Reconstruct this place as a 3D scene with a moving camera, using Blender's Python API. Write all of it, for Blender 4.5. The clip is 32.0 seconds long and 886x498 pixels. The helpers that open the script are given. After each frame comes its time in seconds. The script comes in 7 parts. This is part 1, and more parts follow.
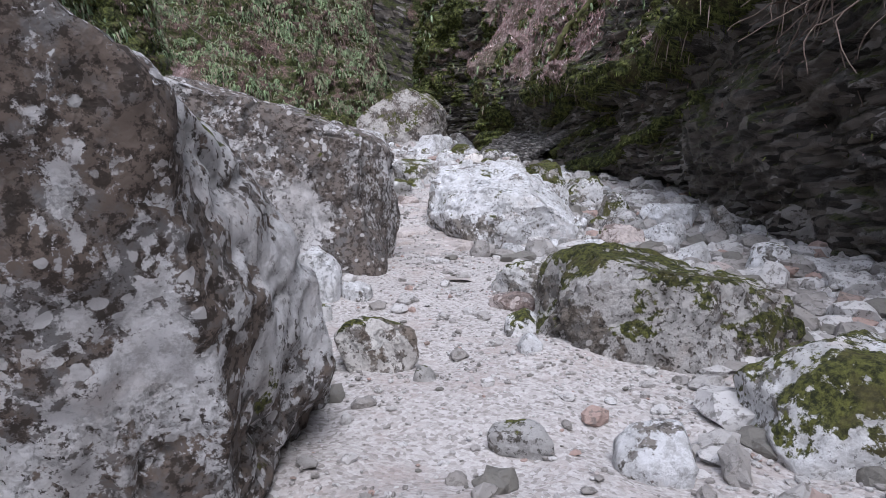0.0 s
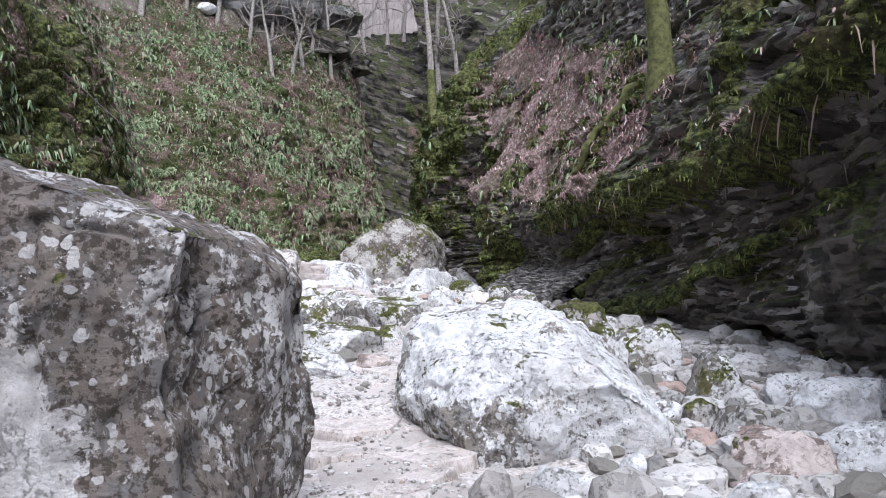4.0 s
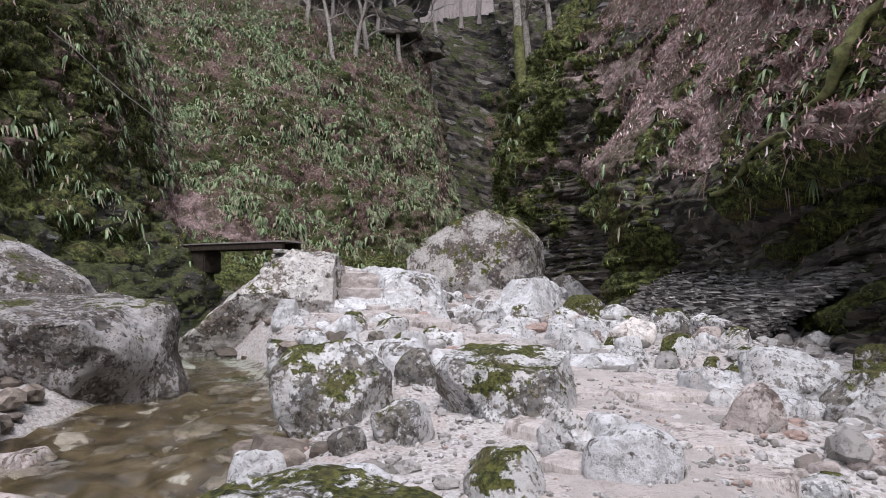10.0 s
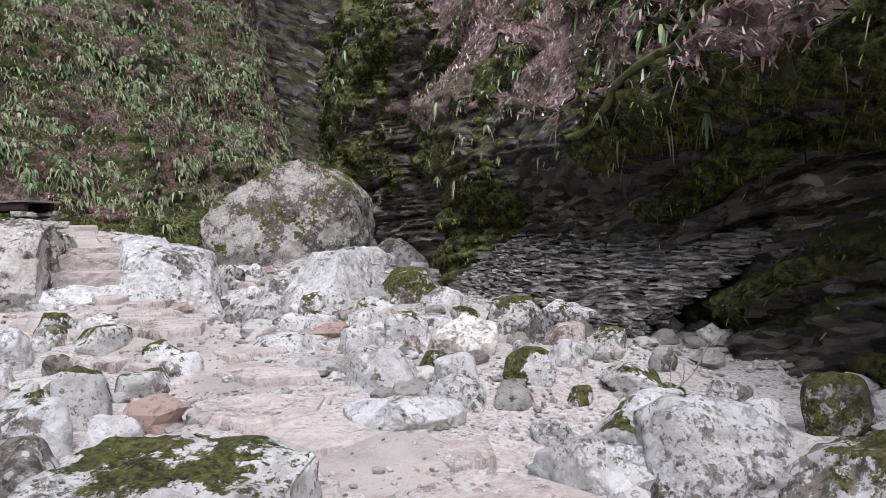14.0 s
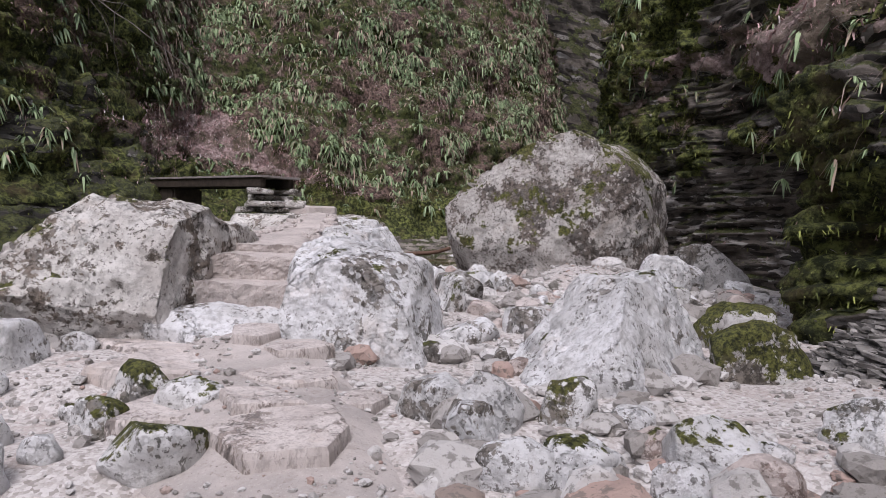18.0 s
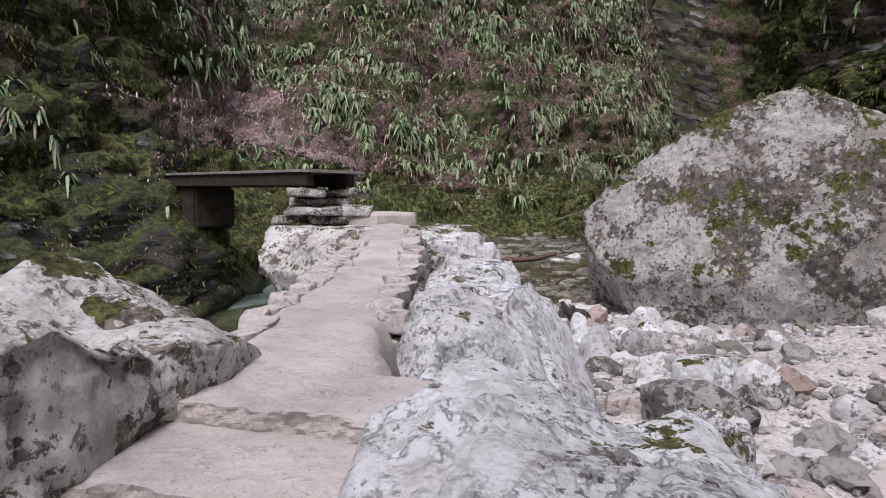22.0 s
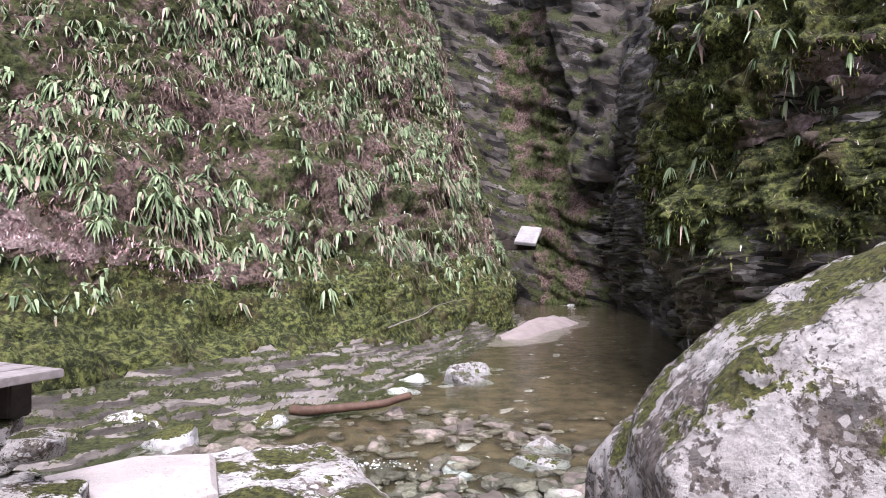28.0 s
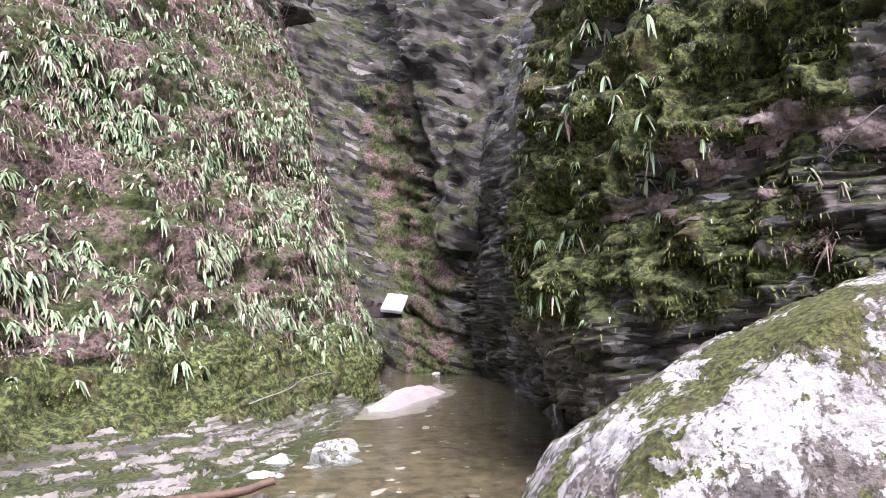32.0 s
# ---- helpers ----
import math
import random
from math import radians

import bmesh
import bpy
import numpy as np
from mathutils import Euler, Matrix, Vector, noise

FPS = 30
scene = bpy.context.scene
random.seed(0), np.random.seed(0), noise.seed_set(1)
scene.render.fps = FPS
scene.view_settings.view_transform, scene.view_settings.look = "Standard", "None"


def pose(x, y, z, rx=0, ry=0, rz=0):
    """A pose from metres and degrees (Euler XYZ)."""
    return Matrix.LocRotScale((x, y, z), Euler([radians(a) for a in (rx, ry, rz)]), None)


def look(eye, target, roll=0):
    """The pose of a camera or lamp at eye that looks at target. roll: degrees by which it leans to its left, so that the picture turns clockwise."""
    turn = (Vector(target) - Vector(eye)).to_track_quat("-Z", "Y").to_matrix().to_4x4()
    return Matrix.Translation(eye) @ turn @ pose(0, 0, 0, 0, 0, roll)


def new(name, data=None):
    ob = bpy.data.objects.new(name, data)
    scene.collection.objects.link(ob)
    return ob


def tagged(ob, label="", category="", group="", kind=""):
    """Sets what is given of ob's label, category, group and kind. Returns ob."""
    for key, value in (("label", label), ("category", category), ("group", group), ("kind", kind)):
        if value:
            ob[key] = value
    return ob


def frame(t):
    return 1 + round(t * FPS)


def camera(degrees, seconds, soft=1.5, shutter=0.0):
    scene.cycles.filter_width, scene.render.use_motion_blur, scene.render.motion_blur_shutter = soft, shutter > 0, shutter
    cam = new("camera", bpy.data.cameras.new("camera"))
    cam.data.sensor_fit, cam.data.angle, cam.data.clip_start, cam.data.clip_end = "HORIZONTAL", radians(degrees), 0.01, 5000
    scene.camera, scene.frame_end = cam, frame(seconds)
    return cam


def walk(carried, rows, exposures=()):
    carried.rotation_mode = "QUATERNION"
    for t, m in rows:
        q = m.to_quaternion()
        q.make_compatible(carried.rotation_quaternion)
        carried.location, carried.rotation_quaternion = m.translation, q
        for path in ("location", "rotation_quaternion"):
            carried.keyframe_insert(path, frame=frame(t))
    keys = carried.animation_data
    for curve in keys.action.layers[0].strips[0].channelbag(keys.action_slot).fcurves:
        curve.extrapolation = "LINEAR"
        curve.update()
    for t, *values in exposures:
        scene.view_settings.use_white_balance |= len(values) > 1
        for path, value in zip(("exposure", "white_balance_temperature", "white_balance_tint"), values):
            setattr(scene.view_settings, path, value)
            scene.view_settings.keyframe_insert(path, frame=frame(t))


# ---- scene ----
cam = camera(66.240, 32.0, soft=0.8)
PATH = [
    (0.0, look((0.000, -0.000, 1.875), (-0.777, 9.843, 0.288), 0.36)),
    (0.5, look((-0.065, 0.748, 1.935), (-0.759, 10.683, 1.036), 0.00)),
    (1.0, look((-0.173, 1.429, 1.904), (-0.963, 11.394, 1.634), 0.29)),
    (1.5, look((-0.168, 2.106, 1.818), (-0.598, 12.094, 2.026), -0.48)),
    (2.0, look((-0.210, 2.734, 1.831), (-0.289, 12.734, 1.888), 0.66)),
    (2.5, look((-0.257, 3.350, 1.815), (-0.033, 13.316, 2.603), 0.05)),
    (3.0, look((-0.231, 3.972, 1.673), (-0.690, 13.719, 3.857), 0.26)),
    (3.5, look((-0.187, 4.694, 1.678), (-0.945, 14.588, 2.920), 0.89)),
    (4.0, look((-0.178, 5.232, 1.695), (-1.030, 15.185, 2.159), 0.60)),
    (4.5, look((-0.183, 5.880, 1.718), (-1.294, 15.811, 2.100), 0.44)),
    (6.5, look((-0.462, 8.280, 1.677), (-1.875, 18.171, 2.091), 0.06)),
    (7.0, look((-0.547, 8.964, 1.687), (-2.423, 18.782, 1.995), -0.16)),
    (7.5, look((-0.710, 9.532, 1.718), (-3.051, 19.254, 1.756), 0.36)),
    (8.0, look((-0.856, 10.045, 1.718), (-3.208, 19.762, 1.507), -0.13)),
    (8.5, look((-1.025, 10.665, 1.806), (-4.397, 20.079, 1.679), 0.12)),
    (9.0, look((-1.245, 11.195, 1.869), (-3.804, 20.860, 1.698), 0.42)),
    (9.5, look((-1.413, 11.773, 1.890), (-3.168, 21.617, 1.948), -0.22)),
    (10.0, look((-1.570, 12.326, 1.919), (-3.512, 22.121, 2.451), 0.09)),
    (10.5, look((-1.647, 12.746, 2.014), (-2.363, 22.698, 2.684), -1.24)),
    (11.0, look((-1.618, 13.204, 2.018), (-1.767, 23.193, 2.468), -2.06)),
    (11.5, look((-1.604, 13.609, 2.143), (-2.034, 23.589, 2.608), -1.26)),
    (12.0, look((-1.656, 14.069, 2.196), (-1.946, 24.044, 2.842), -0.91)),
    (12.5, look((-1.641, 14.396, 2.199), (-1.529, 24.385, 2.651), -1.62)),
    (13.0, look((-1.508, 14.834, 2.235), (-1.371, 24.833, 2.133), -1.92)),
    (13.5, look((-1.327, 15.341, 2.221), (-0.915, 25.332, 2.098), -1.54)),
    (15.5, look((-0.866, 17.486, 2.359), (-2.565, 27.317, 1.683), 0.81)),
    (16.0, look((-1.004, 18.064, 2.407), (-3.499, 27.711, 1.565), 0.98)),
    (16.5, look((-1.132, 18.651, 2.428), (-4.323, 28.090, 1.571), 1.34)),
    (17.0, look((-1.372, 19.212, 2.467), (-5.506, 28.294, 1.819), 1.50)),
    (17.5, look((-1.607, 19.724, 2.478), (-5.836, 28.777, 2.076), 1.16)),
    (18.0, look((-1.852, 20.177, 2.489), (-5.457, 29.495, 2.056), 1.77)),
    (18.5, look((-2.135, 20.702, 2.520), (-4.978, 30.289, 2.413), 1.44)),
    (19.0, look((-2.372, 21.220, 2.635), (-5.204, 30.811, 2.646), 1.18)),
    (19.5, look((-2.682, 21.693, 2.667), (-5.560, 31.270, 2.623), 1.23)),
    (20.0, look((-3.018, 22.256, 2.717), (-6.082, 31.775, 2.703), 0.78)),
    (20.5, look((-3.323, 22.745, 2.784), (-7.086, 32.004, 2.435), 1.03)),
    (21.0, look((-3.670, 23.264, 2.830), (-7.583, 32.453, 2.327), 0.70)),
    (21.5, look((-4.057, 23.826, 2.842), (-8.232, 32.891, 2.202), 0.67)),
    (22.0, look((-4.521, 24.314, 2.922), (-8.990, 33.229, 2.171), 0.82)),
    (22.5, look((-4.965, 24.859, 2.963), (-9.331, 33.802, 1.983), 0.12)),
    (23.0, look((-5.397, 25.363, 3.025), (-9.920, 34.232, 2.087), 0.49)),
    (23.5, look((-5.760, 25.749, 3.280), (-10.107, 34.688, 2.185), -0.54)),
    (24.0, look((-5.926, 26.111, 3.477), (-9.699, 35.272, 2.121), -0.96)),
    (24.5, look((-6.093, 26.437, 3.595), (-9.680, 35.655, 2.124), -0.37)),
    (26.5, look((-7.161, 28.260, 3.820), (-10.324, 37.712, 3.012), -0.37)),
    (27.0, look((-7.393, 28.760, 3.883), (-10.267, 38.333, 3.561), -0.24)),
    (27.5, look((-7.607, 29.166, 3.896), (-9.686, 38.948, 3.900), -0.29)),
    (28.0, look((-7.711, 29.546, 3.908), (-8.926, 39.471, 4.019), 0.15)),
    (28.5, look((-7.758, 29.715, 3.964), (-8.166, 39.701, 4.311), 0.65)),
    (29.0, look((-7.769, 29.796, 3.988), (-7.307, 39.753, 4.783), 0.44)),
    (29.5, look((-7.779, 29.801, 4.028), (-7.022, 39.652, 5.574), 0.35)),
    (30.0, look((-7.782, 29.802, 4.046), (-7.062, 39.524, 6.272), -0.13)),
    (30.5, look((-7.788, 29.812, 4.043), (-7.173, 39.527, 6.332), -0.66)),
    (31.0, look((-7.809, 29.828, 4.026), (-7.173, 39.610, 6.000), -0.06)),
    (31.5, look((-7.871, 29.856, 4.006), (-7.083, 39.725, 5.410), -0.04)),
    (32.0, look((-7.923, 29.901, 3.987), (-7.128, 39.811, 5.071), 0.09)),
]
EXPOSURES = [(0, 0.45, 5900, 15), (2, 0.72, 5850, 13.5), (3, 1.2, 5900, 12), (4.5, 0.85, 5900, 13), (7, 0.72, 6050, 16), (9, 0.5, 6200, 16), (13, 0.63, 6250, 15), (16, 0.45, 6290, 17), (18, 0.38, 6350, 19), (19, 0.46, 6340, 18.5), (20, 0.47, 6320, 17), (22, 0.48, 6300, 19), (23, 0.4, 6350, 18.5), (24.5, 0.53, 6500, 17), (27, 1.15, 6220, 22), (28, 1.55, 6100, 24), (28.5, 1.72, 6100, 23), (29, 1.88, 6080, 22), (30, 2.12, 6020, 23), (31, 2.15, 5980, 23), (32, 2.15, 5960, 23)]
walk(cam, PATH, EXPOSURES)

# ---- light: an overcast winter sky over a narrow gorge ----
world = bpy.data.worlds.new("overcast_sky")
scene.world = world
world.use_nodes = True
wn = world.node_tree.nodes
sky = wn.new("ShaderNodeTexSky")
sky.sky_type = "NISHITA"
sky.sun_disc = False
sky.sun_elevation = radians(56)
sky.sun_rotation = radians(167)
sky.air_density, sky.dust_density, sky.ozone_density = 1.0, 6.0, 1.0
mixw = wn.new("ShaderNodeMix")
mixw.data_type = "RGBA"
mixw.inputs[0].default_value = 0.75
mixw.inputs[7].default_value = (7.6, 8.0, 9.0, 1)
world.node_tree.links.new(sky.outputs[0], mixw.inputs[6])
world.node_tree.links.new(mixw.outputs[2], wn["Background"].inputs[0])
wn["Background"].inputs[1].default_value = 0.095
sun = new("sun", bpy.data.lights.new("sun", "SUN"))
sun.data.energy, sun.data.angle, sun.data.color = 2.0, radians(30), (1.0, 0.98, 0.96)
sun.matrix_world = look((0, 0, 40), (-6, 26, 0))


# ---- noise on arrays ----
def lattice(ix, iy, iz, seed):
    n = (ix * 374761393 + iy * 668265263 + iz * 2147483647 + seed * 1274126177) & 0xFFFFFFFF
    n = ((n ^ (n >> 13)) * 1103515245) & 0xFFFFFFFF
    n = ((n ^ (n >> 16)) * 2246822519) & 0xFFFFFFFF
    return ((n ^ (n >> 15)) & 0xFFFF) / 65535.0


def vnoise(p, seed=0):
    p = np.asarray(p, float)
    i = np.floor(p).astype(np.int64)
    f = p - i
    f = f * f * (3 - 2 * f)
    out = 0
    for dx in (0, 1):
        for dy in (0, 1):
            for dz in (0, 1):
                w = (f[..., 0] if dx else 1 - f[..., 0]) * (f[..., 1] if dy else 1 - f[..., 1]) * (f[..., 2] if dz else 1 - f[..., 2])
                out = out + w * lattice(i[..., 0] + dx, i[..., 1] + dy, i[..., 2] + dz, seed)
    return out * 2 - 1


def fbm(p, octaves=4, seed=0, gain=0.5):
    p = np.asarray(p, float)
    total, amp = 0, 1.0
    for k in range(octaves):
        total = total + amp * vnoise(p * 2.03**k + 17.3 * k, seed + k)
        amp *= gain
    return total


def smooth(a, b, x):
    t = np.clip((np.asarray(x, float) - a) / (b - a), 0, 1)
    return t * t * (3 - 2 * t)


# ---- materials ----
def material(name, rough=0.85):
    m = bpy.data.materials.new(name)
    m.use_nodes = True
    nt = m.node_tree
    b = nt.nodes["Principled BSDF"]
    b.inputs["Roughness"].default_value = rough
    b.inputs["Specular IOR Level"].default_value = 0.3
    return m, nt, b


class Nodes:
    """Short hands for building a node tree."""

    def __init__(self, nt):
        self.nt = nt

    def node(self, kind, **kw):
        n = self.nt.nodes.new(kind)
        for k, v in kw.items():
            n.inputs[k].default_value = v
        return n

    def link(self, a, b):
        self.nt.links.new(a, b)

    def coords(self, vary=True):
        tc = self.node("ShaderNodeTexCoord")
        if not vary:
            return tc.outputs["Object"]
        oi = self.node("ShaderNodeObjectInfo")
        mul = self.node("ShaderNodeVectorMath")
        mul.operation = "MULTIPLY_ADD"
        comb = self.node("ShaderNodeCombineXYZ")
        for k in range(3):
            self.link(oi.outputs["Random"], comb.inputs[k])
        self.link(comb.outputs[0], mul.inputs[0])
        mul.inputs[1].default_value = (37.0, 53.0, 71.0)
        self.link(tc.outputs["Object"], mul.inputs[2])
        return mul.outputs[0]

    def noise(self, vec, scale, detail=6.0, rough=0.6, dist=0.0):
        n = self.node("ShaderNodeTexNoise")
        n.inputs["Scale"].default_value = scale
        n.inputs["Detail"].default_value = detail
        n.inputs["Roughness"].default_value = rough
        n.inputs["Distortion"].default_value = dist
        if vec is not None:
            self.link(vec, n.inputs["Vector"])
        return n.outputs["Fac"]

    def ramp(self, fac, lo, hi, a=0.0, b=1.0):
        n = self.node("ShaderNodeMapRange")
        n.interpolation_type = "SMOOTHSTEP"
        for k, v in zip(("From Min", "From Max", "To Min", "To Max"), (lo, hi, a, b)):
            n.inputs[k].default_value = v
        self.link(fac, n.inputs["Value"])
        return n.outputs[0]

    def math(self, op, a, b):
        n = self.node("ShaderNodeMath")
        n.operation = op
        for k, v in enumerate((a, b)):
            if isinstance(v, (int, float)):
                n.inputs[k].default_value = v
            else:
                self.link(v, n.inputs[k])
        return n.outputs[0]

    def mix(self, fac, a, b):
        n = self.node("ShaderNodeMix")
        n.data_type = "RGBA"
        if isinstance(fac, (int, float)):
            n.inputs[0].default_value = fac
        else:
            self.link(fac, n.inputs[0])
        for k, v in ((6, a), (7, b)):
            if isinstance(v, tuple):
                n.inputs[k].default_value = (*v, 1)
            else:
                self.link(v, n.inputs[k])
        return n.outputs[2]

    def up(self):
        g = self.node("ShaderNodeNewGeometry")
        s = self.node("ShaderNodeSeparateXYZ")
        self.link(g.outputs["Normal"], s.inputs[0])
        return s.outputs["Z"]

    def bump(self, bsdf, height, strength=0.5, distance=0.02):
        n = self.node("ShaderNodeBump")
        n.inputs["Strength"].default_value = strength
        n.inputs["Distance"].default_value = distance
        self.link(height, n.inputs["Height"])
        self.link(n.outputs[0], bsdf.inputs["Normal"])


def limestone(name, pale, mid, film, dark, cover, moss_cover, bump=0.05, speck=0.5):
    """Weathered limestone: pale crust, sharp-edged blotches of brown film and lichen, clusters of dark specks, moss on top."""
    m, nt, b = material(name, 0.8)
    N = Nodes(nt)
    v = N.coords()
    wob = N.node("ShaderNodeTexNoise")
    wob.inputs["Scale"].default_value, wob.inputs["Detail"].default_value = 9.0, 5.0
    N.link(v, wob.inputs["Vector"])
    bent = N.node("ShaderNodeVectorMath")
    bent.operation = "MULTIPLY_ADD"
    N.link(wob.outputs["Color"], bent.inputs[0])
    bent.inputs[1].default_value = (0.13, 0.13, 0.13)
    N.link(v, bent.inputs[2])
    cell = N.node("ShaderNodeTexVoronoi")
    cell.inputs["Scale"].default_value = 11
    N.link(bent.outputs[0], cell.inputs["Vector"])
    tone = N.node("ShaderNodeSeparateColor")
    N.link(cell.outputs["Color"], tone.inputs[0])
    fine = N.noise(v, 17, 10, 0.74)
    crust = N.mix(N.ramp(N.noise(v, 1.7, 9, 0.62, 0.3), 0.4, 0.66), pale, mid)
    crust = N.mix(N.ramp(N.noise(v, 10, 10, 0.76), 0.47, 0.6, 0, 0.65), crust, tuple(0.72 * c for c in mid))
    crust = N.mix(N.ramp(N.noise(v, 2.3, 6, 0.6), 0.56, 0.7, 0, 0.5), crust, tuple(c * k for c, k in zip(pale, (0.86, 0.78, 0.72))))
    vein = N.math("ABSOLUTE", N.math("SUBTRACT", N.noise(v, 2.6, 10, 0.7), 0.5), 0)
    vein = N.math("MULTIPLY", N.ramp(vein, 0.0, 0.012, 1.0, 0.0), N.ramp(N.noise(v, 1.3, 4), 0.45, 0.6))
    crust = N.mix(N.math("MULTIPLY", vein, 0.3), crust, tuple(0.5 * c for c in film))
    cluster = N.ramp(N.noise(v, 2.1, 7, 0.66), 0.4, 0.58, 0.12, 1.0)
    spot = N.math("MULTIPLY", N.ramp(N.noise(v, 24, 6, 0.7), 0.555, 0.585), cluster)
    crust = N.mix(N.math("MULTIPLY", spot, speck), crust, dark)
    level = 0.68 - cover * 0.17
    zone = N.math("ADD", N.math("MULTIPLY", N.noise(v, 1.1, 8, 0.62, 0.4), 1.1), N.math("SUBTRACT", N.math("MULTIPLY", N.noise(v, 5.2, 8, 0.68), 0.45), 0.275))
    zone = N.math("ADD", zone, N.math("MULTIPLY", N.math("SUBTRACT", fine, 0.5), 0.6))
    zone = N.math("ADD", zone, N.math("MULTIPLY", N.math("SUBTRACT", tone.outputs[0], 0.5), 0.11))
    skin = N.mix(N.ramp(N.noise(v, 4.1, 9, 0.7), 0.44, 0.62), film, tuple(0.38 * c for c in mid))
    skin = N.mix(N.ramp(N.noise(v, 15, 9, 0.76), 0.49, 0.55, 0, 0.9), skin, dark)
    isle = N.math("MULTIPLY", N.ramp(tone.outputs[1], 0.6, 0.64), N.ramp(cell.outputs["Distance"], 0.3, 0.36, 0.85, 0.0))
    skin = N.mix(isle, skin, tuple(0.5 * (a + c) for a, c in zip(pale, mid)))
    col = N.mix(N.ramp(zone, level - 0.02, level + 0.03), crust, skin)
    if moss_cover:
        mm = N.math("ADD", N.math("MULTIPLY", N.up(), 0.14), N.noise(v, 1.5, 9, 0.68))
        mm = N.math("ADD", mm, N.math("MULTIPLY", N.math("SUBTRACT", fine, 0.5), 0.3))
        k = N.ramp(mm, 0.76 - moss_cover * 0.15, 0.79 - moss_cover * 0.15)
        green = N.mix(N.ramp(N.noise(v, 26, 8, 0.74), 0.38, 0.64), (0.018, 0.022, 0.008), (0.15, 0.155, 0.04))
        green = N.mix(N.ramp(N.noise(v, 3.3, 5), 0.5, 0.66, 0, 0.6), green, (0.1, 0.085, 0.04))
        col = N.mix(k, col, green)
    N.link(col, b.inputs["Base Color"])
    h = N.math("ADD", N.noise(v, 5.5, 10, 0.66), N.math("MULTIPLY", fine, 0.45))
    h = N.math("SUBTRACT", h, N.math("MULTIPLY", vein, 0.3))
    N.bump(b, h, 1.0, bump)
    return m


ROCK_WHITE = limestone("limestone_white", (0.81, 0.815, 0.83), (0.62, 0.615, 0.61), (0.28, 0.255, 0.23), (0.09, 0.08, 0.068), 0.42, 0.4, 0.07, 0.8)
ROCK_MOSSY = limestone("limestone_mossy", (0.76, 0.76, 0.765), (0.54, 0.53, 0.515), (0.25, 0.225, 0.195), (0.085, 0.08, 0.066), 0.75, 1.05, 0.055, 0.85)
ROCK_CAP = limestone("limestone_moss_cap", (0.6, 0.59, 0.58), (0.42, 0.4, 0.38), (0.23, 0.205, 0.175), (0.07, 0.062, 0.052), 1.0, 1.75, 0.07, 0.8)
ROCK_LICHEN = limestone("limestone_lichen", (0.77, 0.75, 0.72), (0.56, 0.53, 0.5), (0.25, 0.21, 0.175), (0.08, 0.065, 0.052), 0.82, 0.75, 0.07, 0.9)
ROCK_BROWN = limestone("limestone_brown_film", (0.68, 0.67, 0.67), (0.46, 0.44, 0.43), (0.21, 0.178, 0.157), (0.06, 0.048, 0.04), 1.35, 0.45, 0.065, 0.9)
ROCK_DOME = limestone("limestone_domed", (0.54, 0.52, 0.495), (0.39, 0.36, 0.335), (0.19, 0.16, 0.14), (0.07, 0.058, 0.049), 1.02, 1.15, 0.07, 0.95)
ROCK_HUGE = limestone("limestone_blotched", (0.74, 0.735, 0.745), (0.54, 0.525, 0.52), (0.19, 0.15, 0.125), (0.05, 0.038, 0.03), 1.1, 0.75, 0.09, 0.95)
ROCK_PITTED = limestone("limestone_pitted", (0.62, 0.6, 0.58), (0.44, 0.42, 0.4), (0.22, 0.19, 0.16), (0.06, 0.05, 0.04), 1.0, 1.3, 0.1, 0.95)
ROCK_DARK = limestone("limestone_dark_film", (0.52, 0.5, 0.49), (0.34, 0.32, 0.305), (0.17, 0.145, 0.125), (0.055, 0.045, 0.038), 1.15, 0.5, 0.07, 0.9)
ROCK_GREY = limestone("limestone_grey_wet", (0.46, 0.45, 0.44), (0.33, 0.32, 0.305), (0.17, 0.152, 0.134), (0.065, 0.058, 0.05), 0.9, 0.6, 0.06, 0.8)


def gravel_material():
    m, nt, b = material("gravel_ground", 0.95)
    N = Nodes(nt)
    v = N.coords(False)
    vor = N.node("ShaderNodeTexVoronoi")
    vor.inputs["Scale"].default_value = 38
    N.link(v, vor.inputs["Vector"])
    col = N.mix(N.noise(v, 0.7, 4), (0.36, 0.33, 0.31), (0.5, 0.47, 0.455))
    sep = N.node("ShaderNodeSeparateColor")
    N.link(vor.outputs["Color"], sep.inputs[0])
    col = N.mix(N.ramp(sep.outputs[0], 0.0, 1.0, 0.0, 0.65), col, (0.63, 0.61, 0.6))
    col = N.mix(N.ramp(sep.outputs[1], 0.72, 0.9, 0, 0.7), col, (0.22, 0.2, 0.18))
    col = N.mix(N.ramp(N.noise(v, 2.2, 8, 0.7), 0.5, 0.66, 0, 0.7), col, (0.42, 0.36, 0.335))
    col = N.mix(N.ramp(N.noise(v, 22, 8, 0.75), 0.5, 0.62, 0, 0.6), col, (0.26, 0.235, 0.215))
    N.link(col, b.inputs["Base Color"])
    h = N.math("SUBTRACT", N.noise(v, 12, 8, 0.7), N.math("MULTIPLY", vor.outputs["Distance"], 0.9))
    N.bump(b, h, 0.55, 0.014)
    return m


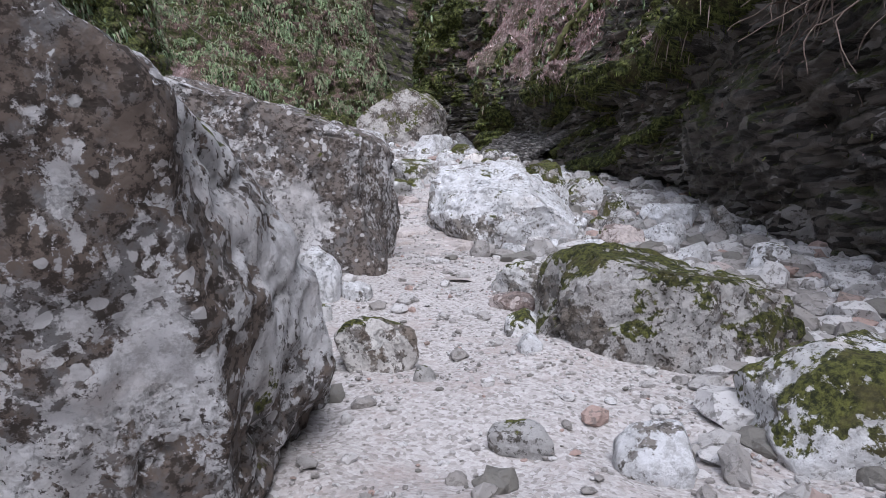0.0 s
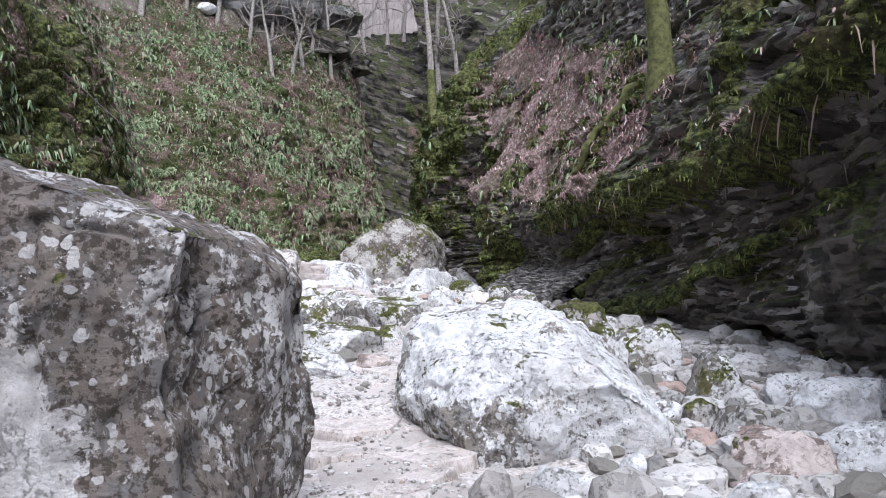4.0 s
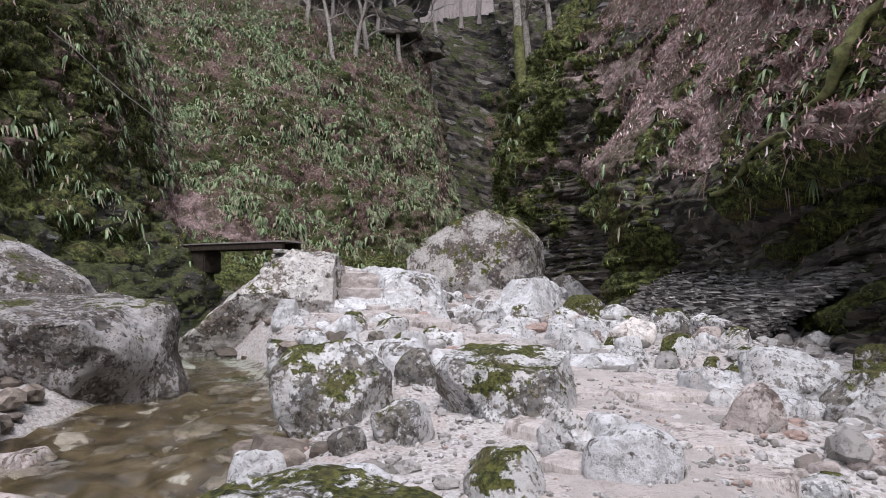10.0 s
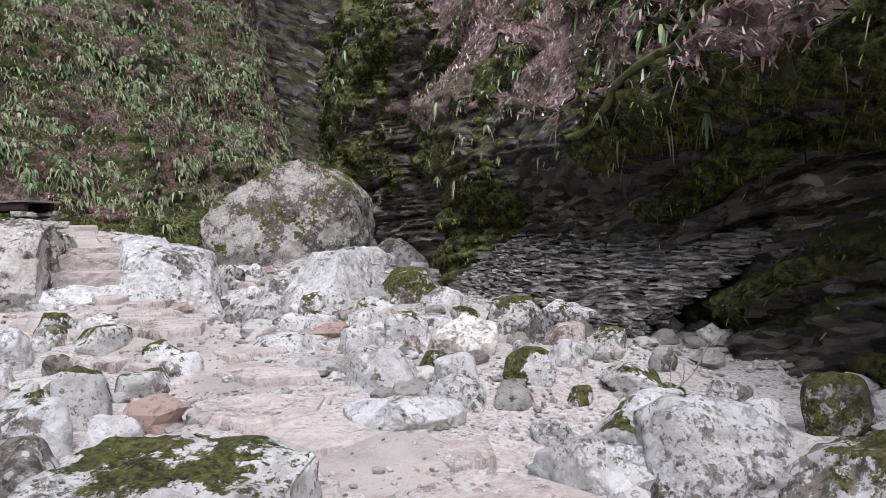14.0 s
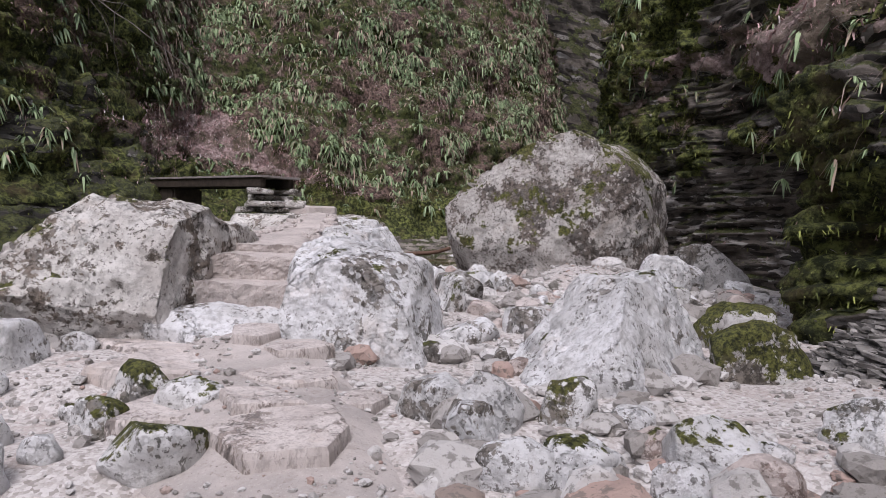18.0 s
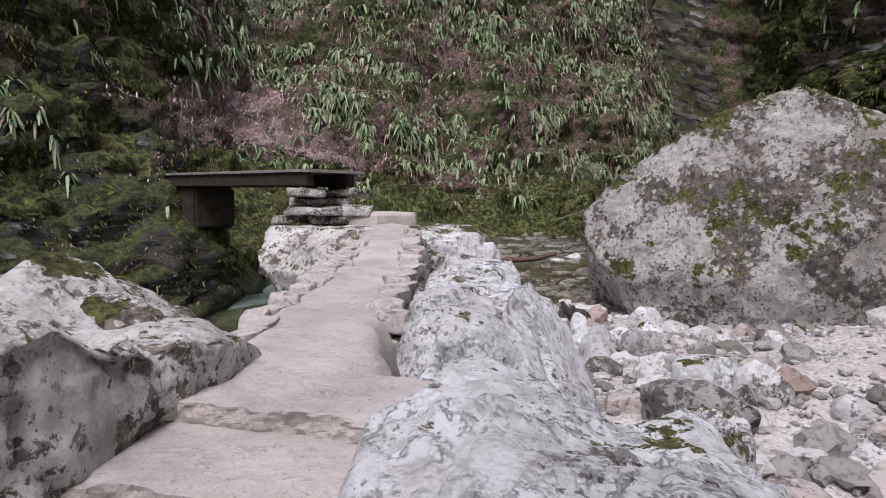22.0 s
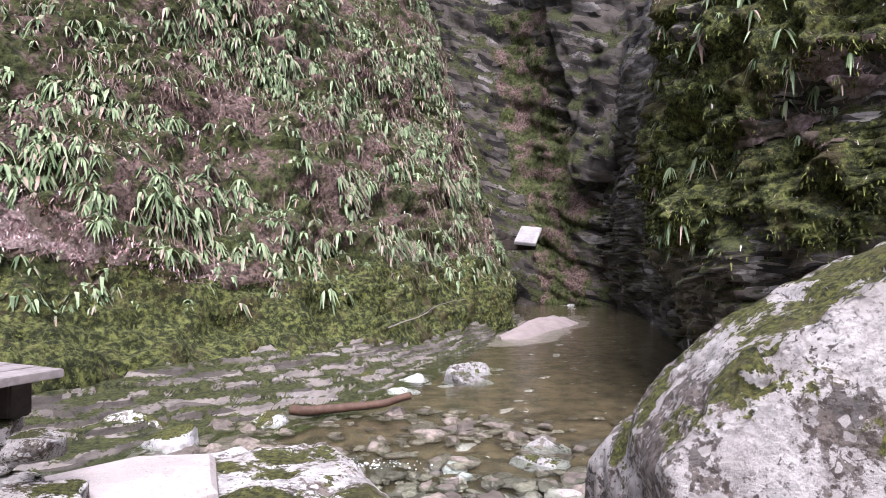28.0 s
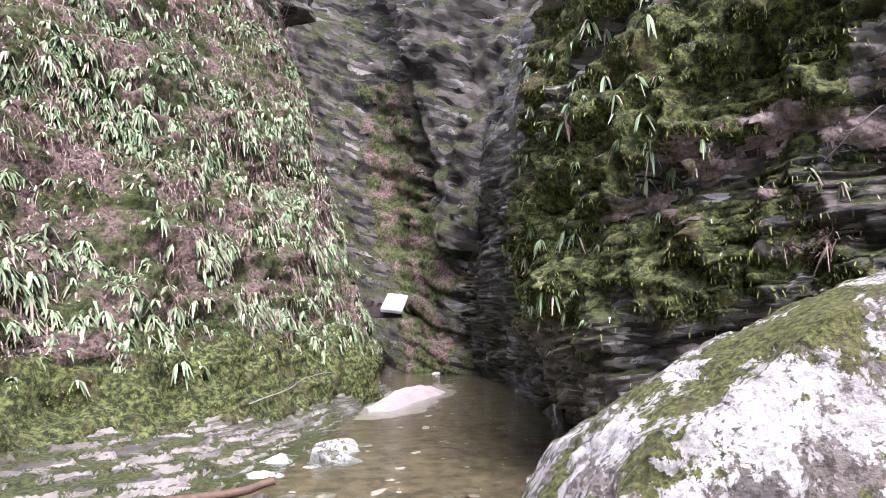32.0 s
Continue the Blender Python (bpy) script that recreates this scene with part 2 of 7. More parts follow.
def cliff_material(name, moss, rough, dark, mid, light, tilt=14, size=(0.5, 0.09), pitch=7, chip=0.9):
    """Thin-bedded rock: broken blocks in beds, some faces pale, moss on its ledges."""
    m, nt, b = material(name, rough)
    N = Nodes(nt)
    v = N.coords(False)
    wob = N.node("ShaderNodeTexNoise")
    wob.inputs["Scale"].default_value, wob.inputs["Detail"].default_value = 0.9 / size[0], 6.0
    N.link(v, wob.inputs["Vector"])
    bent = N.node("ShaderNodeVectorMath")
    bent.operation = "MULTIPLY_ADD"
    N.link(wob.outputs["Color"], bent.inputs[0])
    bent.inputs[1].default_value = (0.5 * size[0],) * 2 + (2.2 * size[1],)
    N.link(v, bent.inputs[2])
    mp = N.node("ShaderNodeMapping")
    mp.vector_type = "TEXTURE"
    mp.inputs["Rotation"].default_value = (radians(pitch), radians(tilt), 0)
    mp.inputs["Scale"].default_value = (size[0], size[0], size[1])
    N.link(bent.outputs[0], mp.inputs["Vector"])
    cell = N.node("ShaderNodeTexVoronoi")
    cell.inputs["Scale"].default_value = 1.0
    N.link(mp.outputs[0], cell.inputs["Vector"])
    tone = N.node("ShaderNodeSeparateColor")
    N.link(cell.outputs["Color"], tone.inputs[0])
    beds = N.noise(mp.outputs[0], 0.6, 10, 0.72)
    shade = N.math("ADD", N.math("MULTIPLY", tone.outputs[0], 0.45), N.math("MULTIPLY", beds, 0.7))
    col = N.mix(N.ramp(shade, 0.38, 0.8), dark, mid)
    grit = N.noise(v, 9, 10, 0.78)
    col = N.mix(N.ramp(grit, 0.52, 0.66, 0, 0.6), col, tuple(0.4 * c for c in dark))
    pale = N.math("MULTIPLY", N.ramp(N.math("ADD", tone.outputs[1], N.math("MULTIPLY", N.math("SUBTRACT", grit, 0.5), 0.8)), chip - 0.02, chip + 0.06), N.ramp(N.noise(v, 0.45, 5), 0.42, 0.6, 0.1, 1.0))
    col = N.mix(N.math("MULTIPLY", pale, 0.85), col, light)
    mm = N.math("ADD", N.math("MULTIPLY", N.up(), 0.25), N.noise(v, 0.8, 10, 0.72))
    k = N.ramp(mm, 0.67 - moss * 0.2, 0.7 - moss * 0.2)
    green = N.mix(N.ramp(N.noise(v, 11, 8, 0.75), 0.38, 0.62), (0.014, 0.018, 0.007), (0.09, 0.1, 0.032))
    col = N.mix(k, col, green)
    N.link(col, b.inputs["Base Color"])
    h = N.math("ADD", N.math("MULTIPLY", tone.outputs[0], 0.45), N.math("ADD", N.math("MULTIPLY", beds, 0.6), N.math("MULTIPLY", grit, 0.35)))
    N.bump(b, h, 1.0, 1.3 * size[1])
    return m


def soil_material(name, greens, browns):
    m, nt, b = material(name, 0.95)
    N = Nodes(nt)
    v = N.coords(False)
    green = N.mix(N.ramp(N.noise(v, 6, 7, 0.7), 0.35, 0.66), *greens)
    brown = N.mix(N.ramp(N.noise(v, 9, 6, 0.7), 0.35, 0.66), *browns)
    col = N.mix(N.ramp(N.noise(v, 0.8, 7, 0.68), 0.46, 0.58), green, brown)
    N.link(col, b.inputs["Base Color"])
    N.bump(b, N.noise(v, 12, 9, 0.75), 1.0, 0.12)
    return m


GRAVEL = gravel_material()
CLIFF = cliff_material("cliff_dark_beds", 0.3, 0.42, (0.02, 0.0175, 0.015), (0.155, 0.135, 0.118), (0.42, 0.4, 0.385), 6, (0.34, 0.07), -12, 0.8)
CLIFF_FAR = cliff_material("cliff_far_beds", 0.45, 0.7, (0.024, 0.021, 0.018), (0.155, 0.135, 0.116), (0.38, 0.36, 0.34), 19, (1.4, 0.3), 0, 0.86)
CRAG_PALE = cliff_material("crag_pale", 0.2, 0.8, (0.12, 0.115, 0.11), (0.36, 0.35, 0.345), (0.6, 0.59, 0.58), 10, (1.8, 0.8), 0, 0.7)
FAR_PALE = cliff_material("chasm_beds", 0.25, 0.65, (0.03, 0.028, 0.026), (0.17, 0.16, 0.15), (0.4, 0.39, 0.38), 0, (0.9, 0.2), 10, 0.85)
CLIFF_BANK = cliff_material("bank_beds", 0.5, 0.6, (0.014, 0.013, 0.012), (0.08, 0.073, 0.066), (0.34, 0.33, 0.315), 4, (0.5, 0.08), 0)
LEAFSOIL = soil_material("leaf_mould", ((0.1, 0.085, 0.06), (0.24, 0.19, 0.15)), ((0.2, 0.14, 0.13), (0.56, 0.44, 0.42)))
SLOPE = soil_material("slope_moss_and_litter", ((0.018, 0.024, 0.009), (0.11, 0.13, 0.042)), ((0.045, 0.034, 0.027), (0.28, 0.19, 0.165)))


def plain(name, col, rough=0.8, var=0.3, scale=12.0, bump=0.3, spread=0.0):
    m, nt, b = material(name, rough)
    N = Nodes(nt)
    v = N.coords()
    dark = tuple(c * (1 - var) for c in col)
    lite = tuple(min(1, c * (1 + var)) for c in col)
    out = N.mix(N.ramp(N.noise(v, scale, 6, 0.65), 0.3, 0.7), dark, lite)
    if spread:
        g = N.node("ShaderNodeNewGeometry")
        out = N.mix(N.ramp(g.outputs["Random Per Island"], 0, 1, 0, spread), out, tuple(c * 0.35 for c in col))
    N.link(out, b.inputs["Base Color"])
    if bump:
        N.bump(b, N.noise(v, scale * 2.5, 6), bump, 0.02)
    return m


# ---- mesh helpers ----
def mesh_of(name, verts, faces, mat, flat=False):
    me = bpy.data.meshes.new(name)
    me.from_pydata([tuple(v) for v in np.asarray(verts, float)], [], [tuple(int(i) for i in f) for f in faces])
    me.materials.append(mat)
    if not flat:
        me.polygons.foreach_set("use_smooth", np.ones(len(me.polygons), bool))
    me.update()
    return me


def mesh_np(name, verts, quads, mat, flat=False):
    """A mesh from arrays: verts (n, 3) and faces (m, 3 or 4)."""
    verts, quads = np.asarray(verts, np.float32), np.asarray(quads, np.int32)
    me = bpy.data.meshes.new(name)
    k = quads.shape[1]
    me.vertices.add(len(verts))
    me.vertices.foreach_set("co", verts.ravel())
    me.loops.add(quads.size)
    me.loops.foreach_set("vertex_index", quads.ravel())
    me.polygons.add(len(quads))
    me.polygons.foreach_set("loop_start", np.arange(0, quads.size, k, dtype=np.int32))
    me.polygons.foreach_set("use_smooth", np.full(len(quads), not flat))
    me.materials.append(mat)
    me.update(calc_edges=True)
    me.validate()
    return me


def part(name, me, parent, label=""):
    ob = new(name, me)
    ob.parent = parent
    return tagged(ob, label) if label else ob


def grid_faces(nu, nv):
    a = (np.arange(nu - 1)[:, None] * nv + np.arange(nv - 1)[None]).ravel()
    return np.stack([a, a + nv, a + nv + 1, a + 1], 1)


def ico(sub):
    bm = bmesh.new()
    bmesh.ops.create_icosphere(bm, subdivisions=sub, radius=1)
    bm.verts.ensure_lookup_table()
    v = np.array([q.co for q in bm.verts])
    f = np.array([[q.index for q in t.verts] for t in bm.faces])
    bm.free()
    return v, f


ICO = {k: ico(k) for k in (1, 2, 3, 4, 5, 6, 7)}


def rock_shape(rng, size, sub=4, facets=9, rough=0.06, cut=0.72, cuts=(), boxy=1.0):
    """Points and faces of a boulder of that size: a ball cut by planes, worn and pitted."""
    v, f = ICO[sub]
    p = np.sign(v) * np.abs(v) ** boxy
    p = p / np.linalg.norm(np.abs(p) ** 4, axis=1, keepdims=True) ** 0.12 if boxy < 1 else p
    p = p * (1 + 0.16 * fbm(p * 1.1 + rng.uniform(-50, 50, 3), 2)[:, None])
    for _ in range(facets):
        n = rng.normal(size=3)
        n /= np.linalg.norm(n)
        d = rng.uniform(cut, 0.97)
        over = np.maximum(0, p @ n - d)
        p = p - 0.92 * over[:, None] * n
    p = p * (np.asarray(size) / 2 / np.abs(p).max(0))
    for n, q in cuts:
        n = np.array(n, float) / np.linalg.norm(n)
        p = p - 0.94 * np.maximum(0, (p - np.array(q, float)) @ n)[:, None] * n
    s = float(np.mean(size))
    off = rng.uniform(-50, 50, 3)
    r = np.linalg.norm(p, axis=1, keepdims=True) + 1e-9
    disp = rough * s * (0.5 * fbm(p / s * 2.6 + off, 3)[:, None] + 0.3 * fbm(p / s * 8 + off, 4, 5, 0.6)[:, None])
    return p + p / r * disp, f


# ---- the lie of the ground ----
def floor_z(y):
    return np.interp(y, [-10, 0, 5, 8, 11, 14, 18, 22, 24, 28, 33, 38, 42, 80], [0.3, 0.3, 0.2, 0.12, 0.15, 0.45, 0.75, 1.0, 1.3, 1.3, 1.35, 1.15, 1.0, 1.0])


def stream_x(y):
    return np.interp(y, [-10, 4, 10, 14, 16, 18, 20, 22, 23.5, 25, 27, 30, 33, 36, 40, 46, 60, 80], [-7, -6.6, -6.2, -5.4, -5.3, -5.5, -6.0, -6.9, -8.2, -10.2, -11.2, -11.8, -11.4, -9.4, -8.2, -6.8, -5.5, -5.5])


def stream_w(y):
    return np.interp(y, [-10, 8, 14, 18, 20, 22, 24, 26, 30, 34, 38, 44, 60, 70], [1.4, 1.5, 1.3, 1.35, 1.2, 1.0, 1.2, 1.6, 1.6, 1.6, 2.0, 3.0, 3.0, 3.0])


def water_z(y):
    return np.interp(y, [-10, 8, 12, 15, 18, 23, 27, 32, 36, 40, 80], [-0.45, -0.2, 0.02, 0.24, 0.4, 0.56, 0.7, 0.8, 1.1, 1.2, 1.2])


def ground(x, y):
    x, y = np.asarray(x, float), np.asarray(y, float)
    p = np.stack([x, y, 0 * x], -1)
    z = floor_z(y) + 0.10 * fbm(p * 0.55, 3, 3) + 0.05 * fbm(p * 2.2, 3, 8)
    z = z + 0.25 * smooth(1.5, 5, x) * smooth(34, 24, y)
    k = smooth(1.5, 0.55, np.abs(x - stream_x(y)) / stream_w(y))
    bed = water_z(y) - 0.3 + 0.12 * fbm(p * 1.6, 3, 4)
    z = z * (1 - k) + np.minimum(z, bed) * k
    z = np.where((x < stream_x(y) - 0.3) & (y > 23), np.minimum(z, water_z(y) - 0.35), z)
    z = z - 0.55 * smooth(24, 27, y) * smooth(34, 31, y) * smooth(1.4, 0.5, np.abs(x - stream_x(y)) / stream_w(y))
    mound = 0.4 * np.exp(-((x + 3.7) ** 2 + (y - 31.2) ** 2) / 2.2)
    return z + mound


GX0, GY0, GSTEP = -26.0, -14.0, 0.2
gx, gy = np.meshgrid(np.arange(GX0, 14, GSTEP), np.arange(GY0, 92, GSTEP), indexing="ij")
gz = ground(gx, gy)
ground_ob = tagged(new("ground", mesh_np("ground", np.stack([gx, gy, gz], -1).reshape(-1, 3), grid_faces(*gx.shape), GRAVEL)), "pale limestone gravel and sand on the gorge floor", "ground", kind="structure")


# ---- gorge walls: lofts through a few level lines ----
def spline(rows, n):
    """n points along rows of control values, evenly by index, through a Catmull-Rom curve."""
    rows = np.asarray(rows, float)
    t = np.linspace(0, len(rows) - 1, n) if isinstance(n, int) else n
    i = np.clip(t.astype(int), 0, len(rows) - 2)
    f = (t - i)[:, None] if rows.ndim == 2 else (t - i)[:, None, None]
    g = lambda k: rows[np.clip(i + k, 0, len(rows) - 1)]
    a, b, c, d = g(-1), g(0), g(1), g(2)
    return 0.5 * (2 * b + (c - a) * f + (2 * a - 5 * b + 4 * c - d) * f**2 + (3 * b - a - 3 * c + d) * f**3)


def dense(knots, counts):
    """Steps along the control rows, finer in some stretches than in others."""
    return np.concatenate([np.linspace(a, b, n, endpoint=False) for a, b, n in zip(knots, knots[1:], counts)] + [[knots[-1]]])


class Wall:
    """A gorge side: level lines (each a list of x, y) at heights, lofted and worn."""

    def __init__(self, name, heights, lines, nu, nv, beds, lumps, side, mat, label, seed=0, dip=(0.25, -0.12), extra=None, calm=None, bed_size=0.3):
        cols = np.stack([np.column_stack([np.asarray(l, float), np.full(len(l), h)]) for h, l in zip(heights, lines)])
        cols = spline(cols, nv)
        p = spline(np.swapaxes(cols, 0, 1), nu)
        self.nu, self.nv = nu, nv = p.shape[:2]
        du, dv = np.gradient(p, axis=0), np.gradient(p, axis=1)
        n = np.cross(du, dv) * side
        n /= np.linalg.norm(n, axis=-1, keepdims=True) + 1e-9
        level = p[..., 2] + dip[0] * p[..., 0] + dip[1] * p[..., 1] + 0.25 * fbm(p * 0.4, 2, seed + 9)
        bed = np.floor(level / bed_size + 0.35 * fbm(p * 0.7, 2, seed + 4)).astype(np.int64)
        fine = np.floor(level / (0.28 * bed_size) + 0.3 * fbm(p * 1.1, 2, seed + 5)).astype(np.int64)
        along = p[..., 1] + 0.5 * p[..., 0]
        cell = lambda b, size, s: lattice(b, np.floor(along / size + 7.3 * lattice(b, 0 * b, 0 * b, s)).astype(np.int64), 0 * b, s + 1) * 2 - 1
        shelf = 0.6 * (lattice(bed, 0 * bed, 0 * bed, seed) * 2 - 1) + 0.5 * cell(bed, 1.4, seed + 6) + 0.32 * cell(fine, 0.5, seed + 8)
        push = lumps * (1.1 * fbm(p * 0.33, 3, seed) + 0.45 * fbm(p * 1.5, 3, seed + 1)) + beds * shelf * (0.55 + 0.45 * fbm(p * 0.5, 2, seed + 2))
        if calm:
            push = push * (1 - calm(p))
        if extra:
            push = push + extra(p)
        p = p + n * push[..., None]
        self.p = p
        du, dv = np.gradient(p, axis=0), np.gradient(p, axis=1)
        n = np.cross(du, dv) * side
        self.area = np.linalg.norm(n, axis=-1)
        self.n = n / (self.area[..., None] + 1e-9)
        f = grid_faces(nu, nv)
        self.f = f
        if side < 0:
            f = f[:, ::-1]
        self.ob = tagged(new(name, mesh_np(name, p.reshape(-1, 3), f, mat)), label, "rock wall", kind="structure")

    def scatter(self, rng, count, weight):
        """Places and normals on the wall, by area and a weight(points, normals)."""
        w = (self.area * np.clip(weight(self.p, self.n), 0, None)).ravel()
        i = rng.choice(len(w), count, p=w / w.sum())
        u, v = i // self.nv, i % self.nv
        u2, v2 = np.minimum(u + 1, self.nu - 1), np.minimum(v + 1, self.nv - 1)
        a, b = rng.random((count, 1)), rng.random((count, 1))
        q = self.p[u, v] * (1 - a) + self.p[u2, v] * a + (self.p[u, v2] - self.p[u, v]) * b
        return q, self.n[u, v]


def billow(p):
    """Rounded lobes with creases between them."""
    return 0.75 - 1.5 * np.abs(fbm(p, 3, 55, 0.45))


def yz_line(p, pts):
    """Distance in the plane of the wall (y, z) from each point to a line of points."""
    q, best = p[..., 1:], 99.0
    for a, b in zip(np.array(pts[:-1], float), np.array(pts[1:], float)):
        d = b - a
        t = np.clip(((q - a) @ d) / (d @ d), 0, 1)
        best = np.minimum(best, np.linalg.norm(q - a - t[..., None] * d, axis=-1))
    return best


def lip_z(y):
    """Height of the mossy lip that overhangs the lower beds."""
    return np.interp(y, [4, 9, 12, 14.3, 15.7, 17, 18.2, 20.9, 22.4, 24, 25, 27, 28.5], [5.2, 4.9, 4.4, 3.95, 3.7, 3.42, 3.35, 3.6, 3.7, 3.7, 3.4, 3.35, 3.2])


ROOT_LINE = [(21.7, 6.5), (22.0, 5.3), (22.3, 4.35), (23.8, 3.9), (25.0, 3.45)]
MOSS_LINES = [
    (0.4, [(9, 4.95), (12, 4.45), (14.3, 4.0), (15.7, 3.75), (17, 3.45), (18.2, 3.4), (20.9, 3.65), (22.4, 3.75), (24, 3.75), (25, 3.4)]),
    (0.38, ROOT_LINE),
    (0.2, [(24.4, 2.5), (23.3, 2.9), (22.2, 3.1), (19.8, 2.9)]),
    (0.17, [(23.2, 1.3), (22.3, 1.66), (20.9, 2.2), (19.6, 2.5)]),
    (0.15, [(21.0, 1.15), (18.3, 1.3), (15.9, 2.13), (14.9, 2.5), (13, 2.7)]),
    (0.6, [(28.6, 1.9), (28.4, 2.9), (28.9, 3.9), (29.6, 4.6), (31, 5.1)]),
    (0.45, [(35.4, 6.9), (35.8, 8.6), (36.3, 10.8), (38.0, 13.2)]),
    (0.5, [(16.5, 6.4), (18.5, 7.4), (20.5, 8.2)]),
    (0.35, [(10.5, 6.6), (13, 6.2), (15, 5.9)]),
]


def leaf_ramp(p):
    """The sloping shelf of fallen leaves between the mossy lip and the upper cliff."""
    y, wob = p[..., 1], 0.4 * fbm(p * 0.7, 3, 57)
    low = np.interp(y, [8, 13, 15, 16, 17.5, 21.4, 24.3, 27.5, 30, 33, 35.3, 38], [5.4, 4.7, 4.35, 4.05, 3.7, 3.85, 4.0, 4.1, 4.9, 6.0, 7.4, 11.5])
    high = np.interp(y, [8, 13, 15.6, 19.3, 21.7, 26, 31.2, 38], [5.5, 5.0, 5.2, 6.6, 7.3, 8.7, 10.8, 13.8])
    return smooth(-0.15, 0.25, p[..., 2] - low + wob) * smooth(0.2, -0.3, p[..., 2] - high + wob) * smooth(39, 37, y) * smooth(9, 13, y) * smooth(0.16, 0.34, yz_line(p, ROOT_LINE) + 0.3 * wob) * np.maximum(smooth(21.3, 22.2, y - 0.3 * (p[..., 2] - 4.5)), smooth(-0.05, 0.2, fbm(p * 0.8, 3, 58)))


def islands(p):
    """Mossy hummocks standing out of the fallen leaves, thickest towards the lower edge."""
    return smooth(0.3, 0.4, fbm(p * np.array([1.0, 1.0, 1.5]), 3, 96) + 0.16 * smooth(1.6, 0.2, p[..., 2] - lip_z(p[..., 1])))


def moss_bands(p):
    """Moss along the lip, the ledges and all over the mossy rib."""
    wob = fbm(p * 1.1, 3, 18)
    k = 0
    for r, pts in MOSS_LINES:
        k = np.maximum(k, smooth(1.3, 0.8, yz_line(p, pts) / r + 0.55 * wob))
    s = np.sin(2.2 * (p[..., 2] - 0.28 * p[..., 0] + 0.10 * p[..., 1]) + 1.6 * fbm(p * 0.35, 2, 17)) + 0.5 * fbm(p * 0.8, 3, 18) + 1.0
    rib = smooth(-0.25, 0.25, s) * smooth(37.2, 38.8, p[..., 1] + 0.35 * (p[..., 2] - 6)) * smooth(3.6, 4.6, p[..., 2] + 0.5 * wob)
    tuft = np.maximum(islands(p) * leaf_ramp(p), smooth(0.3, 0.5, fbm(p * 0.9, 3, 19))) * smooth(0.2, 0.8, p[..., 2] - lip_z(p[..., 1])) * smooth(11, 9, p[..., 2])
    return np.maximum(np.maximum(k, rib), tuft) * (1 - 0.7 * leaf_ramp(p) * (1 - islands(p))) * smooth(60, 52, p[..., 1])


def moss_bulge(p):
    up = p[..., 2] - lip_z(p[..., 1])
    lip = (0.3 * np.exp(-((up - 0.1) / 0.4) ** 2) - 0.42 * smooth(-0.1, -0.6, up) * smooth(-2.0, -1.0, up)) * smooth(29, 27.5, p[..., 1]) * smooth(6, 10, p[..., 1])
    rib = smooth(36.5, 38.5, p[..., 1])
    return lip + moss_bands(p) * (0.06 + (0.26 + 0.34 * rib) * np.clip(billow(p * 1.1), 0, 1) + 0.12 * billow(p * 3.3 + 9)) * smooth(18, 13, p[..., 2])


def shelves(p):
    """Overhanging grassy shelves in rough rows along the slope."""
    row = p[..., 2] / 0.75 + 0.12 * p[..., 1] + 1.1 * fbm(p * 0.35, 3, 77)
    return 0.34 * ((row - np.floor(row)) ** 1.5 - 0.4) * smooth(2.6, 4.0, p[..., 2]) * smooth(24, 16, p[..., 2]) * (0.6 + 0.6 * fbm(p * 0.8, 2, 78))


RY = [-12, -2, 5, 9, 12.5, 16, 20, 23.5, 26.5, 29.2, 31.5, 34.5, 37.7, 40.8, 44, 50, 58, 68]
def line(xs, shift=0.0):
    return [(x, y + shift * min(1, max(0, (y - 20) / 15))) for x, y in zip(xs, RY)]


